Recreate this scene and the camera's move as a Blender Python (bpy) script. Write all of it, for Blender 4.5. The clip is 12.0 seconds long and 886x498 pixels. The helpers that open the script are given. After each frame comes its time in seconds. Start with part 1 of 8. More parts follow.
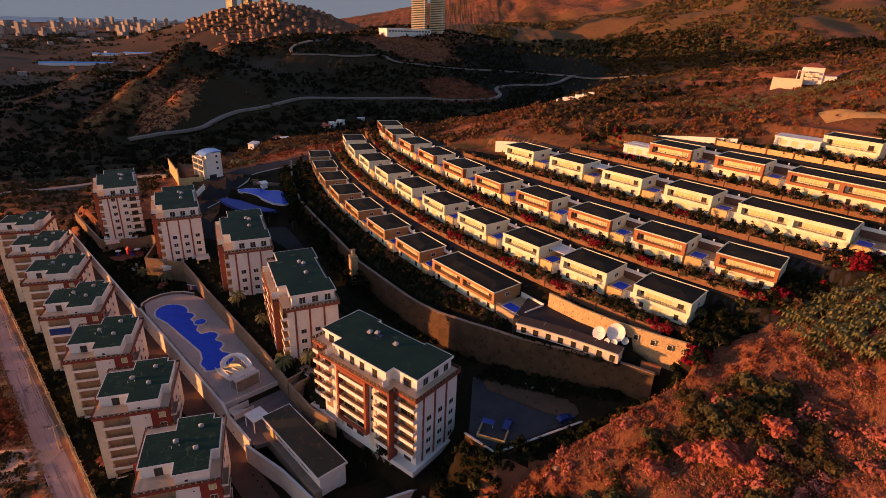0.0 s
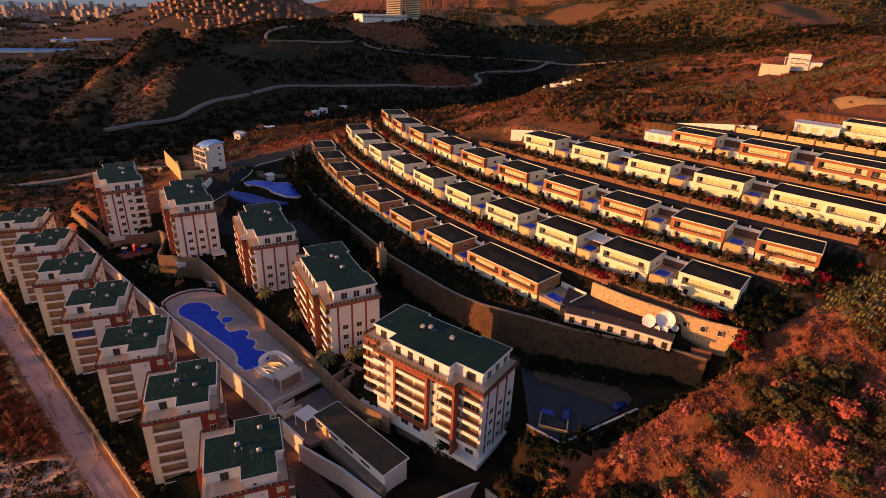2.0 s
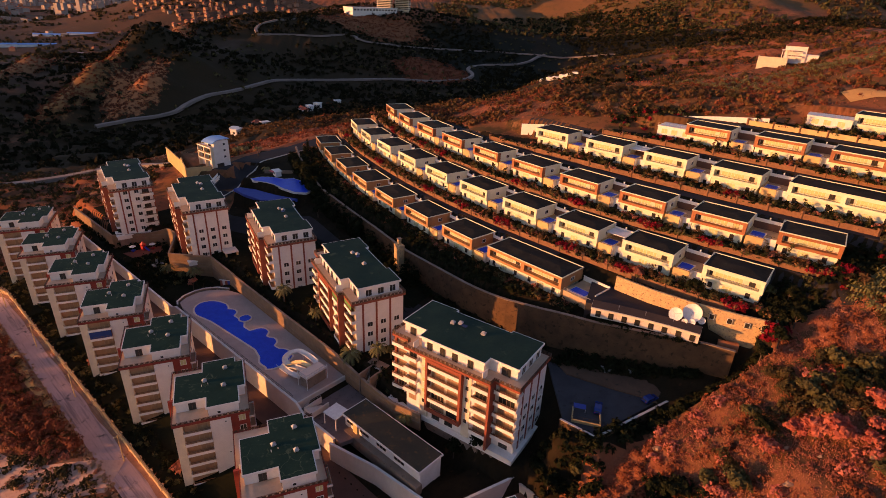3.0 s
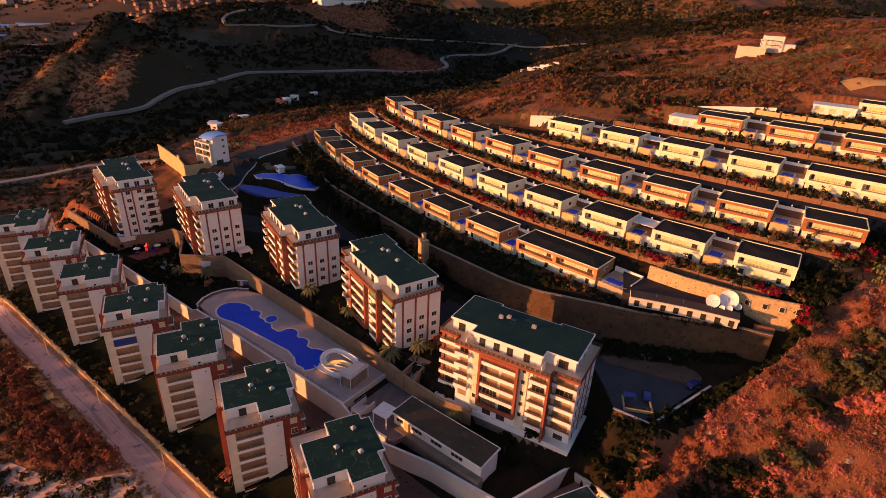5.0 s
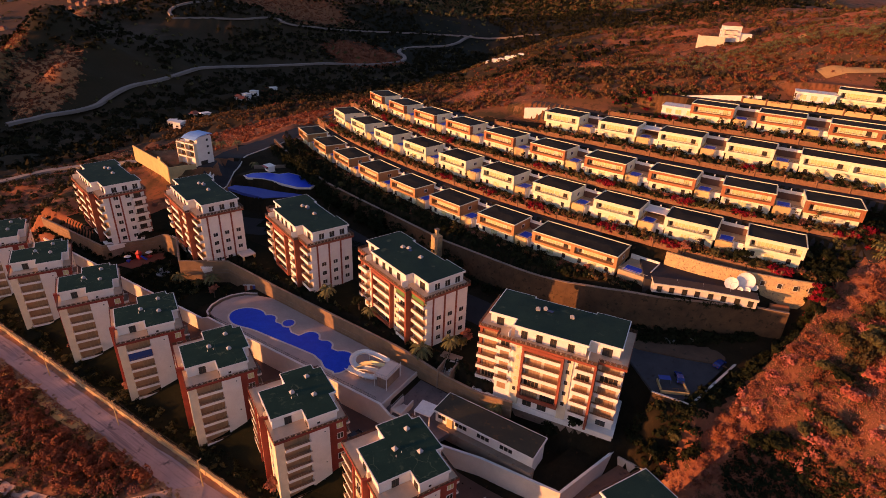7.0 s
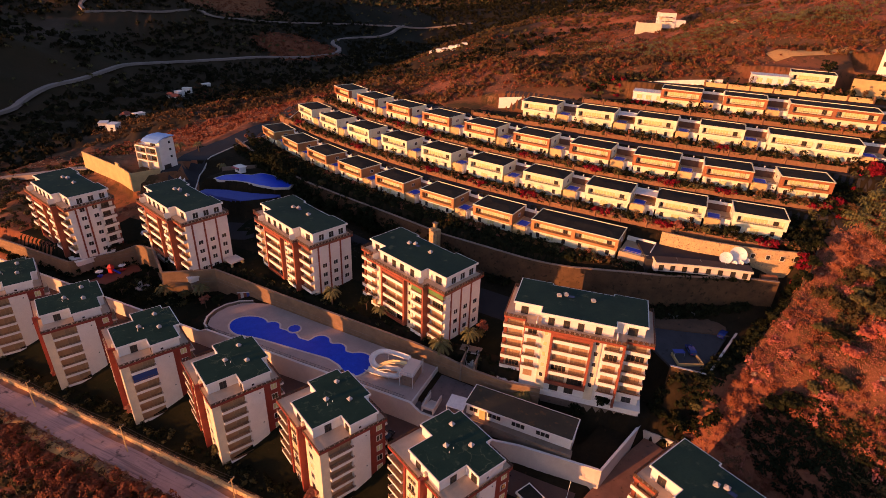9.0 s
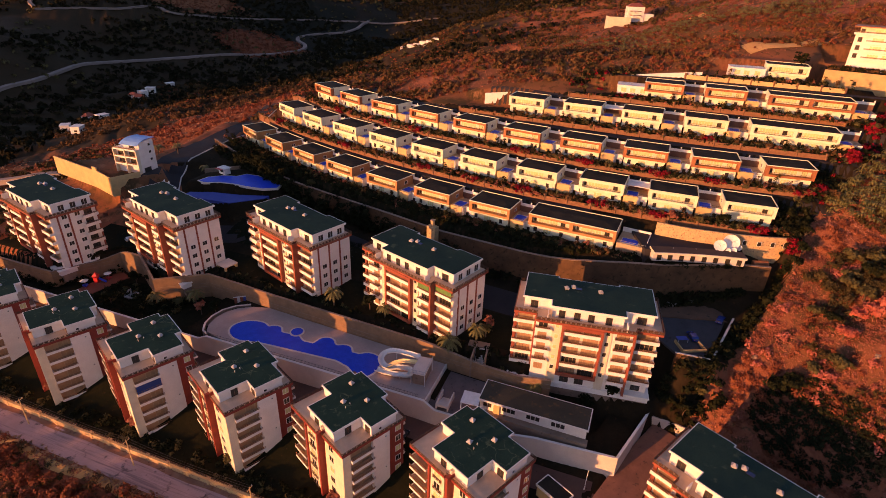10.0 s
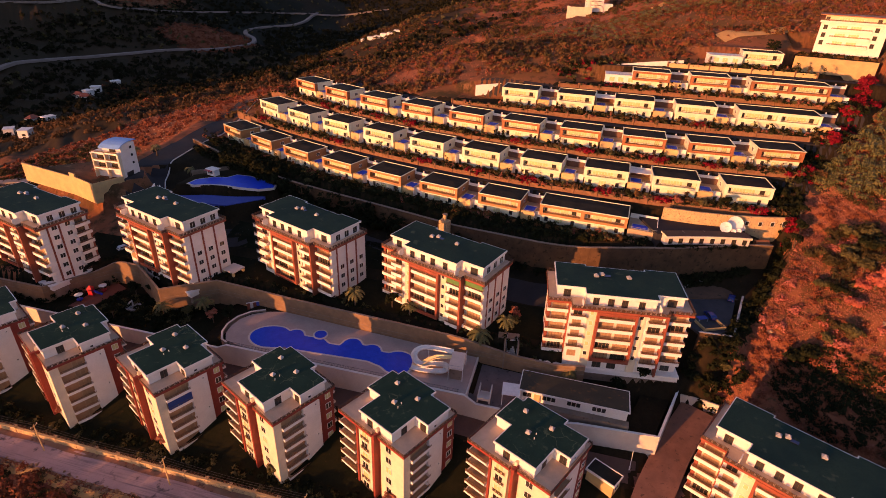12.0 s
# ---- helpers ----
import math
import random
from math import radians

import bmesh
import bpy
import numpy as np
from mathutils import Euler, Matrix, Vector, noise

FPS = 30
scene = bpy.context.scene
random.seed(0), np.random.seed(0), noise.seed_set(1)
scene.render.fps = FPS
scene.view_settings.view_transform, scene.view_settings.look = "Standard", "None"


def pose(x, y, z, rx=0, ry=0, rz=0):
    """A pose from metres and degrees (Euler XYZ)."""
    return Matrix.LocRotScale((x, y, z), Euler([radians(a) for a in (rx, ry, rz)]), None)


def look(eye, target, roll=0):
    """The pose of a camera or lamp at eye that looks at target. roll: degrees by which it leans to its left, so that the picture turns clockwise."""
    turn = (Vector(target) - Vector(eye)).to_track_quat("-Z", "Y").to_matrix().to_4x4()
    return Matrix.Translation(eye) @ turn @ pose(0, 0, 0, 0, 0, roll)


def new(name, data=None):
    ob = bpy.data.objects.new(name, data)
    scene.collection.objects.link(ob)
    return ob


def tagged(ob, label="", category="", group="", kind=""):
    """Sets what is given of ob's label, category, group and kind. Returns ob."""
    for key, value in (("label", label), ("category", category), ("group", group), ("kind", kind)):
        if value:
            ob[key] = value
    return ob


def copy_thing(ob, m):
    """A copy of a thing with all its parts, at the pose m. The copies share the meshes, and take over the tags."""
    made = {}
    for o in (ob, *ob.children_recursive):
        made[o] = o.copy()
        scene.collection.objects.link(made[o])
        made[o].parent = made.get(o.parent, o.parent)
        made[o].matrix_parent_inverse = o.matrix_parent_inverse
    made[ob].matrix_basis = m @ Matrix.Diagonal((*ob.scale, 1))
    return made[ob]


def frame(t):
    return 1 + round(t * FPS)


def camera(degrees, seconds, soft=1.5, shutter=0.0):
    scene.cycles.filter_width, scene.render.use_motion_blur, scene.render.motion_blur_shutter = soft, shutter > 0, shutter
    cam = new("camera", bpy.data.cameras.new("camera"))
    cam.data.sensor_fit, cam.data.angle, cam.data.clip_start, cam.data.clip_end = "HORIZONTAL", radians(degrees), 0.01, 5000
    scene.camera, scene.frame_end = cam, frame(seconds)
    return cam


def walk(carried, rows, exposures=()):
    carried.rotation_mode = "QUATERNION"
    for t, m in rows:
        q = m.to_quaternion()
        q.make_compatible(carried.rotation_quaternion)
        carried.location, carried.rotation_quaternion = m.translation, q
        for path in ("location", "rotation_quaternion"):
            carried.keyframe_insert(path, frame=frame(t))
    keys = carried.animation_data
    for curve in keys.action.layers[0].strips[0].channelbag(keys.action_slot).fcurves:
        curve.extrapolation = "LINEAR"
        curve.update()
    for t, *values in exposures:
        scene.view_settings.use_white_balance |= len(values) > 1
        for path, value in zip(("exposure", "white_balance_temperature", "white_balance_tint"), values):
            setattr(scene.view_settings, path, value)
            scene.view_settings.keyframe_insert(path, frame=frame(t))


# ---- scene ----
cam = camera(78.1, 12.0, soft=0.6)
METRES, EYE, TILT, LEAN, TURN = 120.0, 95.0, -23.0, -2.1, 0.0
ROWS = [
    (0.0, 0.0, 0.0, 0.0, -0.0, 0.0, 0.0),
    (0.5, -0.0411, 0.0029, 0.0027, -0.79, -0.34, 0.33),
    (1.0, -0.0818, 0.0063, 0.0055, -1.59, -0.67, 0.58),
    (1.5, -0.1221, 0.0104, 0.0087, -2.36, -1.01, 0.89),
    (2.0, -0.163, 0.0149, 0.0117, -3.07, -1.34, 1.13),
    (2.5, -0.2033, 0.0198, 0.0146, -3.72, -1.7, 1.48),
    (3.0, -0.2442, 0.0249, 0.0178, -4.33, -2.01, 1.72),
    (3.5, -0.2846, 0.0303, 0.0216, -4.98, -2.32, 1.96),
    (5.5, -0.4437, 0.0527, 0.0379, -9.11, -3.38, 3.58),
    (6.0, -0.4867, 0.0609, 0.0428, -10.39, -3.68, 4.09),
    (6.5, -0.5245, 0.0689, 0.0476, -11.6, -3.96, 4.59),
    (8.5, -0.6852, 0.1135, 0.072, -18.06, -5.55, 7.36),
    (9.0, -0.7271, 0.1286, 0.0798, -20.08, -6.07, 8.15),
    (9.5, -0.7635, 0.1431, 0.087, -21.82, -6.54, 8.85),
    (10.0, -0.8036, 0.1608, 0.0956, -23.73, -7.08, 9.58),
    (10.5, -0.8387, 0.1777, 0.1038, -25.13, -7.52, 10.09),
    (11.0, -0.8781, 0.198, 0.1131, -26.56, -8.0, 10.55),
    (11.5, -0.9122, 0.2163, 0.1214, -27.89, -8.43, 11.05),
    (12.0, -0.9506, 0.2382, 0.1317, -29.34, -8.93, 11.56),
]
walk(cam, [(t, pose(0, 0, EYE, TILT, LEAN, TURN) @ pose(METRES * x, METRES * y, METRES * z, 90 + pitch, roll, yaw)) for t, x, y, z, yaw, pitch, roll in ROWS],
     exposures=((0.0, 0.83, 6900, 40), (12.0, 0.96, 6900, 50)))

# ---- world, sun ----
SUN_ELEV, SUN_AZ = 4.2, 259.8            # degrees above the horizon; bearing from +y towards +x
world = bpy.data.worlds.new("world")
scene.world = world
world.use_nodes = True
wn = world.node_tree.nodes
sky = wn.new("ShaderNodeTexSky")
sky.sky_type, sky.sun_disc = "NISHITA", False
sky.sun_elevation, sky.sun_rotation = radians(SUN_ELEV), radians(SUN_AZ)
sky.altitude, sky.air_density, sky.dust_density, sky.ozone_density = 200, 1.0, 0.8, 2.0
wn["Background"].inputs["Strength"].default_value = 0.175
world.node_tree.links.new(sky.outputs[0], wn["Background"].inputs["Color"])
sun = new("sun", bpy.data.lights.new("sun", "SUN"))
sun.data.energy, sun.data.angle, sun.data.color = 3.6, radians(0.6), (1.0, 0.48, 0.14)
sx, sy = math.sin(radians(SUN_AZ)), math.cos(radians(SUN_AZ))
sun.matrix_world = look((sx * 300, sy * 300, 300 * math.tan(radians(SUN_ELEV))), (0, 0, 0))

# ---- materials ----
def surf(name, a, b, scale=1.0, fine=12.0, rough=0.8, metal=0.0, bump=0.15, amount=0.5, vary=0.0, third=None, third_at=0.62, spec=0.4):
    """A surface of two colours mixed by a coarse and a fine grain, with relief; third: a stain colour; vary: change of tone from object to object."""
    m = bpy.data.materials.new(name)
    m.use_nodes = True
    nt = m.node_tree
    N, L = nt.nodes, nt.links
    bs = N["Principled BSDF"]
    co = N.new("ShaderNodeNewGeometry").outputs["Position"]

    def tex(sc, detail=4.0):
        n = N.new("ShaderNodeTexNoise")
        n.inputs["Scale"].default_value, n.inputs["Detail"].default_value, n.inputs["Roughness"].default_value = sc, detail, 0.6
        L.new(co, n.inputs["Vector"])
        return n.outputs["Fac"]

    def mix(f, p, q):
        x = N.new("ShaderNodeMix")
        x.data_type = "RGBA"
        L.new(f, x.inputs[0])
        for s, v in ((x.inputs[6], p), (x.inputs[7], q)):
            if isinstance(v, tuple):
                s.default_value = (*v, 1)
            else:
                L.new(v, s)
        return x.outputs[2]

    def step(f, lo, hi):
        r = N.new("ShaderNodeMapRange")
        r.inputs["From Min"].default_value, r.inputs["From Max"].default_value = lo, hi
        L.new(f, r.inputs["Value"])
        return r.outputs["Result"]

    def scaled(f, k):
        x = N.new("ShaderNodeMath")
        x.operation = "MULTIPLY"
        x.inputs[1].default_value = k
        L.new(f, x.inputs[0])
        return x.outputs[0]

    big, small = tex(scale), tex(fine, 3.0)
    col = mix(scaled(step(big, 0.35, 0.65), amount * 2 if amount < 0.5 else 1.0), a, b)
    dark = tuple(c * 0.72 for c in a)
    col = mix(scaled(step(small, 0.5, 0.75), 0.55), col, dark)
    if third:
        col = mix(step(tex(scale * 2.7, 6.0), third_at, third_at + 0.08), col, third)
    if vary:
        info = N.new("ShaderNodeObjectInfo")
        hsv = N.new("ShaderNodeHueSaturation")
        L.new(step(info.outputs["Random"], 0, 1), hsv.inputs["Value"])
        r = hsv.inputs["Value"].links[0].from_node
        r.inputs["To Min"].default_value, r.inputs["To Max"].default_value = 1 - vary, 1 + vary
        L.new(col, hsv.inputs["Color"])
        col = hsv.outputs["Color"]
    L.new(col, bs.inputs["Base Color"])
    bs.inputs["Roughness"].default_value, bs.inputs["Metallic"].default_value = rough, metal
    bs.inputs["Specular IOR Level"].default_value = spec
    if bump:
        bn = N.new("ShaderNodeBump")
        bn.inputs["Strength"].default_value, bn.inputs["Distance"].default_value = bump, 0.1
        L.new(small, bn.inputs["Height"])
        L.new(bn.outputs["Normal"], bs.inputs["Normal"])
    return m


PLASTER = surf("white_plaster", (0.82, 0.77, 0.7), (0.75, 0.7, 0.63), 0.5, 6, 0.75, bump=0.05, vary=0.05)
# white plaster for the lit villas, the sun's yellow mixed into its colour
VILLAWHITE = surf("sun_tinted_plaster", (0.74, 0.73, 0.52), (0.66, 0.64, 0.46), 0.5, 6, 0.75, bump=0.05, vary=0.06, third=(0.56, 0.5, 0.36), third_at=0.64)
CREAM = surf("cream_plaster", (0.74, 0.64, 0.46), (0.66, 0.56, 0.4), 0.5, 6, 0.75, bump=0.05)
OCHRE = surf("ochre_plaster", (0.62, 0.42, 0.18), (0.5, 0.34, 0.15), 0.4, 6, 0.8, bump=0.1, vary=0.1)
REDBROWN = surf("red_brown_paint", (0.3, 0.072, 0.036), (0.23, 0.055, 0.028), 0.6, 8, 0.6, bump=0.05)
TOWERRED = surf("deep_red_paint", (0.28, 0.042, 0.026), (0.21, 0.034, 0.021), 0.6, 8, 0.6, bump=0.05)
TERRACOTTA = surf("terracotta_cladding", (0.36, 0.13, 0.045), (0.28, 0.1, 0.04), 0.5, 7, 0.65, bump=0.08, vary=0.12)
TAN_CLAD = surf("tan_cladding", (0.42, 0.2, 0.07), (0.34, 0.16, 0.06), 0.5, 7, 0.65, bump=0.08, vary=0.1)
MEMBRANE = surf("green_roof_membrane", (0.014, 0.038, 0.027), (0.021, 0.05, 0.033), 0.22, 5, 0.85, bump=0.2, third=(0.05, 0.075, 0.045), third_at=0.6, spec=0.08)
BLOCKFELT = surf("blue_green_roof_felt", (0.013, 0.036, 0.03), (0.024, 0.052, 0.036), 0.12, 3, 0.85, bump=0.2, third=(0.055, 0.078, 0.05), third_at=0.61, spec=0.08)
DARKROOF = surf("dark_roof_felt", (0.022, 0.02, 0.017), (0.04, 0.035, 0.025), 0.25, 5, 0.9, bump=0.2, spec=0.1, third=(0.05, 0.045, 0.03), third_at=0.62)
TILE = surf("terrace_tile", (0.62, 0.44, 0.3), (0.53, 0.38, 0.26), 0.6, 8, 0.6, bump=0.05)
BALRAIL = surf("tan_brown_balcony_rail", (0.24, 0.12, 0.062), (0.18, 0.09, 0.048), 2, 20, 0.5, bump=0)
# wide tan doors that give the balcony recesses their tan tone
DOORTAN = surf("tan_recess_door", (0.4, 0.25, 0.135), (0.3, 0.18, 0.095), 0.7, 5, 0.5, bump=0.03)
BALC = surf("balcony_tile", (0.5, 0.33, 0.19), (0.42, 0.28, 0.16), 0.7, 8, 0.7, bump=0.05)
RAIL = surf("brown_metal", (0.09, 0.045, 0.025), (0.07, 0.035, 0.02), 2, 20, 0.45, bump=0)
IRON = surf("dark_iron", (0.05, 0.045, 0.04), (0.04, 0.035, 0.03), 2, 20, 0.5, 0.4, bump=0)
STEEL = surf("grey_metal", (0.45, 0.44, 0.42), (0.36, 0.35, 0.34), 1.5, 15, 0.4, 0.3, bump=0)
WHITEMETAL = surf("white_coated_metal", (0.8, 0.78, 0.74), (0.7, 0.68, 0.64), 1.5, 15, 0.4, bump=0)
PANE = surf("window_glass", (0.03, 0.028, 0.025), (0.05, 0.045, 0.035), 0.5, 3, 0.12, bump=0, spec=0.8)
CURTAIN = surf("curtained_glass", (0.62, 0.62, 0.31), (0.5, 0.5, 0.25), 0.9, 4, 0.25, bump=0, spec=0.7)
STONE = surf("rubble_stone", (0.6, 0.4, 0.19), (0.46, 0.31, 0.16), 0.8, 2.2, 0.9, bump=0.9, third=(0.2, 0.13, 0.08), third_at=0.56)
GARDENWALL = surf("tan_rubble_wall", (0.24, 0.115, 0.056), (0.17, 0.082, 0.04), 0.8, 3.0, 0.9, bump=0.5, third=(0.08, 0.04, 0.022), third_at=0.6)
BANDWALL = surf("banded_stone_wall", (0.27, 0.16, 0.085), (0.2, 0.12, 0.066), 0.5, 3, 0.9, bump=0.4, third=(0.22, 0.14, 0.08), third_at=0.6)
GREATWALL = surf("dark_rubble_wall", (0.13, 0.073, 0.039), (0.085, 0.05, 0.029), 0.3, 1.8, 0.95, bump=1.0, third=(0.05, 0.034, 0.02), third_at=0.57, spec=0.1)
GREYWALL = surf("weathered_render", (0.3, 0.21, 0.15), (0.2, 0.14, 0.1), 0.25, 3, 0.9, bump=0.3, third=(0.12, 0.085, 0.06), third_at=0.6)
PINKWALL = surf("pale_painted_wall", (0.68, 0.59, 0.51), (0.6, 0.51, 0.44), 0.3, 4, 0.85, bump=0.1)
ASPHALT = surf("asphalt", (0.03, 0.026, 0.027), (0.042, 0.036, 0.036), 0.15, 4, 0.9, bump=0.25, third=(0.035, 0.032, 0.03), third_at=0.58, spec=0.2)
ROADDUST = surf("dusty_concrete_road", (0.52, 0.345, 0.31), (0.43, 0.285, 0.255), 0.12, 2.5, 0.9, bump=0.25, third=(0.11, 0.08, 0.075), third_at=0.59, spec=0.2)
DECK = surf("stone_pool_deck", (0.46, 0.34, 0.29), (0.39, 0.29, 0.25), 0.3, 3, 0.8, bump=0.1)
PAVE = surf("red_brown_paving", (0.16, 0.085, 0.06), (0.12, 0.065, 0.05), 0.25, 4, 0.9, bump=0.2, spec=0.2)
POOLBLUE = surf("deep_blue_pool_water", (0.005, 0.055, 0.55), (0.01, 0.075, 0.64), 0.6, 2.5, 0.3, bump=0.05, spec=0.12)
POOLPALE = surf("faded_blue_basin_tiles", (0.03, 0.06, 0.3), (0.05, 0.08, 0.32), 0.4, 3, 0.7, bump=0.05)
BLUEROOF = surf("pale_blue_sheet_roof", (0.2, 0.4, 0.75), (0.17, 0.35, 0.68), 0.5, 8, 0.45, bump=0.05)
SOLARGLASS = surf("dark_blue_panel", (0.02, 0.03, 0.08), (0.03, 0.04, 0.1), 1, 5, 0.15, bump=0)
AWN_GREEN = surf("green_awning_cloth", (0.1, 0.22, 0.06), (0.08, 0.18, 0.05), 1, 9, 0.9, bump=0.1)
AWN_BLUE = surf("blue_awning_cloth", (0.02, 0.06, 0.22), (0.02, 0.05, 0.18), 1, 9, 0.9, bump=0.1)
CARBLUE = surf("blue_car_paint", (0.02, 0.05, 0.22), (0.018, 0.045, 0.2), 1, 9, 0.2, 0.2, bump=0)
CARWHITE = surf("white_car_paint", (0.7, 0.7, 0.7), (0.65, 0.65, 0.65), 1, 9, 0.2, bump=0)
CARBLACK = surf("black_car_paint", (0.02, 0.02, 0.022), (0.018, 0.018, 0.02), 1, 9, 0.2, bump=0)
RUBBER = surf("tyre_rubber", (0.02, 0.02, 0.02), (0.025, 0.025, 0.025), 2, 9, 0.9, bump=0)
PLAYRED = surf("red_plastic", (0.6, 0.03, 0.03), (0.5, 0.03, 0.03), 1, 9, 0.4, bump=0)
PLAYBLUE = surf("blue_plastic", (0.02, 0.05, 0.5), (0.02, 0.05, 0.45), 1, 9, 0.4, bump=0)
COURT = surf("red_sports_ground", (0.22, 0.07, 0.04), (0.18, 0.06, 0.035), 0.3, 4, 0.9, bump=0.1)
ROOFTILE = surf("red_roof_tile", (0.33, 0.09, 0.05), (0.26, 0.07, 0.04), 0.5, 3, 0.85, bump=0.3, vary=0.15)
BARK = surf("bark", (0.12, 0.08, 0.05), (0.08, 0.055, 0.035), 1.5, 9, 0.95, bump=0.5)
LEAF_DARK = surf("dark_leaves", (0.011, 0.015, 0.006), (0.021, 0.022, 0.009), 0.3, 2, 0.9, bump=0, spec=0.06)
LEAF_OLIVE = surf("olive_leaves", (0.065, 0.06, 0.02), (0.095, 0.075, 0.025), 0.2, 2, 0.85, bump=0, spec=0.2)
LEAF_DRY = surf("dry_orange_scrub", (0.27, 0.088, 0.052), (0.37, 0.14, 0.085), 0.12, 2, 0.9, bump=0, spec=0.15)
LEAF_BANANA = surf("banana_leaves", (0.09, 0.09, 0.022), (0.16, 0.13, 0.04), 0.3, 2, 0.6, bump=0, spec=0.3)
LEAF_RED = surf("crimson_blossom", (0.22, 0.006, 0.014), (0.15, 0.004, 0.009), 0.5, 3, 0.8, bump=0, spec=0.2)
LEAF_PALM = surf("palm_leaves", (0.1, 0.1, 0.03), (0.14, 0.12, 0.04), 0.5, 3, 0.6, bump=0, spec=0.3)
ROCK = surf("pale_rock", (0.42, 0.26, 0.15), (0.32, 0.19, 0.11), 0.6, 3, 0.95, bump=0.6)
SEA = surf("sea_water", (0.3, 0.36, 0.42), (0.34, 0.4, 0.45), 0.002, 0.05, 0.3, bump=0, spec=0.5)
CITY = surf("pale_city_walls", (0.36, 0.29, 0.25), (0.28, 0.23, 0.2), 0.01, 0.3, 0.85, bump=0, vary=0.25)


def soil_material():
    """Dry hillside: red soil, dead grass and dark scrub in patches at several sizes, with terrace-like streaks."""
    m = surf("dry_hillside", (0.34, 0.118, 0.055), (0.25, 0.086, 0.042), 0.02, 0.9, 0.95, bump=0.6, third=(0.03, 0.03, 0.013), third_at=0.57, spec=0.1)
    nt = m.node_tree
    N, L = nt.nodes, nt.links
    bs = N["Principled BSDF"]
    src = bs.inputs["Base Color"].links[0].from_socket
    co = N.new("ShaderNodeNewGeometry").outputs["Position"]
    for sc, lo, hi, col in ((0.0035, 0.5, 0.6, (0.12, 0.066, 0.027)), (0.012, 0.52, 0.62, (0.1, 0.055, 0.024)), (0.11, 0.58, 0.68, (0.38, 0.18, 0.09)), (0.35, 0.55, 0.62, (0.09, 0.05, 0.022))):
        n = N.new("ShaderNodeTexNoise")
        n.inputs["Scale"].default_value, n.inputs["Detail"].default_value, n.inputs["Roughness"].default_value = sc, 8.0, 0.65
        L.new(co, n.inputs["Vector"])
        r = N.new("ShaderNodeMapRange")
        r.inputs["From Min"].default_value, r.inputs["From Max"].default_value, r.inputs["To Max"].default_value = lo, hi, 0.85
        L.new(n.outputs["Fac"], r.inputs["Value"])
        x = N.new("ShaderNodeMix")
        x.data_type = "RGBA"
        L.new(r.outputs[0], x.inputs[0])
        L.new(src, x.inputs[6])
        x.inputs[7].default_value = (*col, 1)
        src = x.outputs[2]
    # woodland floors with the valley's shade painted in, dark orchards of the plain, and bare red ridges brightened as
    # if sunlit: centre, reach, colour, share
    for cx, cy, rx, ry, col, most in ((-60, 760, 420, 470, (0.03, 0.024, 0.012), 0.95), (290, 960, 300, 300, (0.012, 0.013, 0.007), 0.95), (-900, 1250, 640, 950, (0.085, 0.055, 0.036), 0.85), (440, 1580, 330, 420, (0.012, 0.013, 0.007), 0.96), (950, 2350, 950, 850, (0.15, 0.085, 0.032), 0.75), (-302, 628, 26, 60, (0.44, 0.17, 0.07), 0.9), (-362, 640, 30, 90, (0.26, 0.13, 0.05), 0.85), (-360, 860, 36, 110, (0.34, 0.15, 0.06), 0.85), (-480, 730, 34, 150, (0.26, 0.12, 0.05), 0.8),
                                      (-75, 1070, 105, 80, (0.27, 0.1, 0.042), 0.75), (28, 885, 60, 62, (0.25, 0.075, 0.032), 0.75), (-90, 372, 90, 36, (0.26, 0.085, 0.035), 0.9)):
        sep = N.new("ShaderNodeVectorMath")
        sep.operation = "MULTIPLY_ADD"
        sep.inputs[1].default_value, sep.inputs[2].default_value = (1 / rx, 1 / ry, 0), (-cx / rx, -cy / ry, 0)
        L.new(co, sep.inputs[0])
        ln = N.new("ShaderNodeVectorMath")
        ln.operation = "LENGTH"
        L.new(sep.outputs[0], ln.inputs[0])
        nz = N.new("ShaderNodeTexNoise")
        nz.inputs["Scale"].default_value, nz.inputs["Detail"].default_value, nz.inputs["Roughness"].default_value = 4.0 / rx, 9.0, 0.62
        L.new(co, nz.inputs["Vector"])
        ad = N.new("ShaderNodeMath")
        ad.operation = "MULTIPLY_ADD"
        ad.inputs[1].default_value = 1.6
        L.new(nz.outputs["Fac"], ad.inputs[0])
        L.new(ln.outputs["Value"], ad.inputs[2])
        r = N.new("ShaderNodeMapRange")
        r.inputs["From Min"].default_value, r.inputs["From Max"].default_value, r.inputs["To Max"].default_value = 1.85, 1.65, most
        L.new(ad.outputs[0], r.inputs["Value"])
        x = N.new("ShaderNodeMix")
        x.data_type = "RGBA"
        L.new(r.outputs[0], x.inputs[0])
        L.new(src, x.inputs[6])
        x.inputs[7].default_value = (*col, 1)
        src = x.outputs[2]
    L.new(src, bs.inputs["Base Color"])
    return m


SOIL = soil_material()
# planted earth set near black, with the site's shade put into its colour
GARDENSOIL = surf("shade_toned_planted_earth", (0.018, 0.014, 0.008), (0.034, 0.023, 0.012), 0.12, 1.3, 0.95, bump=0.5, third=(0.075, 0.038, 0.018), third_at=0.64, spec=0.05)


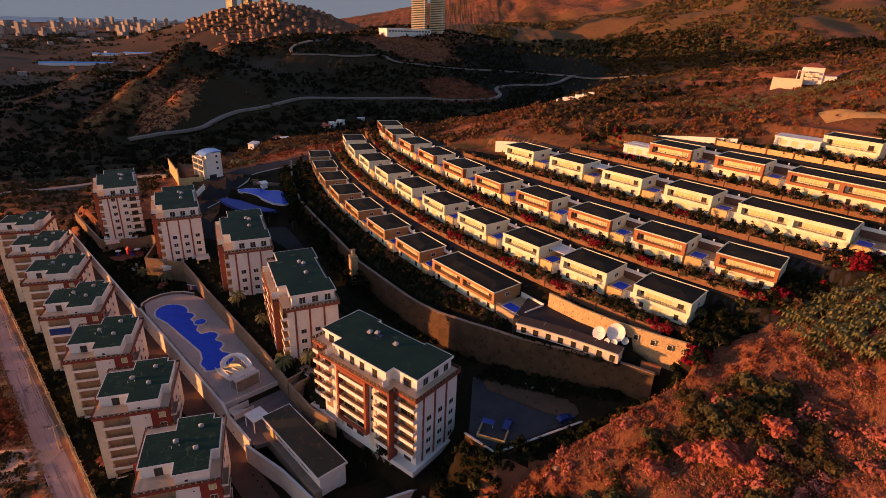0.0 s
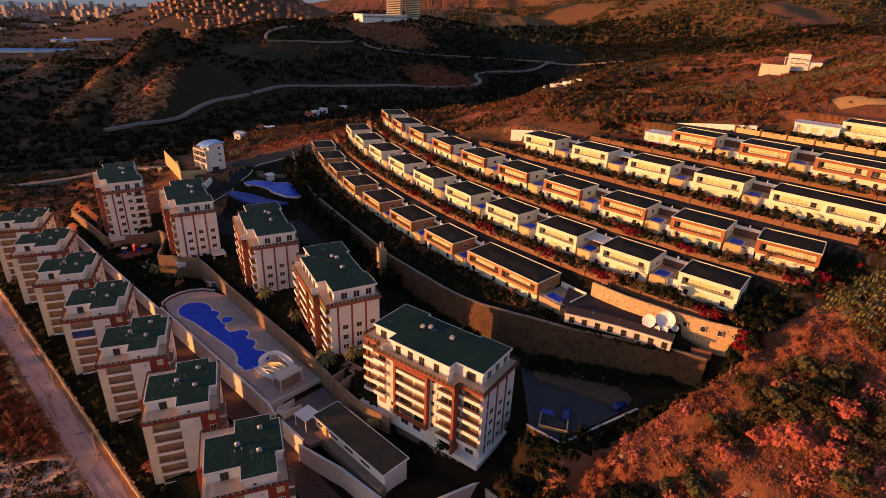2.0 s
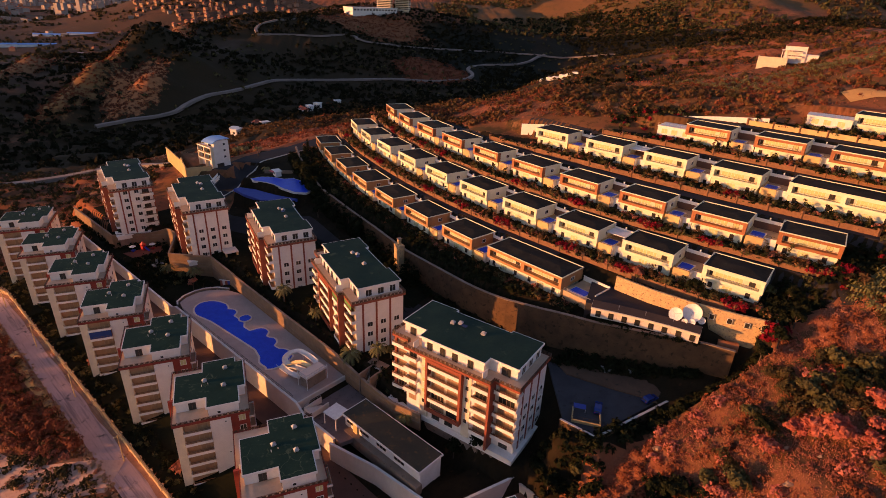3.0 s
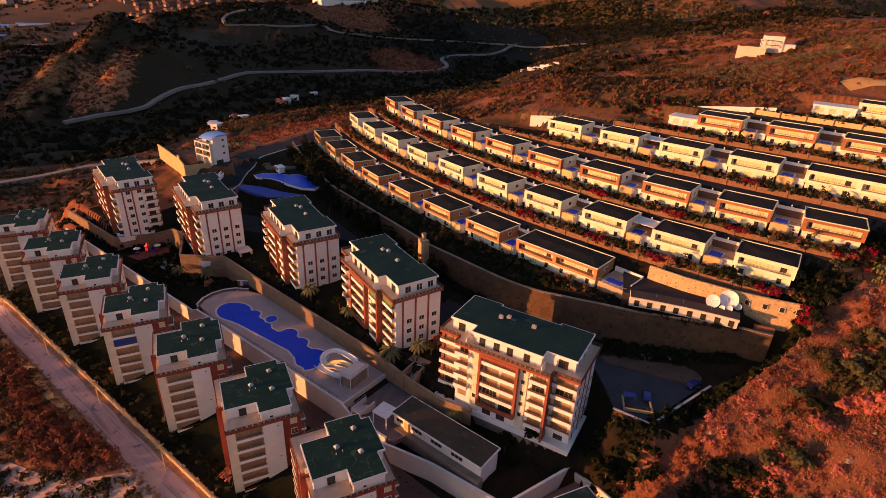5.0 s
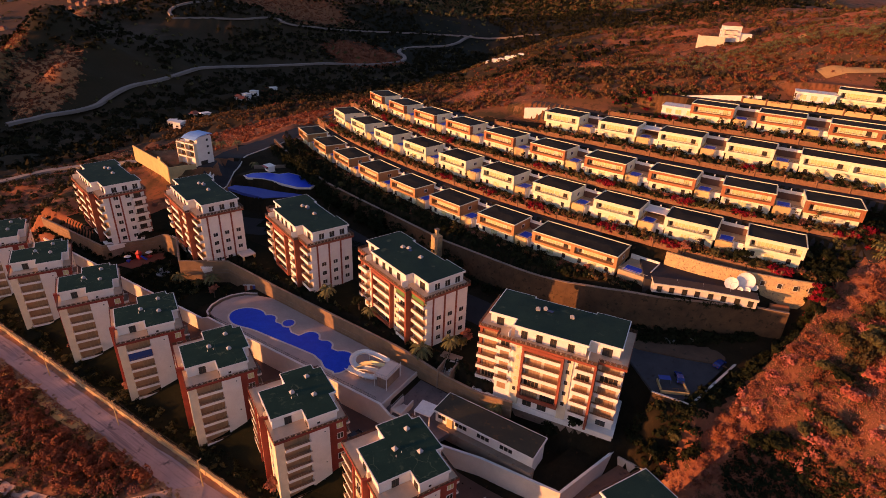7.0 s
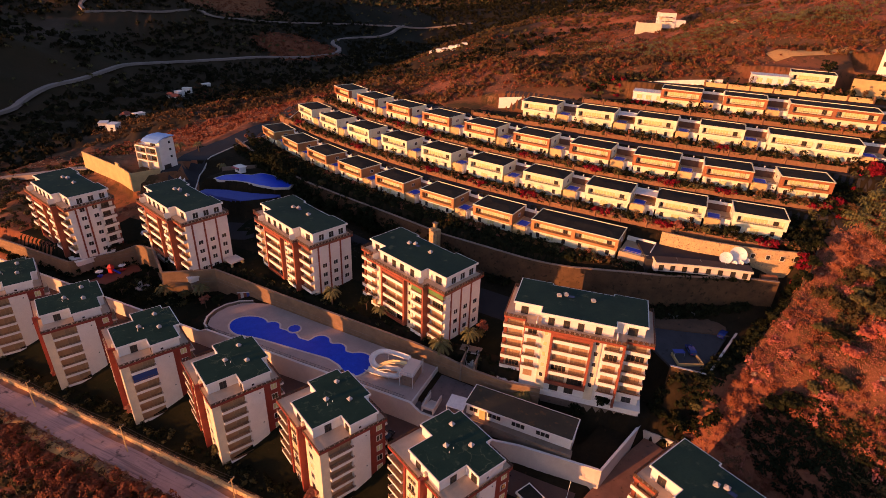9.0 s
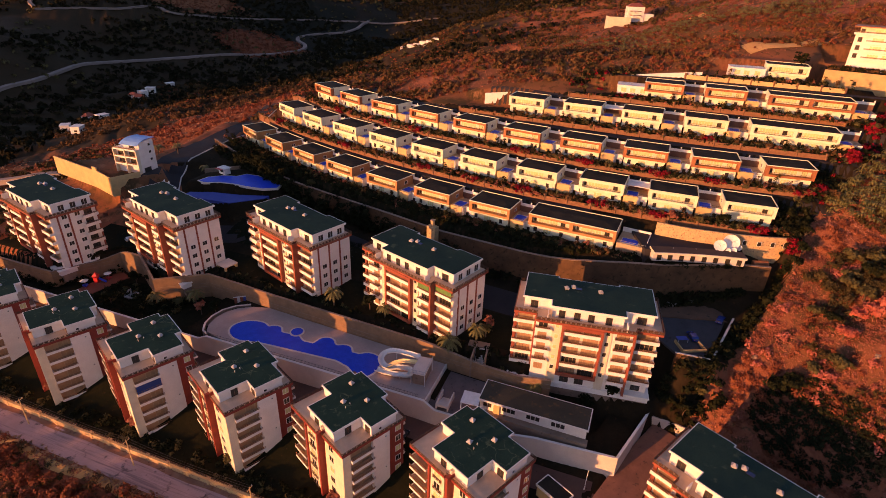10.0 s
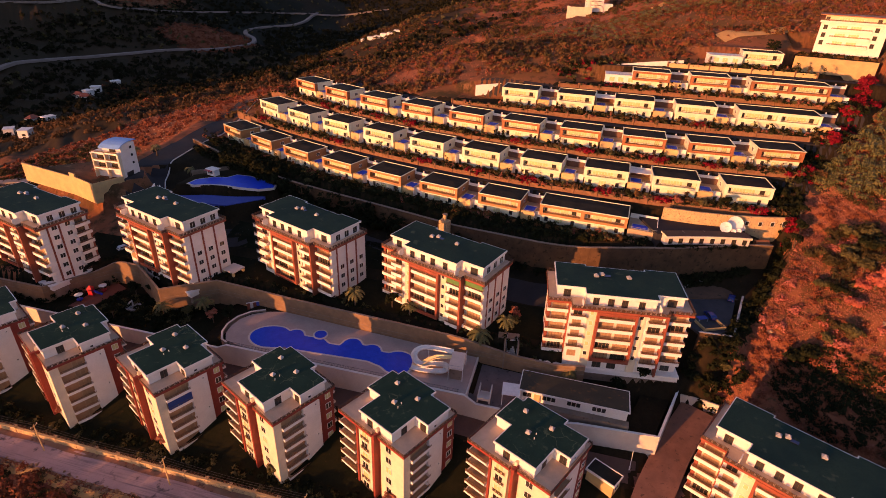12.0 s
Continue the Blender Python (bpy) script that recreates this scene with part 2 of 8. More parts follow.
def crack_roof(m, pale):
    """Adds a sparse net of pale repair lines to a roof material."""
    nt = m.node_tree
    N, L = nt.nodes, nt.links
    bs = N["Principled BSDF"]
    src = bs.inputs["Base Color"].links[0].from_socket
    co = N.new("ShaderNodeNewGeometry").outputs["Position"]
    wob = N.new("ShaderNodeTexNoise")
    wob.inputs["Scale"].default_value, wob.inputs["Detail"].default_value = 0.7, 5.0
    L.new(co, wob.inputs["Vector"])
    add = N.new("ShaderNodeVectorMath")
    add.operation = "MULTIPLY_ADD"
    add.inputs[1].default_value = (2.2, 2.2, 0)
    L.new(wob.outputs["Color"], add.inputs[0])
    L.new(co, add.inputs[2])
    vor = N.new("ShaderNodeTexVoronoi")
    vor.feature = "DISTANCE_TO_EDGE"
    vor.inputs["Scale"].default_value = 0.28
    L.new(add.outputs[0], vor.inputs["Vector"])
    edge = N.new("ShaderNodeMapRange")
    edge.inputs["From Min"].default_value, edge.inputs["From Max"].default_value = 0.024, 0.006
    L.new(vor.outputs["Distance"], edge.inputs["Value"])
    gate = N.new("ShaderNodeTexNoise")
    gate.inputs["Scale"].default_value, gate.inputs["Detail"].default_value = 0.16, 2.0
    L.new(co, gate.inputs["Vector"])
    g2 = N.new("ShaderNodeMapRange")
    g2.inputs["From Min"].default_value, g2.inputs["From Max"].default_value, g2.inputs["To Max"].default_value = 0.49, 0.6, 0.65
    L.new(gate.outputs["Fac"], g2.inputs["Value"])
    mul = N.new("ShaderNodeMath")
    mul.operation = "MULTIPLY"
    L.new(edge.outputs[0], mul.inputs[0])
    L.new(g2.outputs[0], mul.inputs[1])
    x = N.new("ShaderNodeMix")
    x.data_type = "RGBA"
    L.new(mul.outputs[0], x.inputs[0])
    L.new(src, x.inputs[6])
    x.inputs[7].default_value = (*pale, 1)
    L.new(x.outputs[2], bs.inputs["Base Color"])


def wheel_marks(m, dark):
    """Adds long dark streaks along the direction of the main road."""
    nt = m.node_tree
    N, L = nt.nodes, nt.links
    bs = N["Principled BSDF"]
    src = bs.inputs["Base Color"].links[0].from_socket
    co = N.new("ShaderNodeNewGeometry").outputs["Position"]
    both = N.new("ShaderNodeCombineXYZ")
    for way, k in (((0.694 * 0.03, -0.724 * 0.03, 0), 0), ((0.724 * 0.85, 0.694 * 0.85, 0), 1)):
        dot = N.new("ShaderNodeVectorMath")
        dot.operation = "DOT_PRODUCT"
        dot.inputs[1].default_value = way
        L.new(co, dot.inputs[0])
        L.new(dot.outputs["Value"], both.inputs[k])
    nz = N.new("ShaderNodeTexNoise")
    nz.inputs["Scale"].default_value, nz.inputs["Detail"].default_value, nz.inputs["Roughness"].default_value = 1.6, 5.0, 0.65
    L.new(both.outputs[0], nz.inputs["Vector"])
    r = N.new("ShaderNodeMapRange")
    r.inputs["From Min"].default_value, r.inputs["From Max"].default_value, r.inputs["To Max"].default_value = 0.5, 0.64, 0.8
    L.new(nz.outputs["Fac"], r.inputs["Value"])
    x = N.new("ShaderNodeMix")
    x.data_type = "RGBA"
    L.new(r.outputs[0], x.inputs[0])
    L.new(src, x.inputs[6])
    x.inputs[7].default_value = (*dark, 1)
    L.new(x.outputs[2], bs.inputs["Base Color"])


wheel_marks(ROADDUST, (0.2, 0.14, 0.135))
crack_roof(MEMBRANE, (0.115, 0.14, 0.078))

# ---- the lie of the land ----
def sm(a, b, x):
    t = np.clip((x - a) / (b - a), 0, 1)
    return t * t * (3 - 2 * t)


# hills and hollows: centre x, y, height, reach in x, reach in y
HILLS_NEAR = [(260, 330, 18, 150, 190), (430, 150, 120, 240, 260), (430, 600, 83, 200, 230), (170, 560, 32, 120, 110), (20, 340, 36, 150, 110),
              (100, 80, 16, 150, 110), (300, -150, 79, 200, 200), (150, 210, 26, 110, 110)]
# ridge at (-760, 640): out of view, added to throw shade over the valley
HILLS_FAR = [(-300, 740, 45, 120, 90), (-250, 1000, 70, 220, 160), (-500, 1700, 122, 300, 250), (-118, 1300, 70, 220, 200), (150, 1220, 43, 260, 140), (700, 1500, 15, 420, 420),
             (-760, 640, 46, 130, 280), (1500, 2400, 278, 800, 800), (700, 3700, 300, 1100, 500), (2700, 3600, 480, 1200, 900), (0, 2400, 67, 600, 500), (-900, 300, 8, 300, 300), (600, 1000, 62, 260, 260), (1000, 1700, 74, 350, 350)]
HOLLOWS = [(-340, 110, -26, 150, 200), (0, 700, -23, 260, 190), (-330, 480, -23, 190, 150), (260, 900, -20, 170, 150), (-120, 100, -18, 170, 170), (-700, 1100, -32, 500, 500), (440, 1600, -48, 270, 360)]


# narrow spurs in the valley: ends of the crest, height, half width
SPURS = [((-300, 588), (-288, 632), 10, 22), ((-288, 632), (-270, 690), 12, 22), ((-352, 575), (-346, 640), 15, 26), ((-346, 640), (-330, 760), 14, 28), ((-330, 760), (-352, 930), 16, 34),
         ((-440, 600), (-480, 760), 12, 30), ((-480, 760), (-560, 960), 12, 36), ((-120, 470), (20, 520), 9, 40)]


def wild(x, y):
    z = np.full(np.shape(x), -6.0)
    for a, b, h, rx, ry in HILLS_NEAR + HILLS_FAR + HOLLOWS:
        z = z + h * np.exp(-((x - a) / rx) ** 2 - ((y - b) / ry) ** 2)
    for (ax, ay), (bx, by), h, wd in SPURS:
        t = np.clip(((x - ax) * (bx - ax) + (y - ay) * (by - ay)) / ((bx - ax) ** 2 + (by - ay) ** 2), 0, 1)
        z = z + h * np.exp(-((x - ax - t * (bx - ax)) ** 2 + (y - ay - t * (by - ay)) ** 2) / wd ** 2)
    return z


# front lines of the five rows of villas: x as a cubic in (y - 200) / 100
FRONTS = {1: (-2.9, 19.63, -56.96, -32.05), 2: (-5.93, 20.39, -61.63, -9.46), 3: (-7.78, 23.76, -65.34, 10.95), 4: (0, 7.54, -86.2, 37.59), 5: (0, 0, -93.0, 62.1)}


def front(r, y):
    """x of the front of row r at y."""
    if r < 1:
        return front(1, y) - 22.0 * (1 - r)
    if r > 5:
        return front(5, y) + 34.0 * (r - 5)
    v = (np.clip(y, 95, 325 if r < 4 else 235) - 200) / 100
    x = np.polyval(FRONTS[r], v)
    return x if r == 1 else np.maximum(x, front(r - 1, y) + 19.0)


def row_place(x, y):
    """Number of the row whose ground holds a place, how far the place lies behind its front, and the depths to the rows before and behind."""
    fronts = [front(r, y) for r in range(0, 9)]
    row, off, before, behind = np.zeros(np.shape(x)), x - fronts[0], np.full(np.shape(x), 22.0), np.full(np.shape(x), 22.0)
    for r in range(1, 8):
        gap = fronts[r] - fronts[r - 1]
        k = x > fronts[r] - 0.255 * gap
        row, off, before, behind = np.where(k, r, row), np.where(k, x - fronts[r], off), np.where(k, gap, before), np.where(k, fronts[r + 1] - fronts[r], behind)
    return row, off, before, behind


def row_q(x, y):
    row, off, before, behind = row_place(x, y)
    return row + np.where(off < 0, off / before, off / behind)


def roof_z(r):
    return 26.4 + 7.85 * (r - 1)


def row_lean(r, y):
    """Share of a distance in x that lies square to row r at y."""
    slope = (front(r, y + 4) - front(r, y - 4)) / 8
    return 1 / np.sqrt(1 + slope ** 2)


def terrace_z(x, y, top_row):
    """Ground of the villa hillside: gardens before the houses, lanes behind."""
    row, off, before, behind = row_place(x, y)
    lean = sum(np.where(row == r, row_lean(r, y), 0) for r in range(0, 8))
    cap = np.full(np.shape(x), top_row)
    past = row > cap
    row = np.minimum(row, cap)
    z0 = roof_z(row)
    step = 1.45 * (1 - sm(1.5, 2.7, off + 0.255 * before)) * (row > 1) * (off < 0)
    beyond = x - sum(np.where(cap == r, front(r + 1, y), 0) for r in range(3, 8)) + 8
    return np.where(past, z0 - 0.4 + np.clip(0.27 * beyond, 0, 13), z0 - 6.8 + 6.4 * sm(9.8, 11.0, off * lean) - step)


def wall_x(y):
    """Line of the long retaining wall below the villas."""
    return np.interp(y, [105.5, 109, 119.2, 126.5, 133, 145, 167, 187, 208, 230, 262, 300], [52, 46.5, 22, 10, 2, -8.4, -25, -36, -48, -60, -72, -82])


def across(x, y):
    return 0.72 * x + 0.69 * y


def along(x, y):
    return 0.69 * x - 0.72 * y


def upper_wall_s(a):
    """How far across the site the wall before the upper blocks stands."""
    return np.interp(a, [-300, -252, -247, -241, -232, -216, -209, -203, -190, -176, -100, -90], [46, 46, 54.7, 62.6, 62.6, 52.5, 57.7, 62, 61, 59.7, 55, 57])


def low_z(x, y):
    """Ground of the apartment blocks: road, lower towers, pool deck, upper towers, street."""
    s, a = across(x, y), along(x, y)
    w2 = upper_wall_s(a)
    side = 5.0 * sm(-112, -102, a)
    z = -13 + 1.0 * sm(9, 11, s) + 6 * sm(14, 34, s)
    plaza = 0.9 * sm(-121, -118, a)
    deck = sm(-196, -188, a) * (1 - sm(-121, -118, a))
    z = z + (6 * deck + 3 * (1 - deck) + plaza) * sm(42.2 + side, 43.6 + side, s)
    z = z + (4.5 + 3 * (1 - deck) - plaza) * sm(w2 + 1.8, w2 + 3.2, s) + np.clip(s - 70, 0, 60) * 0.2 * sm(68, 90, s)
    z = z - 5.0 * sm(-100, -85, a) * sm(40, 50, s) * (1 - sm(68, 82, s))
    z = z - 3.6 * sm(-125, -88, a) * (1 - sm(38, 46, s)) * sm(10, 22, s)
    return z - 13.0 * np.clip((1.5 - s) / 42, 0, 1)


def hill_edge(x):
    return np.interp(x, [-60, -20, 0, 24, 50, 62, 75, 90, 130, 200], [60, 76, 86, 93, 101, 107, 113, 117, 122, 125])


YARDS = [([(9, 108), (30, 103), (36, 100), (22, 90), (14, 87), (8.5, 93)], 6.8),
         ([(8, 96), (10, 120), (24, 116), (36, 111), (38, 105), (35, 102), (14, 90)], 8.6),
         ([(21, 124.5), (27.5, 138), (34.8, 133.8), (49.3, 120.3), (47.5, 113.5)], 23.2),
         ([(15.5, 134.5), (24.6, 141), (33, 134), (22.2, 125)], 20.6),
         ([(47.5, 113.5), (50, 120.5), (63.5, 110), (56, 103.5)], 19.0),
         ([(-101, 247), (-90, 258), (-72, 257), (-57, 237), (-65, 226), (-72, 228)], 17.0),
         ([(-102, 240), (-98, 243), (-68, 227), (-70, 222), (-85, 221)], 14.5),
         ([(-144, 291), (-128, 300), (-104, 276), (-103, 256), (-121.5, 252)], 17.6),
         ]
YARDS_ABOVE = [([(-48, 74), (-38, 79), (0, 93), (5, 85), (-34, 67), (-46, 62)], -10.9), ([(130, 168), (153, 172), (171, 141), (153, 123)], 54.6), ([(-74, 340), (-54, 334), (-90, 270), (-114, 272), (-112, 286)], 16.6), ([(150.5, 169), (163, 181), (190, 150), (168.5, 138)], 64.6)]


def ground_z(x, y):
    x, y = np.asarray(x, float), np.asarray(y, float)
    q = row_q(x, y)
    wx = wall_x(y)
    hill_rows = terrace_z(x, y, 6.0)
    for cap, y0, y1 in ((5.0, 184, 198), (4.0, 204, 220), (3.0, 226, 242)):
        k = sm(y0, y1, y)
        hill_rows = hill_rows * (1 - k) + terrace_z(x, y, cap) * k
    upper = np.where(q > 0.75, hill_rows, 18 + 1.6 * sm(0.45, 0.75, q))
    back = np.interp(y, [100, 122, 132, 150], [3.2, 3.2, 1.2, 0])
    k = sm(wx + 1.9 + back, wx + 3.7 + back, x)
    bank = 9.6 - 0.55 * np.clip(wx - 1.0 - x, 0, 140)
    z = upper * k + np.where(y > 110, np.maximum(low_z(x, y), bank), low_z(x, y)) * (1 - k)
    for corners, level in YARDS:
        z = pad(z, x, y, corners, level)
    # open hillside beyond the fence
    hill = 5 + 0.62 * np.clip(x - 23, -30, 22) + 0.33 * np.clip(x - 45, 0, 200) - 0.02 * np.clip(60 - y, 0, 200)
    out = sm(-1.5, 3, hill_edge(x) - y) * sm(-14, 2, x)
    z = z * (1 - out) + hill * out
    z = pad(z, x, y, [(4, 103), (16, 99), (37, 104), (42, 102), (22, 90), (14, 85.5), (4, 91)], 8.2, 2.0)
    # fade into the wild land
    inside = sm(-195, -170, x) * (1 - sm(140, 190, x)) * sm(20, 60, y + 0.4 * np.clip(-x, 0, 200)) * (1 - sm(285, 325, y))
    z = z * inside + wild(x, y) * (1 - inside)
    for corners, level in YARDS_ABOVE:
        z = pad(z, x, y, corners, level)
    return z


def pad(z, x, y, corners, level, soft=0.8):
    """Levels the ground inside a convex yard (corners clockwise from above)."""
    d = np.full(np.shape(x), 1e9)
    for (ax, ay), (bx, by) in zip(corners, corners[1:] + corners[:1]):
        n = math.hypot(bx - ax, by - ay)
        d = np.minimum(d, ((x - ax) * (by - ay) - (y - ay) * (bx - ax)) / n)
    k = sm(-soft, soft, d - 1.2)
    return z * (1 - k) + level * k


def mesh_object(name, verts, faces, material, smooth=False):
    """A mesh object from numpy arrays of corners and of faces with equal numbers of corners."""
    verts, faces = np.asarray(verts, np.float32), np.asarray(faces, np.int32)
    me = bpy.data.meshes.new(name)
    n, k = faces.shape
    me.vertices.add(len(verts))
    me.vertices.foreach_set("co", verts.ravel())
    me.loops.add(n * k)
    me.loops.foreach_set("vertex_index", faces.ravel())
    me.polygons.add(n)
    me.polygons.foreach_set("loop_start", np.arange(0, n * k, k, dtype=np.int32))
    me.polygons.foreach_set("use_smooth", np.full(n, smooth))
    me.update(calc_edges=True)
    me.materials.append(material)
    return new(name, me)


def lines(stops):
    out = [stops[0][0]]
    for (a, _), (b, step) in zip(stops[:-1], stops[1:]):
        n = max(1, round((b - a) / step))
        out += [a + (b - a) * (k + 1) / n for k in range(n)]
    return np.array(out)


GX = lines([(-4800, 0), (-1500, 150), (-500, 25), (-190, 6), (172, 1.5), (400, 6), (1200, 25), (4800, 60)])
GY = lines([(-1500, 0), (-200, 80), (50, 8), (345, 1.5), (700, 6), (1600, 20), (4900, 50)])
mx, my = np.meshgrid(GX, GY)
mz = ground_z(mx, my)
# broken ground on the open hills
site = sm(-195, -170, mx) * (1 - sm(140, 190, mx)) * (1 - sm(285, 325, my))
rough = np.array([noise.noise((px * 0.035, py * 0.035, 0.0)) * 3 + noise.noise((px * 0.13, py * 0.13, 5.0)) * 1.6 + noise.noise((px * 0.42, py * 0.42, 9.0)) * 0.5 for px, py in zip(mx.ravel(), my.ravel())]).reshape(mx.shape)
open_hill = np.maximum(1 - site, sm(-1.0, 5, hill_edge(mx) - my) * sm(-5, 8, mx))
fold = np.array([noise.noise((px * 0.0052, py * 0.0038, 3.0)) * 34 + noise.noise((px * 0.014, py * 0.011, 8.0)) * 13 if py > 1200 and px > 100 else 0.0 for px, py in zip(mx.ravel(), my.ravel())]).reshape(mx.shape)
mz = mz + fold * sm(1300, 1700, my) * sm(150, 420, mx)
rough = rough * (1 - 0.75 * sm(-190, -150, mx) * (1 - sm(-50, -20, mx)) * sm(285, 310, my) * (1 - sm(390, 430, my)))
mz = mz + rough * open_hill * np.clip((my + 300) / 300, 0.2, 1) * np.where(my > 300, 1.6, np.where(my < 125, 1.0, 0.5))
nx, ny = len(GX), len(GY)
idx = np.arange(nx * ny).reshape(ny, nx)
quads = np.stack([idx[:-1, :-1], idx[:-1, 1:], idx[1:, 1:], idx[1:, :-1]], -1).reshape(-1, 4)
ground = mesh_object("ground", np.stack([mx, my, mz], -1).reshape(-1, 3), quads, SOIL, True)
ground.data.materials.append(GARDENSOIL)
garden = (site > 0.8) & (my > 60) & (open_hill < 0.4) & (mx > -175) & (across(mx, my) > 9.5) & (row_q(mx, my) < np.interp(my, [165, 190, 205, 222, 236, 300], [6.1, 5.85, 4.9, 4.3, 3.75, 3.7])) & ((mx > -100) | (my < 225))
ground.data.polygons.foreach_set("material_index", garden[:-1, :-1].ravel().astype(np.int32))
tagged(ground, "dry reddish brown hillside soil with sparse scrub", "ground", kind="structure")


def gz(x, y):
    """Height of the finished ground sheet."""
    i = min(max(int(np.searchsorted(GX, x)) - 1, 0), nx - 2)
    j = min(max(int(np.searchsorted(GY, y)) - 1, 0), ny - 2)
    u, v = (x - GX[i]) / (GX[i + 1] - GX[i]), (y - GY[j]) / (GY[j + 1] - GY[j])
    return float((mz[j, i] * (1 - u) + mz[j, i + 1] * u) * (1 - v) + (mz[j + 1, i] * (1 - u) + mz[j + 1, i + 1] * u) * v)


# ---- helpers for things ----
def box(bm, x0, x1, y0, y1, z0, z1):
    v = [bm.verts.new(p) for p in ((x0, y0, z0), (x1, y0, z0), (x1, y1, z0), (x0, y1, z0), (x0, y0, z1), (x1, y0, z1), (x1, y1, z1), (x0, y1, z1))]
    for f in ((3, 2, 1, 0), (4, 5, 6, 7), (0, 1, 5, 4), (1, 2, 6, 5), (2, 3, 7, 6), (3, 0, 4, 7)):
        bm.faces.new([v[i] for i in f])
    return bm


def boxes(*dims):
    bm = bmesh.new()
    for d in dims:
        box(bm, *d)
    return bm


def prism(bm, outline, z0, z1):
    """An upright prism on an outline (counter-clockwise from above)."""
    lo, hi = [bm.verts.new((x, y, z0)) for x, y in outline], [bm.verts.new((x, y, z1)) for x, y in outline]
    n = len(outline)
    bm.faces.new(hi)
    bm.faces.new(lo[::-1])
    for k in range(n):
        bm.faces.new((lo[k], lo[(k + 1) % n], hi[(k + 1) % n], hi[k]))
    return bm


def inset(outline, d):
    """A right-angled or round outline moved inwards by d."""
    out = []
    n = len(outline)
    for k in range(n):
        (ax, ay), (bx, by), (cx, cy) = outline[k - 1], outline[k], outline[(k + 1) % n]
        l1, l2 = math.hypot(bx - ax, by - ay), math.hypot(cx - bx, cy - by)
        n1, n2 = (-(by - ay) / l1, (bx - ax) / l1), (-(cy - by) / l2, (cx - bx) / l2)
        k2 = max(0.3, 1 + n1[0] * n2[0] + n1[1] * n2[1])
        out.append((bx + d * (n1[0] + n2[0]) / k2, by + d * (n1[1] + n2[1]) / k2))
    return out


def tube(bm, a, b, r0, r1=None, sides=8):
    """A round bar from a to b."""
    a, b = Vector(a), Vector(b)
    r1 = r0 if r1 is None else r1
    q = (b - a).to_track_quat("Z", "Y")
    rings = []
    for p, r in ((a, r0), (b, r1)):
        rings.append([bm.verts.new(p + q @ Vector((r * math.cos(2 * math.pi * k / sides), r * math.sin(2 * math.pi * k / sides), 0))) for k in range(sides)])
    for k in range(sides):
        bm.faces.new((rings[0][k], rings[0][(k + 1) % sides], rings[1][(k + 1) % sides], rings[1][k]))
    bm.faces.new(rings[0][::-1])
    bm.faces.new(rings[1])
    return bm


def part(name, bm, material, parent, label=""):
    me = bpy.data.meshes.new(name)
    bm.normal_update()
    bm.to_mesh(me)
    bm.free()
    me.materials.append(material)
    ob = new(name, me)
    ob.parent = parent
    if label:
        ob["label"] = label
    return ob


def cube(name, dims, material, parent, label=""):
    return part(name, box(bmesh.new(), *dims), material, parent, label)


MESHES = {}


def shared(name, key, make, material, parent, place=(0, 0, 0), turn=0.0, label=""):
    """A part whose mesh is built once for a key and then shared."""
    if (name, key) not in MESHES:
        me = bpy.data.meshes.new(name)
        bm = make()
        bm.normal_update()
        bm.to_mesh(me)
        bm.free()
        me.materials.append(material)
        MESHES[(name, key)] = me
    ob = new(name, MESHES[(name, key)])
    ob.parent = parent
    ob.matrix_basis = pose(*place, 0, 0, turn)
    if label:
        ob["label"] = label
    return ob


def at(x, y, z, deg):
    return pose(x, y, z, 0, 0, deg)


def lattice(xs, zs, depth=0.05):
    """A frame cut from one board: bars at even spaces of xs and zs, openings between."""
    bm = bmesh.new()
    a, b = [[[bm.verts.new((x, y, z)) for z in zs] for x in xs] for y in (-depth, depth)]
    solid = lambda i, j: 0 <= i < len(xs) - 1 and 0 <= j < len(zs) - 1 and (i % 2 == 0 or j % 2 == 0)
    for i in range(len(xs) - 1):
        for j in range(len(zs) - 1):
            if not solid(i, j):
                continue
            bm.faces.new((a[i][j], a[i + 1][j], a[i + 1][j + 1], a[i][j + 1]))
            for (di, dj), (p, q) in (((-1, 0), ((i, j + 1), (i, j))), ((1, 0), ((i + 1, j), (i + 1, j + 1))), ((0, -1), ((i, j), (i + 1, j))), ((0, 1), ((i + 1, j + 1), (i, j + 1)))):
                if not solid(i + di, j + dj):
                    bm.faces.new((a[q[0]][q[1]], a[p[0]][p[1]], b[p[0]][p[1]], b[q[0]][q[1]]))
    return bm


def window(parent, x, y, z, w, h, turn=0.0, glass=PANE, frame_mat=WHITEMETAL):
    """A framed window that stands 4 cm proud of a wall facing -y (before turning); x, y, z is its lower left corner."""
    f = 0.08

    def frame_mesh():
        n = max(1, round(w / 0.95))
        xs = [0, f] + [w * k / n + e for k in range(1, n) for e in (-0.03, 0.03)] + [w - f, w]
        return lattice(xs, [0, f, h - f, h])

    ob = shared("window", (w, h, frame_mat.name), frame_mesh, frame_mat, parent, (x, y, z), turn)
    shared("pane", (w, h, glass.name), lambda: boxes((f, w - f, -0.015, 0.04, f, h - f)), glass, ob)
    return ob


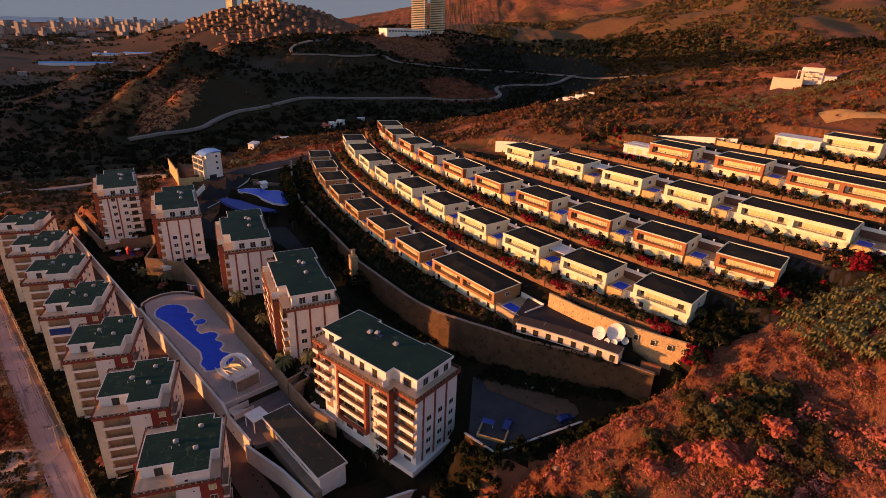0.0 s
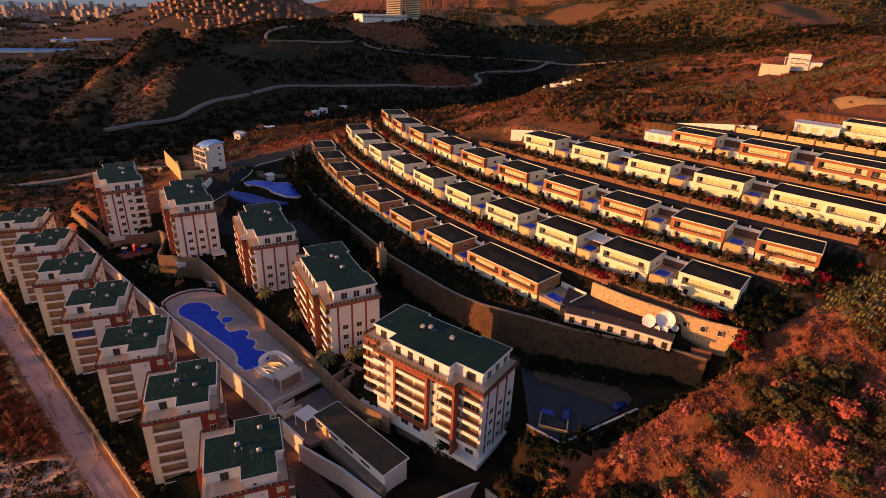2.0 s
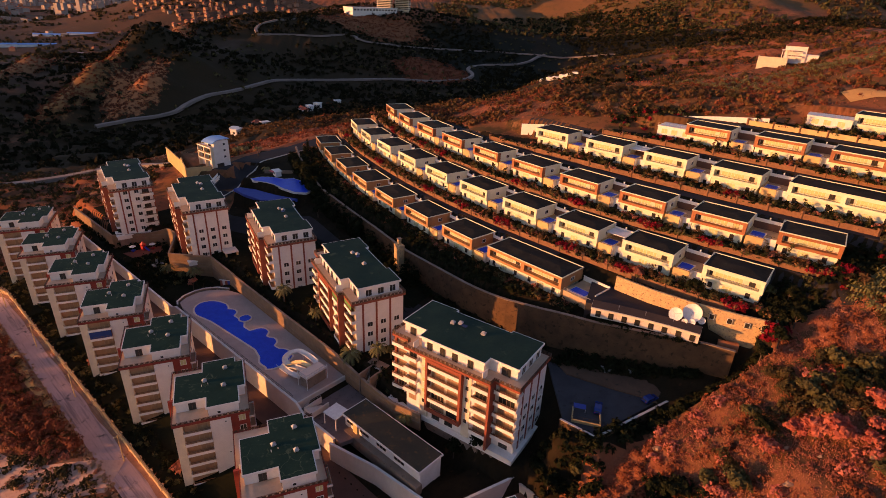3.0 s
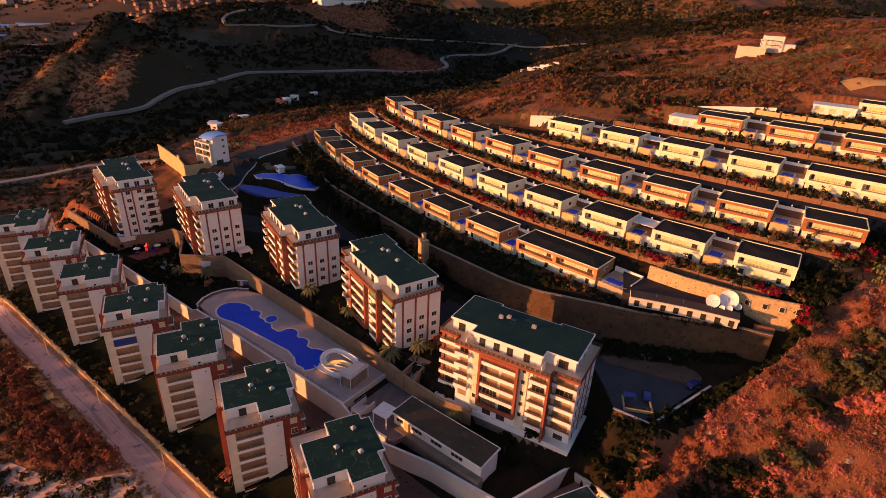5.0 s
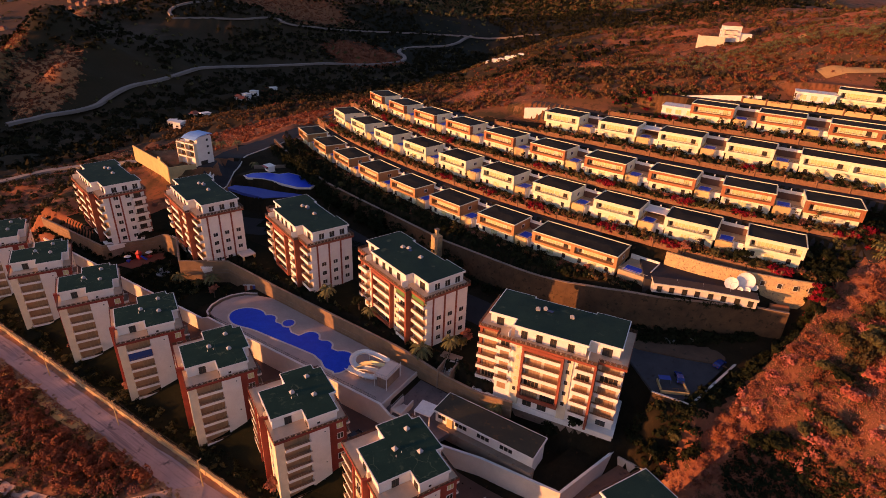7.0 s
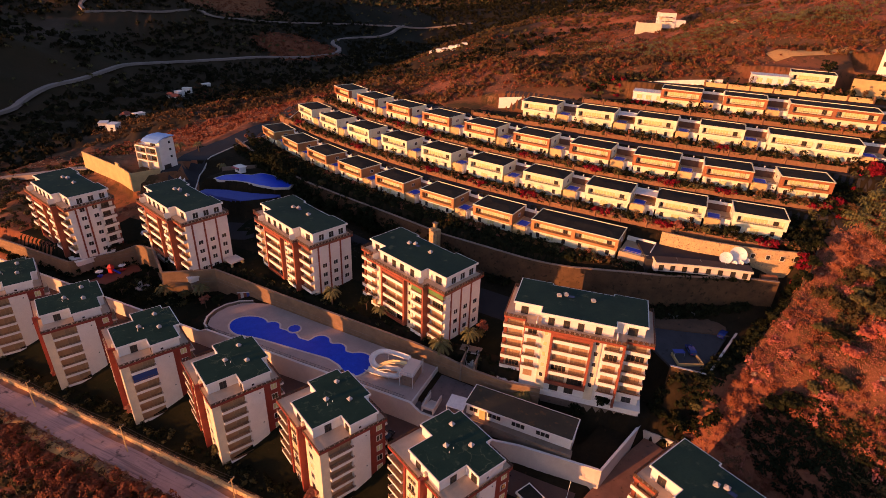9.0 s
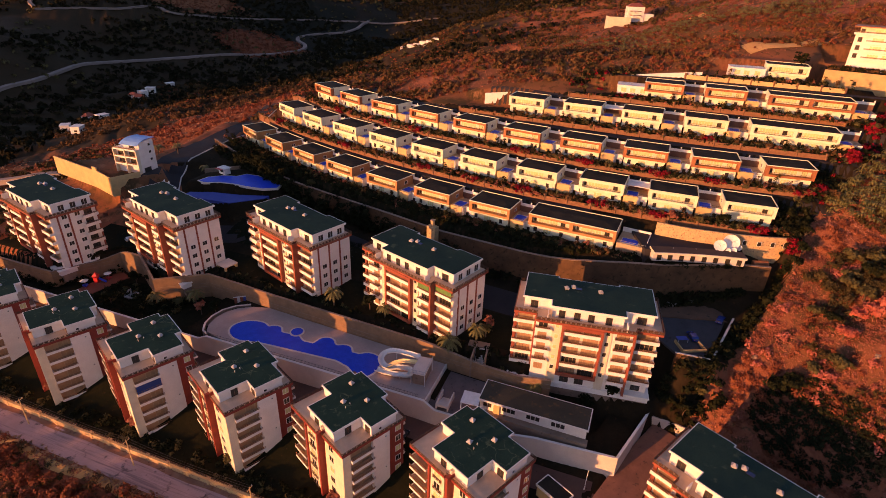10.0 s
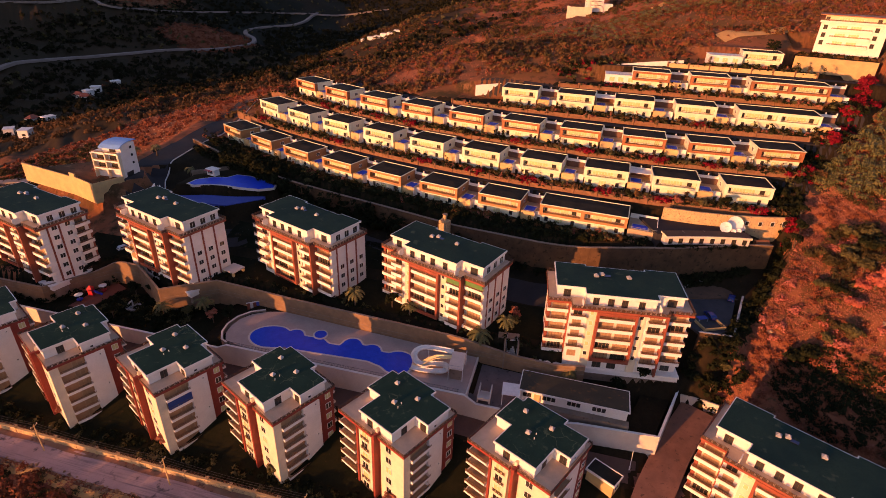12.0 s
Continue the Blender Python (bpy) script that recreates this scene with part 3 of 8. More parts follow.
def railing(parent, length, place, turn=0.0, height=0.95, gap=1.1, material=RAIL, infill=True, name="railing"):
    """Posts, top and bottom rail and dark slotted panels along +x."""
    def make():
        bm = boxes((0, length, -0.03, 0.03, height - 0.07, height), (0, length, -0.025, 0.025, 0.1, 0.15))
        n = max(1, round(length / gap))
        for k in range(n + 1):
            c = 0.03 + (length - 0.06) * k / n
            box(bm, c - 0.03, c + 0.03, -0.03, 0.03, 0, height - 0.07)
        if infill:
            for k in range(n):
                a, b = length * k / n, length * (k + 1) / n
                box(bm, a + 0.16, b - 0.16, -0.012, 0.012, 0.2, height - 0.16)
        return bm
    return shared(name, (round(length, 2), height, gap, material.name, infill), make, material, parent, place, turn)


# ---- the apartment blocks ----
STOREY = 3.1
BLOCK_ROOF = [(0, 0), (7, 0), (7, -2.8), (24.6, -2.8), (24.6, -0.4), (31.6, -0.4), (31.6, 12.3), (23.4, 12.3), (23.4, 11.4), (8.2, 11.4), (8.2, 12.3), (0, 12.3)]
BLOCK_TERRACE = [(-1.7, -2.0), (3.9, -2.0), (3.9, -4.6), (27.2, -4.6), (27.2, -2.9), (33.4, -2.9), (33.4, 12.8), (-1.7, 12.8)]


def balcony(parent, x, y, z, w, d, turn=0.0, fascia=0.7, panel=True):
    """A balcony slab with a white upstand round its free sides and a brown railing on it; x, y, z is its front left corner, floor height."""
    def make():
        return boxes((0, w, 0, d, -0.22, 0), (0, w, 0, 0.14, 0, fascia), (0, 0.14, 0.14, d, 0, fascia), (w - 0.14, w, 0.14, d, 0, fascia))
    b = shared("balcony", (w, d, fascia), make, PLASTER, parent, (x, y, z), turn)
    shared("balcony_floor", (w, d), lambda: boxes((0.15, w - 0.15, 0.15, d, 0, 0.03)), BALC, b)
    h = max(0.55, 1.05 - fascia)
    railing(b, w, (0, 0.07, fascia), 0, h, 1.1, BALRAIL, False)
    if panel:
        shared("rail_panel", (w, h), lambda: boxes((0.1, w - 0.1, -0.012, 0.012, 0.2, h - 0.16)), RAIL, b, (0, 0.07, fascia))
    return b


def roof_vent(parent, x, y, z, size=0.55):
    def make():
        bm = boxes((-size, size, -size, size, 0, 0.35))
        top = bm.verts.new((0, 0, 0.95))
        c = [bm.verts.new(p) for p in ((-size - 0.1, -size - 0.1, 0.36), (size + 0.1, -size - 0.1, 0.36), (size + 0.1, size + 0.1, 0.36), (-size - 0.1, size + 0.1, 0.36))]
        for k in range(4):
            bm.faces.new((c[k], c[(k + 1) % 4], top))
        bm.faces.new(c[::-1])
        return bm
    shared("roof_vent", size, make, STEEL, parent, (x, y, z), 12)


def apartment_block(side_balconies=False, awning=None):
    t = new("apartment_block")
    # walls, with the steps of the long front
    part("wall", boxes((-0.8, 32.7, 0.2, 12.4, 2.9, 20.9), (-0.78, 3.9, -0.7, 0.2, 2.9, 20.9), (3.9, 8, -3.2, 0.2, 2.9, 20.9), (10.2, 20, -3.1, 0.2, 2.9, 20.9), (22, 27.2, -3.2, 0.2, 2.9, 20.9), (27.2, 32.68, -1.5, 0.2, 2.9, 20.9)), PLASTER, t)
    part("balcony_back_wall", boxes((-0.7, 3.4, -0.76, -0.7, 6, 20.9)), CREAM, t)
    part("balcony_back_wall", boxes((10.9, 19.3, -3.16, -3.1, 6, 20.9)), CREAM, t)
    part("balcony_back_wall", boxes((27.3, 32.5, -1.56, -1.5, 6, 20.9)), CREAM, t)
    for a, b in ((8, 10.2), (20, 22)):
        part("bay_wall", boxes((a, b, -3.5, 0.2, 2.9, 20.9)), CREAM, t)
    # the shading at the block's foot is put into this wall's grey
    part("basement_wall", boxes((-1.5, 33.2, -2.8, 12.8, -1.5, 1.2)), GREYWALL, t, "grey basement wall, dark shading put into its colour")
    part("plinth", boxes((-1.7, 33.4, -3.4, 13.0, 1.2, 2.5), (-1.9, 33.6, -3.7, 13.2, 2.5, 2.9)), PLASTER, t)
    # roof terrace
    part("terrace_slab", prism(bmesh.new(), BLOCK_TERRACE, 20.9, 21.5), REDBROWN, t)
    part("terrace_floor", prism(bmesh.new(), inset(BLOCK_TERRACE, 0.15), 21.5, 21.53), TILE, t)
    for (ax, ay), (bx, by) in zip(BLOCK_TERRACE, BLOCK_TERRACE[1:] + BLOCK_TERRACE[:1]):
        d, ln = math.degrees(math.atan2(by - ay, bx - ax)), math.hypot(bx - ax, by - ay)
        railing(t, ln, (ax, ay, 21.5), d, 0.95, 1.15)
    # penthouse and roof
    part("penthouse_wall", prism(bmesh.new(), inset(BLOCK_ROOF, 0.45), 21.53, 24.3), PLASTER, t)
    for x in (6.4, 24.9):
        part("parapet_wall", boxes((x, x + 0.2, -4.3, -2.3, 21.53, 23.4)), PLASTER, t)
    roof = part("roof", prism(bmesh.new(), BLOCK_ROOF, 24.3, 24.8), PLASTER, t)
    part("roof_membrane", prism(bmesh.new(), inset(BLOCK_ROOF, 0.2), 24.8, 24.83), BLOCKFELT, roof, "dull green roofing felt with pale patches")
    for x, y in ((10.3, 6.2), (18.6, 6.6), (11.9, 7.2)):
        roof_vent(t, x, y, 24.83, 0.5)
    part("solar_panel", boxes((12.4, 14.0, 6.2, 7.2, 25.0, 25.08)), SOLARGLASS, t, "small dark blue glass panel")
    for x in (9.0, 12.6, 15.9, 20.0):
        window(t, x, -2.36, 21.55, 1.5, 2.1, glass=PANE, frame_mat=RAIL)
    window(t, 2.0, 0.44, 21.55, 1.8, 2.1, frame_mat=RAIL)
    window(t, 27.3, 0.04, 21.55, 2.2, 2.1, frame_mat=RAIL)
    for y in (2.0, 5.5, 9.0):
        window(t, 31.16, y, 21.7, 1.8, 2.0, 90)
    # red frame round the middle balconies
    part("red_frame", boxes((10.2, 10.8, -4.7, -1.5, 6.0, 20.9), (19.4, 20, -4.7, -1.5, 6.0, 20.9), (10.8, 19.4, -4.7, -4.2, 20.0, 20.9), (10.8, 19.4, -4.7, -4.2, 6.0, 6.9)), REDBROWN, t)
    part("red_column", boxes((26.7, 27.24, -4.5, -1.8, 2.9, 20.9)), REDBROWN, t)
    part("red_column", boxes((3.5, 3.86, -2.1, -0.7, 6.0, 20.9)), REDBROWN, t)
    part("red_column", boxes((-1.6, -0.8, -1.2, 0.6, 6.0, 20.9)), REDBROWN, t)
    # balconies, floor by floor
    for k in range(1, 6):
        z = 21.5 - STOREY * k
        balcony(t, -1.7, -2.0, z, 5.2, 2.2)
        if k < 5:
            balcony(t, 10.8, -4.5, z, 8.6, 3.0)
            balcony(t, 3.9, -4.6, z, 3.6, 3.1)
        balcony(t, 22.6, -4.6, z, 4.1, 2.8)
        balcony(t, 27.3, -2.9, z, 5.6, 3.1)
        for x, y, w in ((-0.4, -0.8, 3.4), (4.6, -3.24, 2.2), (11.2, -3.2, 3.6), (15.5, -3.2, 3.6), (23.0, -3.24, 3.0), (28.0, -1.6, 4.0)):
            window(t, x, y, z + 0.05, w, 2.2, glass=DOORTAN if (k + int(x)) % 5 else PANE, frame_mat=RAIL if (k + int(x)) % 4 == 0 else BALC)
        window(t, 8.6, -3.54, z + 0.9, 1.0, 1.3, glass=CURTAIN if k != 5 else PANE)
        window(t, 20.5, -3.54, z + 0.9, 1.0, 1.3)
    if awning:
        for x, y, w in ((22.7, -4.5, 3.9), (27.4, -2.8, 5.4)):
            part("awning", boxes((x, x + w, y, y + 0.08, 18.4 + 0.9, 20.8)), awning, t, "lowered green striped sun blind")
    # ground floor windows on the front
    for x in (11.5, 15.2, 23.6, 29.0):
        window(t, x, -3.24 if 22 < x < 27 else (-1.54 if x > 27 else -3.14), 3.1, 2.2, 2.2, frame_mat=RAIL)
    # gable walls: red pilasters and windows
    for x, turn in ((32.7, 90), (-0.8, -90)):
        sgn = 1 if turn > 0 else -1
        for y in ((0.3, 4.2, 8.2) if not (side_balconies and turn > 0) else (0.3, 3.6, 12.0)):
            part("pilaster", boxes((min(x, x + 0.14 * sgn), max(x, x + 0.14 * sgn), y, y + 0.5, 2.9, 20.9)), REDBROWN, t)
        for k in range(1, 7):
            z = 21.5 - STOREY * k + 0.95
            if z < 3 or (k < 3 and not side_balconies):
                continue
            for y in (1.7, 5.6, 9.6):
                if side_balconies and turn > 0 and y > 9:
                    continue
                window(t, x + 0.04 * sgn, y if sgn > 0 else y + 1.6, z, 1.6, 1.45, turn)
    if side_balconies:
        for k in range(1, 7):
            z = 21.5 - STOREY * k
            balcony(t, 34.0, 7.6, z, 4.6, 1.3, 90)
            window(t, 32.74, 8.4, z + 0.05, 2.4, 2.2, 90, frame_mat=RAIL)
    return t


# front left roof corner x, y, roof height, heading of the front
BLOCKS = [(-27.1, 115.9, 23.8, -39.1), (-51.5, 159.7, 24.1, -65.6), (-79.3, 195.3, 24.6, -66.8), (-115.6, 221.0, 25.1, -63.8), (-153.0, 244.0, 24.8, -60.0), (-18.2, 73.2, 9.6, -74.8)]
plain_block = None
for k, (x, y, z, d) in enumerate(BLOCKS):
    m = at(x, y, z - 24.8, d)
    if k == 1:
        b = tagged(apartment_block(awning=AWN_GREEN), "long cream apartment block with green sun blinds and flat green roof", "apartment building", group="long apartment blocks")
        b.matrix_basis = m
    elif k == 4:
        b = tagged(apartment_block(side_balconies=True), "long cream apartment block with extra balconies on its gable", "apartment building", group="long apartment blocks")
        b.matrix_basis = m
    elif plain_block is None:
        plain_block = tagged(apartment_block(), "long cream apartment block with red frames, balconies and flat green roof", "apartment building", group="long apartment blocks")
        plain_block.matrix_basis = m
    else:
        copy_thing(plain_block, m)

# ---- the row of small towers ----
TOWER_ROOF = [(0, 4), (6.8, 4), (6.8, 0.3), (14, 0.3), (14, 6), (15.6, 6), (15.6, 16.3), (13.8, 16.3), (13.8, 18.2), (6, 18.2), (6, 14.2), (0, 14.2)]
TOWER_TERRACE = [(-0.6, 0), (15.9, 0), (15.9, 19.8), (-1.2, 19.8), (-1.2, 9.2), (-0.6, 9.2)]


def apartment_tower(awning=False):
    t = new("apartment_tower")
    H = 18.2
    part("wall", boxes((0.6, 15.4, 1.6, 19.3, -4, H - 0.6), (7.2, 11.6, 0.2, 1.6, -4, H - 0.6)), PLASTER, t)
    part("balcony_back_wall", boxes((1.5, 7.2, 0.9, 1.6, -4, H - 0.6)), surf("tan_balcony_render", (0.46, 0.27, 0.14), (0.38, 0.22, 0.115), 0.6, 7, 0.8, bump=0.08), t)
    part("corner_pier", boxes((-0.4, 1.5, 0.2, 1.6, -4, H - 0.6), (-0.4, 0.6, 1.6, 2.4, -4, H - 0.6)), CREAM, t)
    part("bay_wall", boxes((-0.3, 0.6, 2.4, 7.2, -4, H - 0.6)), CREAM, t)
    part("bay_wall", boxes((-0.9, 0.6, 9.4, 13.4, -4, H - 0.6)), CREAM, t)
    part("red_fin", boxes((-1.6, 0.6, 7.8, 8.4, -4, H + 0.9)), TOWERRED, t)
    part("red_fin", boxes((-1.3, 0.6, 13.4, 13.9, -4, H - 0.6)), TOWERRED, t)
    part("red_panel", boxes((11.6, 15.6, 0.45, 1.6, -4, H - 0.6), (15.4, 15.6, 1.6, 7.0, -4, H - 0.6)), TOWERRED, t)
    part("terrace_slab", prism(bmesh.new(), TOWER_TERRACE, H - 0.6, H), TOWERRED, t)
    part("terrace_floor", prism(bmesh.new(), inset(TOWER_TERRACE, 0.15), H, H + 0.03), TILE, t)
    for (ax, ay), (bx, by) in zip(TOWER_TERRACE, TOWER_TERRACE[1:] + TOWER_TERRACE[:1]):
        ln = math.hypot(bx - ax, by - ay)
        if ln > 1:
            railing(t, ln, (ax, ay, H), math.degrees(math.atan2(by - ay, bx - ax)), 0.75, 1.15)
    part("penthouse_wall", prism(bmesh.new(), inset(TOWER_ROOF, 0.35), H + 0.03, H + 2.5), PLASTER, t)
    part("dividing_wall", boxes((-0.4, 0.3, 8.0, 8.5, H + 0.03, H + 1.9)), CREAM, t)
    roof = part("roof", prism(bmesh.new(), TOWER_ROOF, H + 2.5, H + 3.0), PLASTER, t)
    part("roof_membrane", prism(bmesh.new(), inset(TOWER_ROOF, 0.2), H + 3.0, H + 3.03), MEMBRANE, roof, "dull green roofing felt with pale cracks")
    for x, y in ((11.3, 14.0), (6.6, 10.2), (10.8, 7.2)):
        roof_vent(t, x, y, H + 3.03, 0.45)
    part("vent_pipe", tube(bmesh.new(), (6.0, 8.4, H + 3.0), (6.0, 8.4, H + 3.6), 0.07), WHITEMETAL, t)
    part("vent_pipe", tube(bmesh.new(), (7.4, 8.8, H + 3.0), (7.4, 8.8, H + 3.5), 0.07), WHITEMETAL, t)
    window(t, 9.0, 0.61, H + 0.6, 0.8, 0.7)
    window(t, 3.0, 4.31, H + 0.1, 1.6, 2.0, frame_mat=RAIL)
    window(t, 7.11, 2.8, H + 0.1, 1.6, 2.0, -90, frame_mat=RAIL)
    window(t, 0.31, 11.8, H + 0.1, 1.6, 2.0, -90, frame_mat=RAIL)
    for k in range(1, 7):
        z = H - 3.05 * k
        balcony(t, 1.5, -0.5, z, 5.7, 2.1, fascia=0.5, panel=False)
        balcony(t, -1.4, 19.6, z, 5.2, 2.0, -90, fascia=0.3)
        balcony(t, 16.9, 1.4, z, 5.0, 1.3, 90, fascia=0.3)
        window(t, 4.4, 0.86, z + 0.05, 2.2, 2.1, glass=DOORTAN, frame_mat=BALC)
        window(t, 13.3, 0.41, z + 0.5, 1.5, 1.7, glass=CURTAIN if k % 2 else PANE)
        window(t, -0.34, 5.6, z + 0.5, 1.7, 1.7, -90, glass=PANE if k % 3 else CURTAIN)
        window(t, -0.94, 12.4, z + 0.2, 1.9, 2.0, -90, glass=CURTAIN if k % 2 else PANE)
        window(t, 0.56, 18.2, z + 0.05, 2.2, 2.2, -90, frame_mat=RAIL)
        window(t, 15.64, 3.0, z + 0.3, 1.8, 1.9, 90)
        window(t, 15.44, 10.0, z + 0.9, 1.4, 1.3, 90)
        window(t, 15.44, 14.0, z + 0.9, 1.4, 1.3, 90)
        railing(t, 2.6, (-1.15, 12.6, z), -90, 0.9, 0.9)
        if k in (1, 4, 6):
            window(t, 10.3, 0.16, z + 1.0, 0.45, 0.5)
    if awning:
        part("awning", boxes((1.6, 7.1, -0.45, -0.37, H - 6.1 + 0.5, H - 3.4)), AWN_BLUE, t, "lowered dark blue sun blind")
    return t


plain_tower = None
for k in range(7):
    m = at(-77.6 - 20.15 * (k - 1), 100.9 + 21.0 * (k - 1), -12.1 + 0.25 * k, 17)
    if k == 3:
        b = tagged(apartment_tower(True), "white apartment tower with one blue sun blind on its balconies", "apartment building", group="row of small towers")
        b.matrix_basis = m
    elif plain_tower is None:
        plain_tower = tagged(apartment_tower(), "white apartment tower with red fins and stepped green roof", "apartment building", group="row of small towers")
        plain_tower.matrix_basis = m
    else:
        copy_thing(plain_tower, m)

# ---- the villas on the terraced hillside ----
def villa(w, clad, units=1, side=VILLAWHITE):
    """A two-storey house: x along its front, y inwards, ground at z 0, roof rim at 6.8."""
    t = new("villa")
    part("ground_floor_wall", boxes((0.5, w - 0.5, 0.9, 10.4, -1.5, 3.0)), VILLAWHITE, t)
    part("side_wall", boxes((0.02, 0.4, 1.6, 10.5, 3.0, 6.5), (w - 0.4, w - 0.02, 1.6, 10.5, 3.0, 6.5), (0.4, w - 0.4, 10.1, 10.5, 3.0, 6.5)), side, t)
    bm = boxes((0, w, 0, 1.6, 5.75, 6.55), (0, w, 0, 1.6, 3.0, 3.75), (0, 1.1, 0, 1.6, 3.75, 5.75), (w - 0.9, w, 0, 1.6, 3.75, 5.75))
    for k in range(1, units):
        box(bm, w * k / units - 0.6, w * k / units + 0.6, 0, 1.6, 3.75, 5.75)
    part("front_frame", bm, clad, t, "thick cladding round the upper loggia")
    part("loggia_wall", boxes((1.1, w - 0.9, 1.6, 1.9, 3.75, 5.75)), CREAM, t)
    rim = part("roof_rim", boxes((-0.12, w + 0.12, -0.12, 0.12, 6.55, 6.8), (-0.12, w + 0.12, 10.38, 10.62, 6.55, 6.8), (-0.12, 0.12, 0.12, 10.38, 6.55, 6.8), (w - 0.12, w + 0.12, 0.12, 10.38, 6.55, 6.8)), VILLAWHITE, t, "thin white parapet edge")
    bm = bmesh.new()
    c = [bm.verts.new(p) for p in ((0.12, 0.12, 6.6), (w - 0.12, 0.12, 6.6), (w - 0.12, 10.38, 6.6), (0.12, 10.38, 6.6), (4.6, 5.2, 7.0), (w - 4.6, 5.2, 7.0))]
    for f in ((0, 1, 5, 4), (1, 2, 5), (2, 3, 4, 5), (3, 0, 4), (3, 2, 1, 0)):
        bm.faces.new([c[i] for i in f])
    part("roof", bm, DARKROOF, t, "dark felted shallow hipped roof")
    uw = w / units
    for k in range(units):
        x0 = uw * k
        window(t, x0 + 1.5, 1.56, 3.9, 0.8, 1.6, frame_mat=RAIL)
        window(t, x0 + 2.9, 1.56, 3.8, uw * 0.46, 1.85, glass=CURTAIN)
        window(t, x0 + uw - 3.6, 1.56, 3.85, 1.5, 1.7, glass=PANE if units == 2 or clad is VILLAWHITE else CURTAIN, frame_mat=RAIL)
        railing(t, uw - 2.2, (x0 + 1.1, 0.3, 3.75), 0, 0.7, 1.6, IRON, False)
        for q, ww, gl in ((0.12, 1.3, PANE), (0.36, 2.6, CURTAIN), (0.74, 1.3, PANE)):
            window(t, x0 + uw * q, 0.86, 0.6, ww, 1.7, glass=gl)
    window(t, w + 0.02, 4.5, 4.2, 1.6, 1.2, 90)
    window(t, -0.02, 6.5, 4.2, 1.6, 1.2, -90)
    return t


def pool_terrace():
    """The raised plunge pool between two houses: ochre front, deck, pool, rails, stair wall and the lane's retaining wall."""
    t = new("pool_terrace")
    part("front_wall", boxes((0.3, 4.5, 0.6, 0.9, -1.5, 3.2), (0.0, 0.3, 0.9, 9.5, -1.5, 3.2)), OCHRE, t)
    part("stair_wall", boxes((4.5, 7.4, 2.6, 2.85, -1.5, 3.0), (4.5, 4.75, 0.9, 2.6, -1.5, 3.0)), PLASTER, t, "white wall of the garden stair")
    part("deck", boxes((0.3, 4.5, 0.9, 2.85, 2.6, 2.9), (0.3, 7.4, 2.85, 9.5, 2.6, 2.9)), BALC, t, "red-brown decking")
    part("pool_rim", boxes((0.6, 4.4, 1.2, 1.45, 2.9, 3.25), (0.6, 4.4, 5.6, 5.85, 2.9, 3.25), (0.6, 0.85, 1.45, 5.6, 2.9, 3.25), (4.15, 4.4, 1.45, 5.6, 2.9, 3.25)), PINKWALL, t)
    part("water", boxes((0.85, 4.15, 1.45, 5.6, 2.9, 3.2)), POOLBLUE, t, "deep blue still water")
    # dark paving colour puts the neighbouring villa's shade onto this wall
    part("retaining_wall", boxes((-0.1, 7.5, 9.5, 9.75, -1.5, 5.0)), PAVE, t, "lane retaining wall, villa shade painted in as dark brown")
    part("screen_wall", boxes((-0.1, 7.5, 9.46, 9.79, 5.0, 5.9), (-0.1, 0.25, 9.4, 9.85, 5.9, 6.6), (3.5, 3.85, 9.4, 9.85, 5.9, 6.6), (7.15, 7.5, 9.4, 9.85, 5.9, 6.6)), PLASTER, t, "low white parapet along the lane")
    window(t, 5.3, 2.56, -0.9, 1.0, 2.0, frame_mat=RAIL)
    railing(t, 4.2, (0.3, 0.75, 3.2), 0, 0.7, 1.4, IRON, False)
    railing(t, 2.9, (4.5, 2.7, 3.0), 0, 0.7, 1.4, IRON, False)
    return t


def places(r, y, n, step=22.3):
    """Places of n houses along row r, the last one at y, with headings."""
    out = []
    for k in range(n):
        y2 = y - 10.0
        x, x2 = float(front(r, y)), float(front(r, y2))
        out.append((x, y, math.degrees(math.atan2(y2 - y, x2 - x))))
        y += step * float(row_lean(r, y + 8))
    return out[::-1]


# row, houses, y of the last one
ROW_PLAN = [(1, 7, 170.4), (2, 10, 124.7), (3, 10, 128.8), (4, 4, 163.1), (5, 2, 171.8)]
CLADS = {1: TAN_CLAD, 3: TERRACOTTA, 5: TERRACOTTA}
terrace_first = tagged(pool_terrace(), "small raised plunge pool with ochre front wall", "pool", group="plunge pools")
terraces = []
HOUSES = []
for r, n, yb in ROW_PLAN:
    clad = CLADS.get(r, VILLAWHITE)
    words = {1: "villa with tan framed upper loggia and dark flat roof", 3: "villa with terracotta framed loggia, white sides and dark roof", 5: "villa with terracotta framed loggia above a white ground floor"}
    first = tagged(villa(14.6, clad, side=TAN_CLAD if r == 1 else VILLAWHITE), words.get(r, "white two-storey villa with a long loggia and dark roof"), "house", group="villas of row %s" % "one two three four five".split()[r - 1])
    for k, (x, y, d) in enumerate(places(r, yb, n)):
        z = roof_z(r) - 6.8 + (0.8 * (1 - k / (n - 1)) if r in (2, 3) else 0)
        m = at(x, y, z, d)
        HOUSES.append((x, y, z, d, 14.6, r))
        if k == 0:
            first.matrix_basis = m
        else:
            copy_thing(first, m)
        if not (r in (2, 3) and k == n - 1):
            terraces.append(m @ pose(14.75, 0, 0))
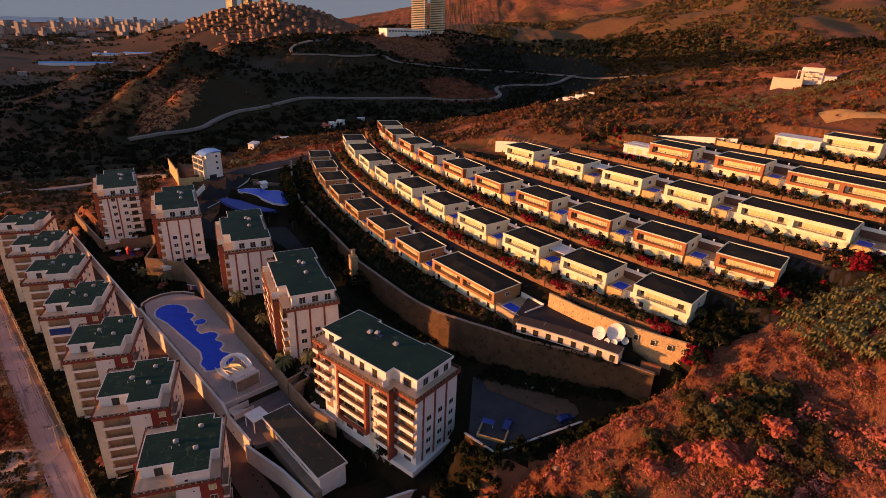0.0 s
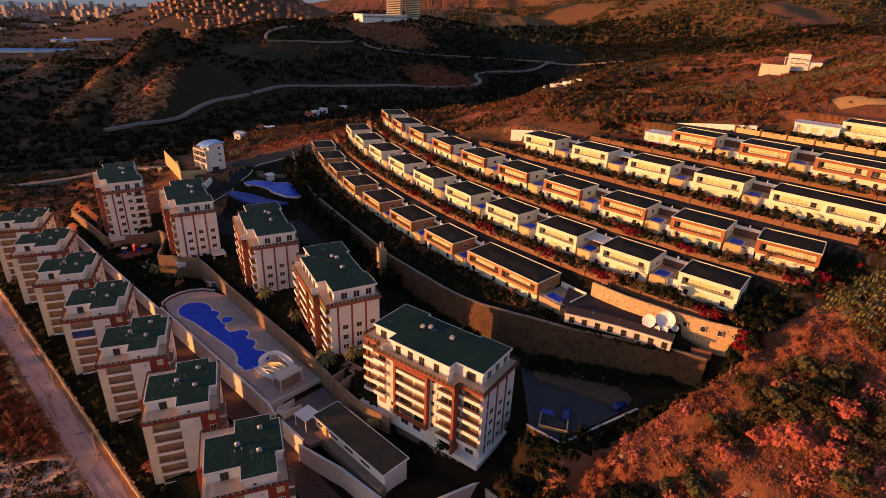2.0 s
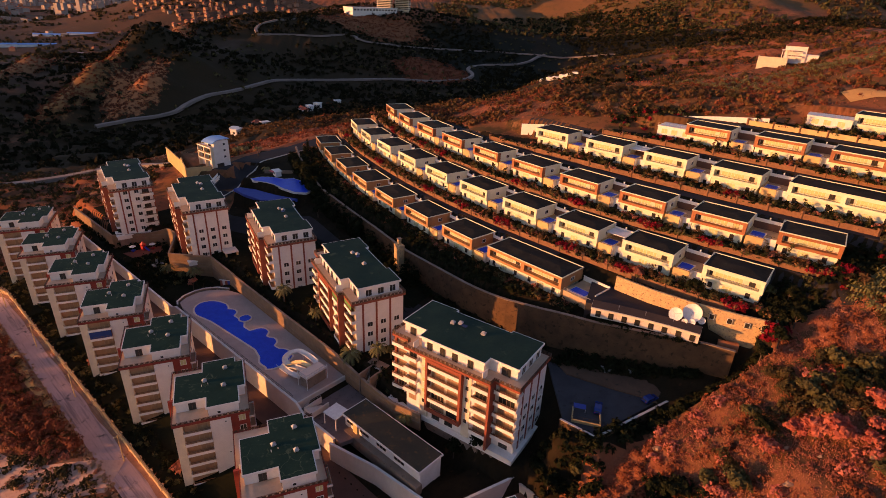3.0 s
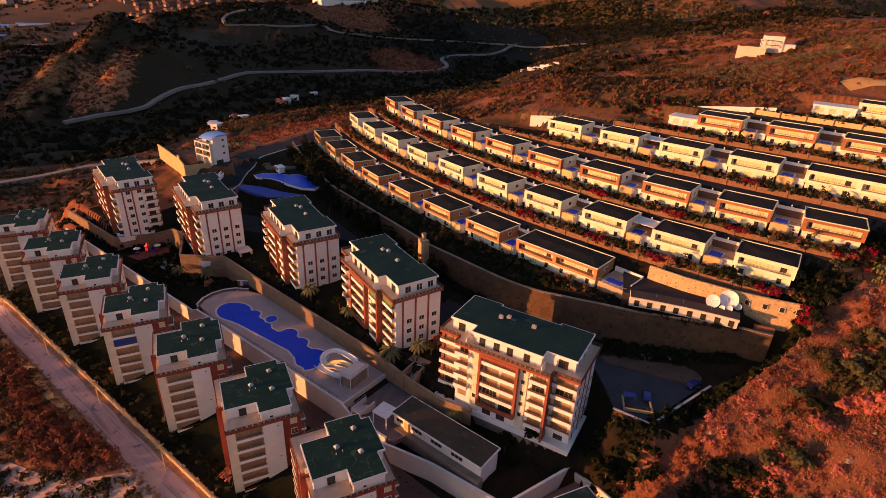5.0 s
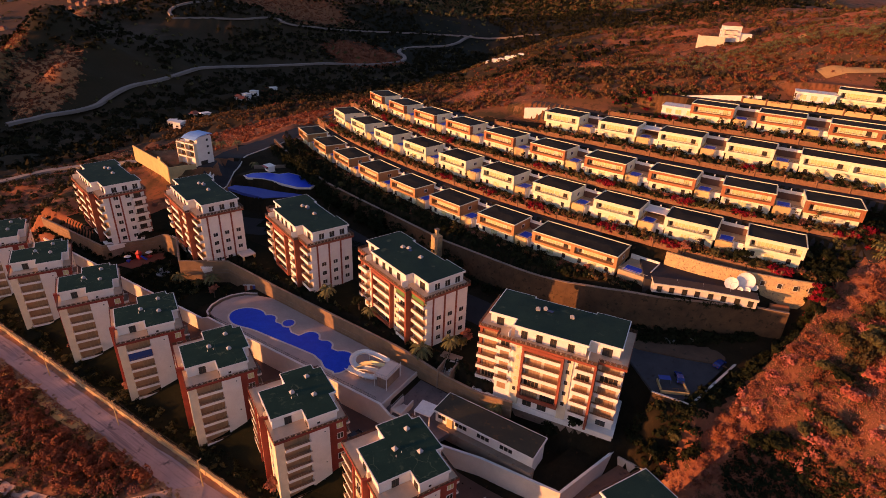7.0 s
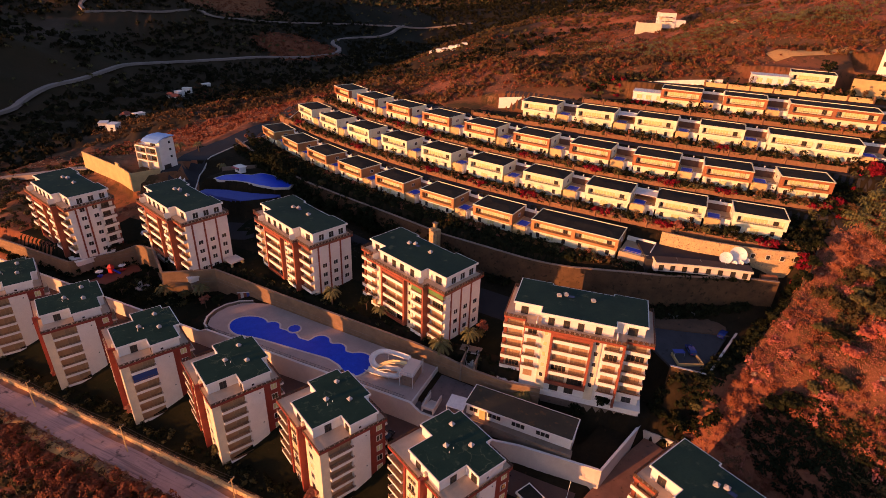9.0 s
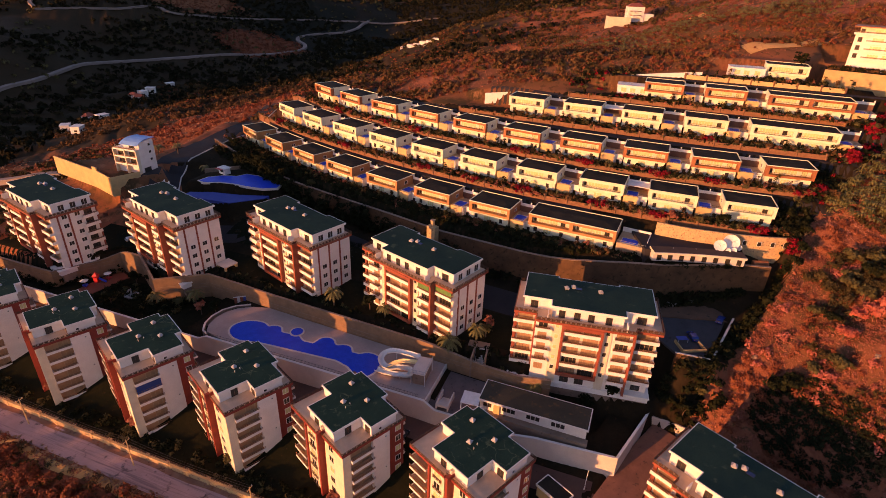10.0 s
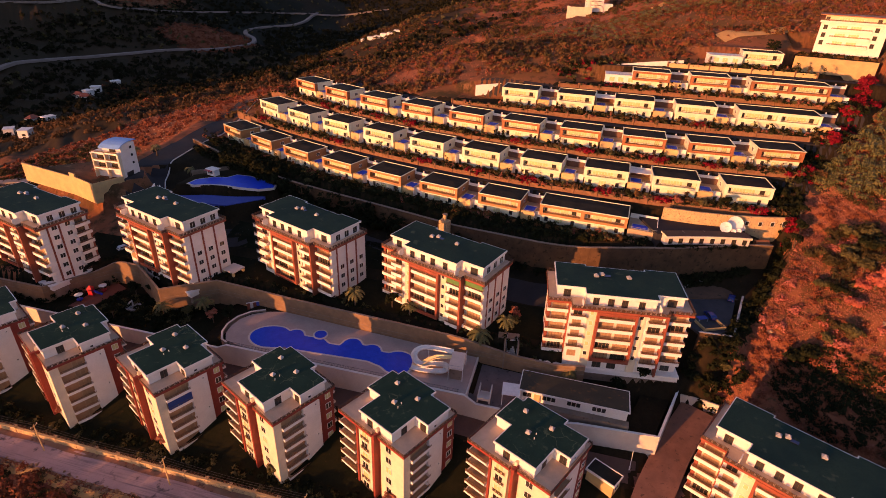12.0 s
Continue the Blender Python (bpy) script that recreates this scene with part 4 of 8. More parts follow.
# the double houses at the ends of three rows
for r, x, y, d, clad, words in ((1, -0.7, 153.7, -51, TAN_CLAD, "long double villa clad in tan with a dark roof"), (4, 85.1, 146.7, -47, VILLAWHITE, "long white double villa with wide glazed loggias"),
                                (5, 101.5, 154.4, -48, TERRACOTTA, "long double villa framed in terracotta on white walls")):
    v = tagged(villa(27.4, clad, 2, TAN_CLAD if r == 1 else VILLAWHITE), words, "house", group="double villas")
    v.matrix_basis = at(x, y, roof_z(r) - 6.8, d)
    HOUSES.append((x, y, roof_z(r) - 6.8, d, 27.4, r))
    if r > 1:
        terraces.append(v.matrix_basis @ pose(27.55, 0, 0))
# houses of the topmost row
v = tagged(villa(15.5, VILLAWHITE), "white villa at the top of the terraces", "house", group="villas of the top row")
v.matrix_basis = at(122.1, 173.5, roof_z(6) - 7.3, -50)
HOUSES.append((122.1, 173.5, roof_z(6) - 7.3, -50, 15.5, 6))
low = new("low_white_house")
part("wall", boxes((0, 13, 0, 8, -2, 3.2)), PLASTER, low)
part("roof", boxes((-0.2, 13.2, -0.2, 8.2, 3.2, 3.5)), PLASTER, low, "flat white roof slab")
railing(low, 13.2, (-0.1, 0, 3.5), 0, 0.9, 1.3, STEEL, False)
for x in (1.5, 5.0, 9.0):
    window(low, x, -0.04, 0.8, 2.2, 1.8, glass=CURTAIN)
tagged(low, "low white flat-roofed house with roof rail", "house")
low.matrix_basis = at(111.3, 181.0, 59.6, -43)
low2 = copy_thing(low, at(67.1, 196.8, 51.8, -45))
tagged(low2, "low white flat-roofed house beside a terracotta villa")
terrace_first.matrix_basis = terraces[0]
for m in terraces[1:]:
    copy_thing(terrace_first, m)
# white car-port roof between two villas
for i, r in ((14, 2), (28, 4)):
    x, y, z_, d, w_, _ = HOUSES[i]
    c = new("carport")
    part("roof", boxes((0.1, 7.4, 4.5, 9.3, 5.3, 5.5)), WHITEMETAL, c, "white ribbed sheet roof")
    for px, py in ((0.3, 4.7), (7.2, 4.7), (0.3, 9.1), (7.2, 9.1)):
        part("post", tube(bmesh.new(), (px, py, 2.6), (px, py, 5.3), 0.07), WHITEMETAL, c)
    tagged(c, "white sheet-roofed carport between two villas", "carport", group="carports")
    c.matrix_basis = at(x, y, z_, d) @ pose(14.75, 0, 0)


def strip(name, pts, width, material, lift=0.06, step=2.0, follow=None, m=5):
    """A paved strip draped over the ground along a line of points."""
    dense = []
    for (ax, ay), (bx, by) in zip(pts[:-1], pts[1:]):
        n = max(1, int(math.hypot(bx - ax, by - ay) / step))
        dense += [(ax + (bx - ax) * k / n, ay + (by - ay) * k / n) for k in range(n)]
    dense.append(pts[-1])
    v, f = [], []
    for k, (x, y) in enumerate(dense):
        ax, ay = dense[max(0, k - 1)]
        bx, by = dense[min(len(dense) - 1, k + 1)]
        ln = math.hypot(bx - ax, by - ay)
        px, py = -(by - ay) / ln, (bx - ax) / ln
        hs = [gz(x + px * width * c, y + py * width * c) for c in np.linspace(-0.5, 0.5, m)]
        level = follow(x, y) if follow else None
        for c, h in zip(np.linspace(-0.5, 0.5, m), hs):
            v.append((x + px * width * c, y + py * width * c, (level if level is not None else h) + lift))
        if k:
            for j in range(m - 1):
                a = (k - 1) * m + j
                f.append((a, a + m, a + m + 1, a + 1))
    return mesh_object(name, v, f, material, True)


def long_wall(name, pts, bottom, top, thick, material, parent=None, label=""):
    """A wall with thickness along a line; bottom and top give heights at a place."""
    dense = []
    for (ax, ay), (bx, by) in zip(pts[:-1], pts[1:]):
        n = max(1, int(math.hypot(bx - ax, by - ay) / 3))
        dense += [(ax + (bx - ax) * k / n, ay + (by - ay) * k / n) for k in range(n)]
    dense.append(pts[-1])
    bm = bmesh.new()
    prev = None
    for k, (x, y) in enumerate(dense):
        ax, ay = dense[max(0, k - 1)]
        bx, by = dense[min(len(dense) - 1, k + 1)]
        ln = math.hypot(bx - ax, by - ay)
        px, py = -(by - ay) / ln * thick / 2, (bx - ax) / ln * thick / 2
        zb, zt = bottom(x, y), top(x, y)
        ring = [bm.verts.new(p) for p in ((x - px, y - py, zb), (x + px, y + py, zb), (x + px, y + py, zt), (x - px, y - py, zt))]
        if prev:
            for i in range(4):
                bm.faces.new((prev[i], prev[(i + 1) % 4], ring[(i + 1) % 4], ring[i]))
        else:
            bm.faces.new(ring)
        prev = ring
    bm.faces.new(prev[::-1])
    bmesh.ops.recalc_face_normals(bm, faces=bm.faces[:])
    return part(name, bm, material, parent, label)


def row_line(r, u, ya, yb, step=6):
    n = max(2, int(abs(yb - ya) / step))
    out = []
    for k in range(n + 1):
        y = ya + (yb - ya) * k / n
        out.append((float(front(r, y) + u * (front(r, y) - front(r - 1, y))), y))
    return out


# garden walls with piers, and the roads behind them
ROW_ENDS = {1: (300, 150), 2: (306, 114), 3: (310, 118), 4: (226, 126), 5: (206, 134), 6: (190, 148)}
for r, (ya, yb) in ROW_ENDS.items():
    if r > 1:
        line = row_line(r, -0.255, ya, yb)
        w = new("garden_wall")
        lo = lambda x, y, rr=r: roof_z(rr - 1) - 2.0
        hi = lambda x, y, rr=r: roof_z(rr) - 6.8 + 0.25
        long_wall("wall", line, lo, hi, 0.4, GARDENWALL if r < 6 else OCHRE, w)
        for k in range(0, len(line)):
            x, y = line[k]
            shared("pier", r, lambda: boxes((-0.35, 0.35, -0.35, 0.35, -2.2, 0.75), (-0.45, 0.45, -0.45, 0.45, 0.75, 0.87)), GARDENWALL, w, (x, y, roof_z(r) - 6.8))
        tagged(w, "low rubble garden wall with ochre piers", "wall", group="garden walls")
    if r < 6:
        mid = [(float(front(r, y) + (11.2 / row_lean(r, y) + 0.73 * (front(r + 1, y) - front(r, y))) / 2), y) for y in range(int(ya + 4), int(yb - 6), -4)]
        road = strip("road", mid, 4.6, ASPHALT, 0.05)
        tagged(road, "dark asphalt lane behind the villas", "road", kind="structure")

# ---- streets, walls and yards ----
def sa(s, a):
    """Place from its distance across and along the site."""
    return (0.724 * s + 0.694 * a, 0.694 * s - 0.724 * a)


def flat(name, outline, z0, z1, material, label, category, kind=""):
    ob = part(name, prism(bmesh.new(), outline, z0, z1), material, None)
    return tagged(ob, label, category, kind=kind)


road = strip("road", [sa(5.7, a) for a in range(-330, -40, 10)], 6.4, ROADDUST, 0.08)
tagged(road, "cracked dusty concrete road along the towers", "road", kind="structure")
road = strip("road", [sa(2.0, -165), sa(-3, -150), sa(-10, -142), sa(-22, -140), sa(-45, -146)], 7.0, PAVE, 0.05)
tagged(road, "dirt track leaving the road", "road", kind="structure")
street = strip("road", [sa(37.2, a) for a in range(-290, -60, 8)], 6.4, PAVE, 0.06)
tagged(street, "brown paved lane between towers and pool wall", "road", kind="structure")
drive_z = lambda x, y: -9.7 + 0.085 * (x + 36)
street = long_wall("road", [(-46, 68), (-36, 72.5), (-27, 77), (-16, 81.5), (-6, 85), (1, 87.2)], lambda x, y: -13.5, drive_z, 8.2, surf("red_brown_drive", (0.3, 0.14, 0.09), (0.22, 0.105, 0.07), 0.3, 4, 0.9, bump=0.2, third=(0.13, 0.07, 0.05), third_at=0.6, spec=0.1))
de = new("drive_end_wall")
long_wall("wall", [(-1.0, 91.6), (2.4, 87.6), (4.4, 83.8)], lambda x, y: -12, lambda x, y: -4.3, 0.4, PINKWALL, de)
tagged(de, "pale wall closing the end of the drive", "wall")
tagged(street, "brown paved drive beside the long block", "road", kind="structure")
top_street = strip("road", [(-44, 352), (-66, 323), (-87, 298), (-100, 281), (-106, 266), (-108, 252)], 12.5, ASPHALT, 0.16)
tagged(top_street, "broad dark asphalt street climbing past the villas", "road", kind="structure")
up = strip("road", [(-106, 250), (-114, 236), (-100, 222), (-84, 212), (-66, 212), (-50, 186), (-34, 158), (-16, 136), (4, 118)], 9.0, ASPHALT, 0.1)
tagged(up, "curving asphalt street above the long blocks", "road", kind="structure")
kerb = new("kerb")
long_wall("kerb_stone", [(-40, 346), (-60.4, 319), (-81.6, 294.2), (-94, 277.6), (-99.4, 264.6), (-101.4, 252), (-107, 243)], lambda x, y: gz(x, y) - 0.4, lambda x, y: gz(x, y) + 0.35, 0.4, PINKWALL, kerb)
tagged(kerb, "pale kerb along the curving street", "kerb", kind="structure")
yard = part("parking_lot", prism(bmesh.new(), [(9, 97), (14.4, 92), (35, 103), (37.4, 105.4), (35.4, 110.4), (24, 115), (11, 118.6)], 8.0, 8.7), surf("grey_lot_asphalt", (0.07, 0.066, 0.07), (0.05, 0.048, 0.052), 0.2, 3, 0.85, bump=0.2, third=(0.04, 0.036, 0.034), third_at=0.6, spec=0.2), None)
tagged(yard, "dark asphalt parking lot behind a block", "parking lot", kind="structure")

flat("bank", [(12.5, 120.2), (14.5, 113.2), (24.0, 107.2), (31.0, 103.4), (33.4, 101.0), (39.6, 102.0), (38.4, 106.6), (30.2, 113.0), (22.2, 117.0)], 7.0, 9.02, surf("brown_bank_earth", (0.15, 0.08, 0.045), (0.1, 0.055, 0.032), 0.25, 2, 0.95, bump=0.4, third=(0.05, 0.035, 0.02), third_at=0.6), "bare brown earth between the lot and the great wall", "earth bank", "structure")
# roadside wall with a railing fence and lamp poles
line = [sa(9.6, a) for a in range(-310, -50, 6)]
w = new("roadside_wall")
long_wall("wall", line, lambda x, y: gz(x, y) - 1.6, lambda x, y: gz(x, y) + 1.35, 0.5, STONE, w)
long_wall("coping", line, lambda x, y: gz(x, y) + 1.35, lambda x, y: gz(x, y) + 1.47, 0.64, OCHRE, w)
for x, y in line:
    shared("pier", "road", lambda: boxes((-0.38, 0.38, -0.38, 0.38, -1.5, 1.75), (-0.48, 0.48, -0.48, 0.48, 1.75, 1.87)), STONE, w, (x, y, gz(x, y)), 46)
tagged(w, "low rubble wall along the road", "wall")
fence = new("fence")
for k, (x, y) in enumerate(line):
    shared("post", 0, lambda: tube(bmesh.new(), (0, 0, 0), (0, 0, 1.3), 0.05, 0.05, 6), RAIL, fence, (x, y, gz(x, y) + 1.47))
for h in (1.8, 2.2, 2.6):
    long_wall("rail", line, lambda x, y, hh=h: gz(x, y) + hh, lambda x, y, hh=h: gz(x, y) + hh + 0.06, 0.05, RAIL, fence)
tagged(fence, "thin brown metal rail fence on the wall", "fence")
pole = new("utility_pole")
part("post", tube(bmesh.new(), (0, 0, -0.5), (0, 0, 8.5), 0.16, 0.11), OCHRE, pole)
part("crossarm", boxes((-0.9, 0.9, -0.06, 0.06, 8.0, 8.15)), OCHRE, pole)
for x in (-0.8, 0.0, 0.8):
    part("insulator", tube(bmesh.new(), (x, 0, 8.15), (x, 0, 8.4), 0.05), WHITEMETAL, pole)
tagged(pole, "wooden utility pole beside the road wall", "pole", group="utility poles")
poles = [(-144.1, 160.3), (-119.8, 135.2), (-96.0, 110.5), (-168.5, 185.5)]
for k, (x, y) in enumerate(poles):
    m = at(x, y, gz(x, y), 45)
    if k == 0:
        pole.matrix_basis = m
    else:
        copy_thing(pole, m)
wires = new("power_lines")
for a, b in ((3, 0), (0, 1), (1, 2)):
    (ax, ay), (bx, by) = poles[a], poles[b]
    for off in (-0.55, 0.0, 0.55):
        pts = [(ax + (bx - ax) * q / 8 + off * 0.7, ay + (by - ay) * q / 8 + off * 0.7, (gz(ax, ay) * (8 - q) + gz(bx, by) * q) / 8 + 8.35 - 0.7 * math.sin(math.pi * q / 8)) for q in range(9)]
        wire = mesh_object("wire", [(x + 0.025 * cx, y + 0.025 * cx, z + 0.025 * cz) for x, y, z in pts for cx, cz in ((1, 0), (0, 1), (-1, 0), (0, -1))], [(4 * q + i, 4 * q + (i + 1) % 4, 4 * q + 4 + (i + 1) % 4, 4 * q + 4 + i) for q in range(8) for i in range(4)], IRON)
        wire.parent = wires
tagged(wires, "thin sagging power lines between poles", "power line")

# retaining wall below the pool deck, with buttress panels, and the one above the deck
lower_line = [sa(40.6, a) for a in range(-285, -102, 3)]
lower_top = lambda x, y: 0.35 if -189 < along(x, y) < -119.5 else -1.2 if along(x, y) < -150 else -1.7
w = new("lower_retaining_wall")
long_wall("wall", lower_line, lambda x, y: -7.5, lower_top, 0.5, PINKWALL, w)
long_wall("coping", lower_line, lower_top, lambda x, y: lower_top(x, y) + 0.12, 0.62, PLASTER, w)
tagged(w, "pale rendered retaining wall below the pool deck", "wall")
f2 = new("deck_fence")
for k in range(15):
    x, y = sa(40.9, -186 + k * 4.3)
    shared("fence_panel", 0, lambda: boxes((0, 4.25, -0.02, 0.02, 0.95, 1.0), (0, 4.25, -0.02, 0.02, 0.15, 0.2), *[(0.2 + 0.42 * i, 0.23 + 0.42 * i, -0.015, 0.015, 0.0, 1.05) for i in range(10)]), IRON, f2, (x, y, 0.47), -46.2)
tagged(f2, "dark metal railing along the pool deck edge", "fence")
upper_line = [sa(float(upper_wall_s(a)), a) for a in (-296, -280, -265, -252.5, -247, -241, -232, -224, -216, -209, -203, -190, -176, -160, -145, -130, -115, -100, -92)]
wall_top = lambda x, y: 5.2 - 2.4 * float(sm(-238, -246, along(x, y))) - 1.9 * float(sm(-128, -108, along(x, y)))
w = new("upper_retaining_wall")
long_wall("wall", upper_line, lambda x, y: -3.8 if along(x, y) < -198 else -1.5, lambda x, y: wall_top(x, y), 0.5, BANDWALL, w)
for h in (0.9, 2.1):
    long_wall("groove_band", upper_line, lambda x, y, hh=h: hh, lambda x, y, hh=h: hh + 0.12, 0.56, GREYWALL, w)
long_wall("coping", upper_line, wall_top, lambda x, y: wall_top(x, y) + 0.15, 0.66, GREYWALL, w)
tagged(w, "ochre banded retaining wall above the pool deck", "wall")

# the long retaining wall under the villas
big = [(float(wall_x(y)), float(y)) for y in (300, 281, 262, 246, 230, 219, 208, 197, 187, 177, 167, 156, 145, 139, 133, 126.5, 119.2, 114, 109, 105.5)]
w = new("great_retaining_wall")
long_wall("wall", big, lambda x, y: 5.0, lambda x, y: 18.3 + 2.2 * float(sm(-142, -122, -y)), 0.7, GREATWALL, w)
long_wall("coping", big, lambda x, y: 18.3 + 2.2 * float(sm(-142, -122, -y)), lambda x, y: 18.5 + 2.2 * float(sm(-142, -122, -y)), 0.85, GREYWALL, w)
tagged(w, "tall weathered stone retaining wall below the villas", "wall")
mast = new("wall_tower")
part("shaft", boxes((-1.6, 1.6, -1.1, 1.1, 10, 21.5), (-0.5, 0.5, -0.5, 0.5, 21.5, 23.5)), STONE, mast)
part("cap", boxes((-0.7, 0.7, -0.7, 0.7, 23.5, 23.7)), GREYWALL, mast)
tagged(mast, "square stone pier rising from the retaining wall", "pier")
mast.matrix_basis = at(-27.5, 168.5, -1.5, -62)

# ---- pool deck ----
def pool_side(u):
    """Half outline of the pool at u along its axis: near side and scalloped far side."""
    near = -1.0 - 0.9 * (1 - float(sm(1, 9, u))) - 1.2 * float(sm(30, 35, u)) - 1.8 * float(sm(34, 37.5, u))
    far = 5.0 - 1.7 * float(sm(15.5, 18.5, u)) + 1.6 * float(sm(22.5, 25, u)) * (1 - float(sm(30, 32, u)))
    for cu, cn, r in ((2.0, 2.7, 4.7), (7.6, 4.9, 2.4), (24.4, 4.4, 2.7), (30.4, 3.2, 2.5), (38.5, 0.6, 4.0)):
        if abs(u - cu) < r:
            far = max(far, cn + math.sqrt(r * r - (u - cu) ** 2))
    return near, far


pool_axis = ((-91.0, 160.0), (0.737, -0.676), (0.676, 0.737))


def pool_pt(u, n):
    (ox, oy), (ux, uy), (vx, vy) = pool_axis
    return (ox + ux * u + vx * n, oy + uy * u + vy * n)


us = np.linspace(2.0, 40, 90)
near = [pool_pt(u, pool_side(u)[0]) for u in us]
far = [pool_pt(u, sum(pool_side(u + e)[1] for e in (-0.3, 0, 0.3)) / 3) for u in us[::-1]]
head_end = [pool_pt(2.0 - 6.4 * math.sin(q), 2.7 + 4.7 * math.cos(q)) for q in np.linspace(0.08, math.pi - 0.08, 20)]
tail_end = [pool_pt(40 + 2.4 * math.cos(q), -0.2 + 4.4 * math.sin(q)) for q in np.linspace(-1.3, 1.3, 9)]
POOL = near + tail_end + far + head_end
deck_outline = [sa(41.0, a) for a in range(-120, -186, -6)] + [sa(42.6, -187.6), sa(45.5, -189.4), sa(49, -190), sa(52.5, -189.4), sa(55.6, -187.4), sa(58, -184)] + [sa(float(upper_wall_s(a)) - 0.4, a) for a in (-179, -160, -145, -130, -120)]
deck = flat("pool_deck", deck_outline[::-1], -0.6, 0.22, DECK, "pinkish stone paving round the swimming pool", "pool deck", "structure")
pool = new("swimming_pool")
part("rim", prism(bmesh.new(), inset(POOL, -0.55), 0.2, 0.27), PINKWALL, pool, "pale curved stone rim")
part("water", prism(bmesh.new(), POOL, 0.26, 0.3), POOLBLUE, pool, "deep blue still water")
tagged(pool, "long scalloped swimming pool with deep blue water", "swimming pool")
# small round whirl basin
wx_, wy_ = pool_pt(14.5, 6.5)
basin = new("whirl_pool")
part("rim", tube(bmesh.new(), (0, 0, 0.2), (0, 0, 0.55), 2.1, 2.1, 24), PINKWALL, basin)
part("water", tube(bmesh.new(), (0, 0, 0.5), (0, 0, 0.58), 1.7, 1.7, 24), POOLBLUE, basin)
basin.matrix_basis = at(wx_, wy_, 0, 0)
tagged(basin, "small round blue basin beside the pool", "pool")


# water slide
def chute(points, r=0.75):
    """An open half-round channel along a line of points."""
    bm = bmesh.new()
    prev = None
    for k, p in enumerate(points):
        a, b = Vector(points[max(0, k - 1)]), Vector(points[min(len(points) - 1, k + 1)])
        d = (b - a).normalized()
        side = d.cross(Vector((0, 0, 1))).normalized()
        up_ = side.cross(d)
        ring = []
        for rr in (r, r - 0.08):
            for q in np.linspace(math.pi, 2 * math.pi, 7) if rr == r else np.linspace(2 * math.pi, math.pi, 7):
                ring.append(bm.verts.new(Vector(p) + side * rr * math.cos(q) + up_ * rr * (math.sin(q) + 0.3)))
        if prev:
            n = len(ring)
            for i in range(n):
                bm.faces.new((prev[i], prev[(i + 1) % n], ring[(i + 1) % n], ring[i]))
        prev = ring
    return bm


slide = new("water_slide")
loop = [(2.5 * math.cos(q) - 0.9, 2.4 * math.sin(q) + 0.3, 4.35 - 0.55 * q) for q in np.linspace(1.4, 5.0, 22)]
turn_back = [(4.4 + 1.3 * math.sin(q), -2.1 + 1.2 * math.cos(q), 1.75 - 0.12 * q) for q in np.linspace(0, math.pi, 9)]
part("chute", chute([(6.6, 1.6, 4.2), (3.8, 2.3, 3.9), (1.4, 2.6, 3.7)] + loop + [(1.6, -1.5, 1.9)] + turn_back + [(1.5, -3.5, 1.1), (-1.5, -3.2, 0.85), (-3.8, -2.6, 0.75)], 0.85), WHITEMETAL, slide, "white curling fibreglass channel")
# the yellow here is sunlight put into the channel's colour
part("chute", chute([(6.6, -0.6, 4.1), (4.6, -0.4, 3.7), (2.6, -0.2, 3.2), (0.6, -0.9, 2.5), (-1.2, -2.0, 1.6), (-3.4, -1.2, 0.8)], 0.7), surf("sun_yellow_fibreglass", (0.8, 0.66, 0.34), (0.7, 0.56, 0.28), 0.6, 6, 0.4, bump=0), slide, "straight channel coloured yellow to show sunlight on it")
part("platform", boxes((6.4, 10.2, -4.5, 2.5, 3.5, 3.75)), PINKWALL, slide)
part("kiosk", boxes((6.9, 9.8, -4.0, 2.1, 0, 3.5)), GREYWALL, slide, "rendered room under the platform")
for px, py, h in ((6.5, -4.4, 4.6), (10.1, -4.4, 4.6), (6.5, 2.4, 4.6), (10.1, 2.4, 4.6), (-3.2, 0.3, 2.3), (0.0, 2.6, 3.2), (0.4, -1.9, 1.6), (5.4, -2.2, 1.2), (3.0, -3.4, 0.9)):
    part("post", tube(bmesh.new(), (px, py, 0), (px, py, h), 0.09), WHITEMETAL, slide)
railing(slide, 3.8, (6.4, -4.4, 3.75), 0, 0.95, 0.8, STEEL, False)
railing(slide, 6.8, (10.1, -4.4, 3.75), 90, 0.95, 0.8, STEEL, False)
tagged(slide, "white water slide looping from a platform, one chute painted sunlit yellow", "water slide")
slide.matrix_basis = at(-56.2, 129.6, 0.2, -42)
# red and blue gate board at the pool's far end
g = new("pool_gate")
for k, mt in enumerate((REDBROWN, PINKWALL, REDBROWN, POOLPALE)):
    part("panel", boxes((k * 0.9, k * 0.9 + 0.85, -0.06, 0.06, 0, 2.4)), mt, g)
part("lintel", boxes((-0.2, 3.8, -0.12, 0.12, 2.4, 2.6)), PLASTER, g)
tagged(g, "red and blue panelled pool gate", "gate")
g.matrix_basis = at(*sa(58.5, -191), gz(*sa(58.5, -191)), -10)
# low curved wall with a hedge round the deck's rounded end
ew = new("deck_end_wall")
end_line = [sa(41.4, -186.4), sa(42.2, -188.4), sa(45.3, -190.4), sa(49, -191.1), sa(52.8, -190.4), sa(56.1, -188.2), sa(58.4, -184.6)]
long_wall("wall", end_line, lambda x, y: -3.5, lambda x, y: 0.6, 0.4, GREYWALL, ew)
long_wall("coping", end_line, lambda x, y: 0.6, lambda x, y: 0.72, 0.52, PINKWALL, ew)
tagged(ew, "low curved wall round the end of the pool deck", "wall")
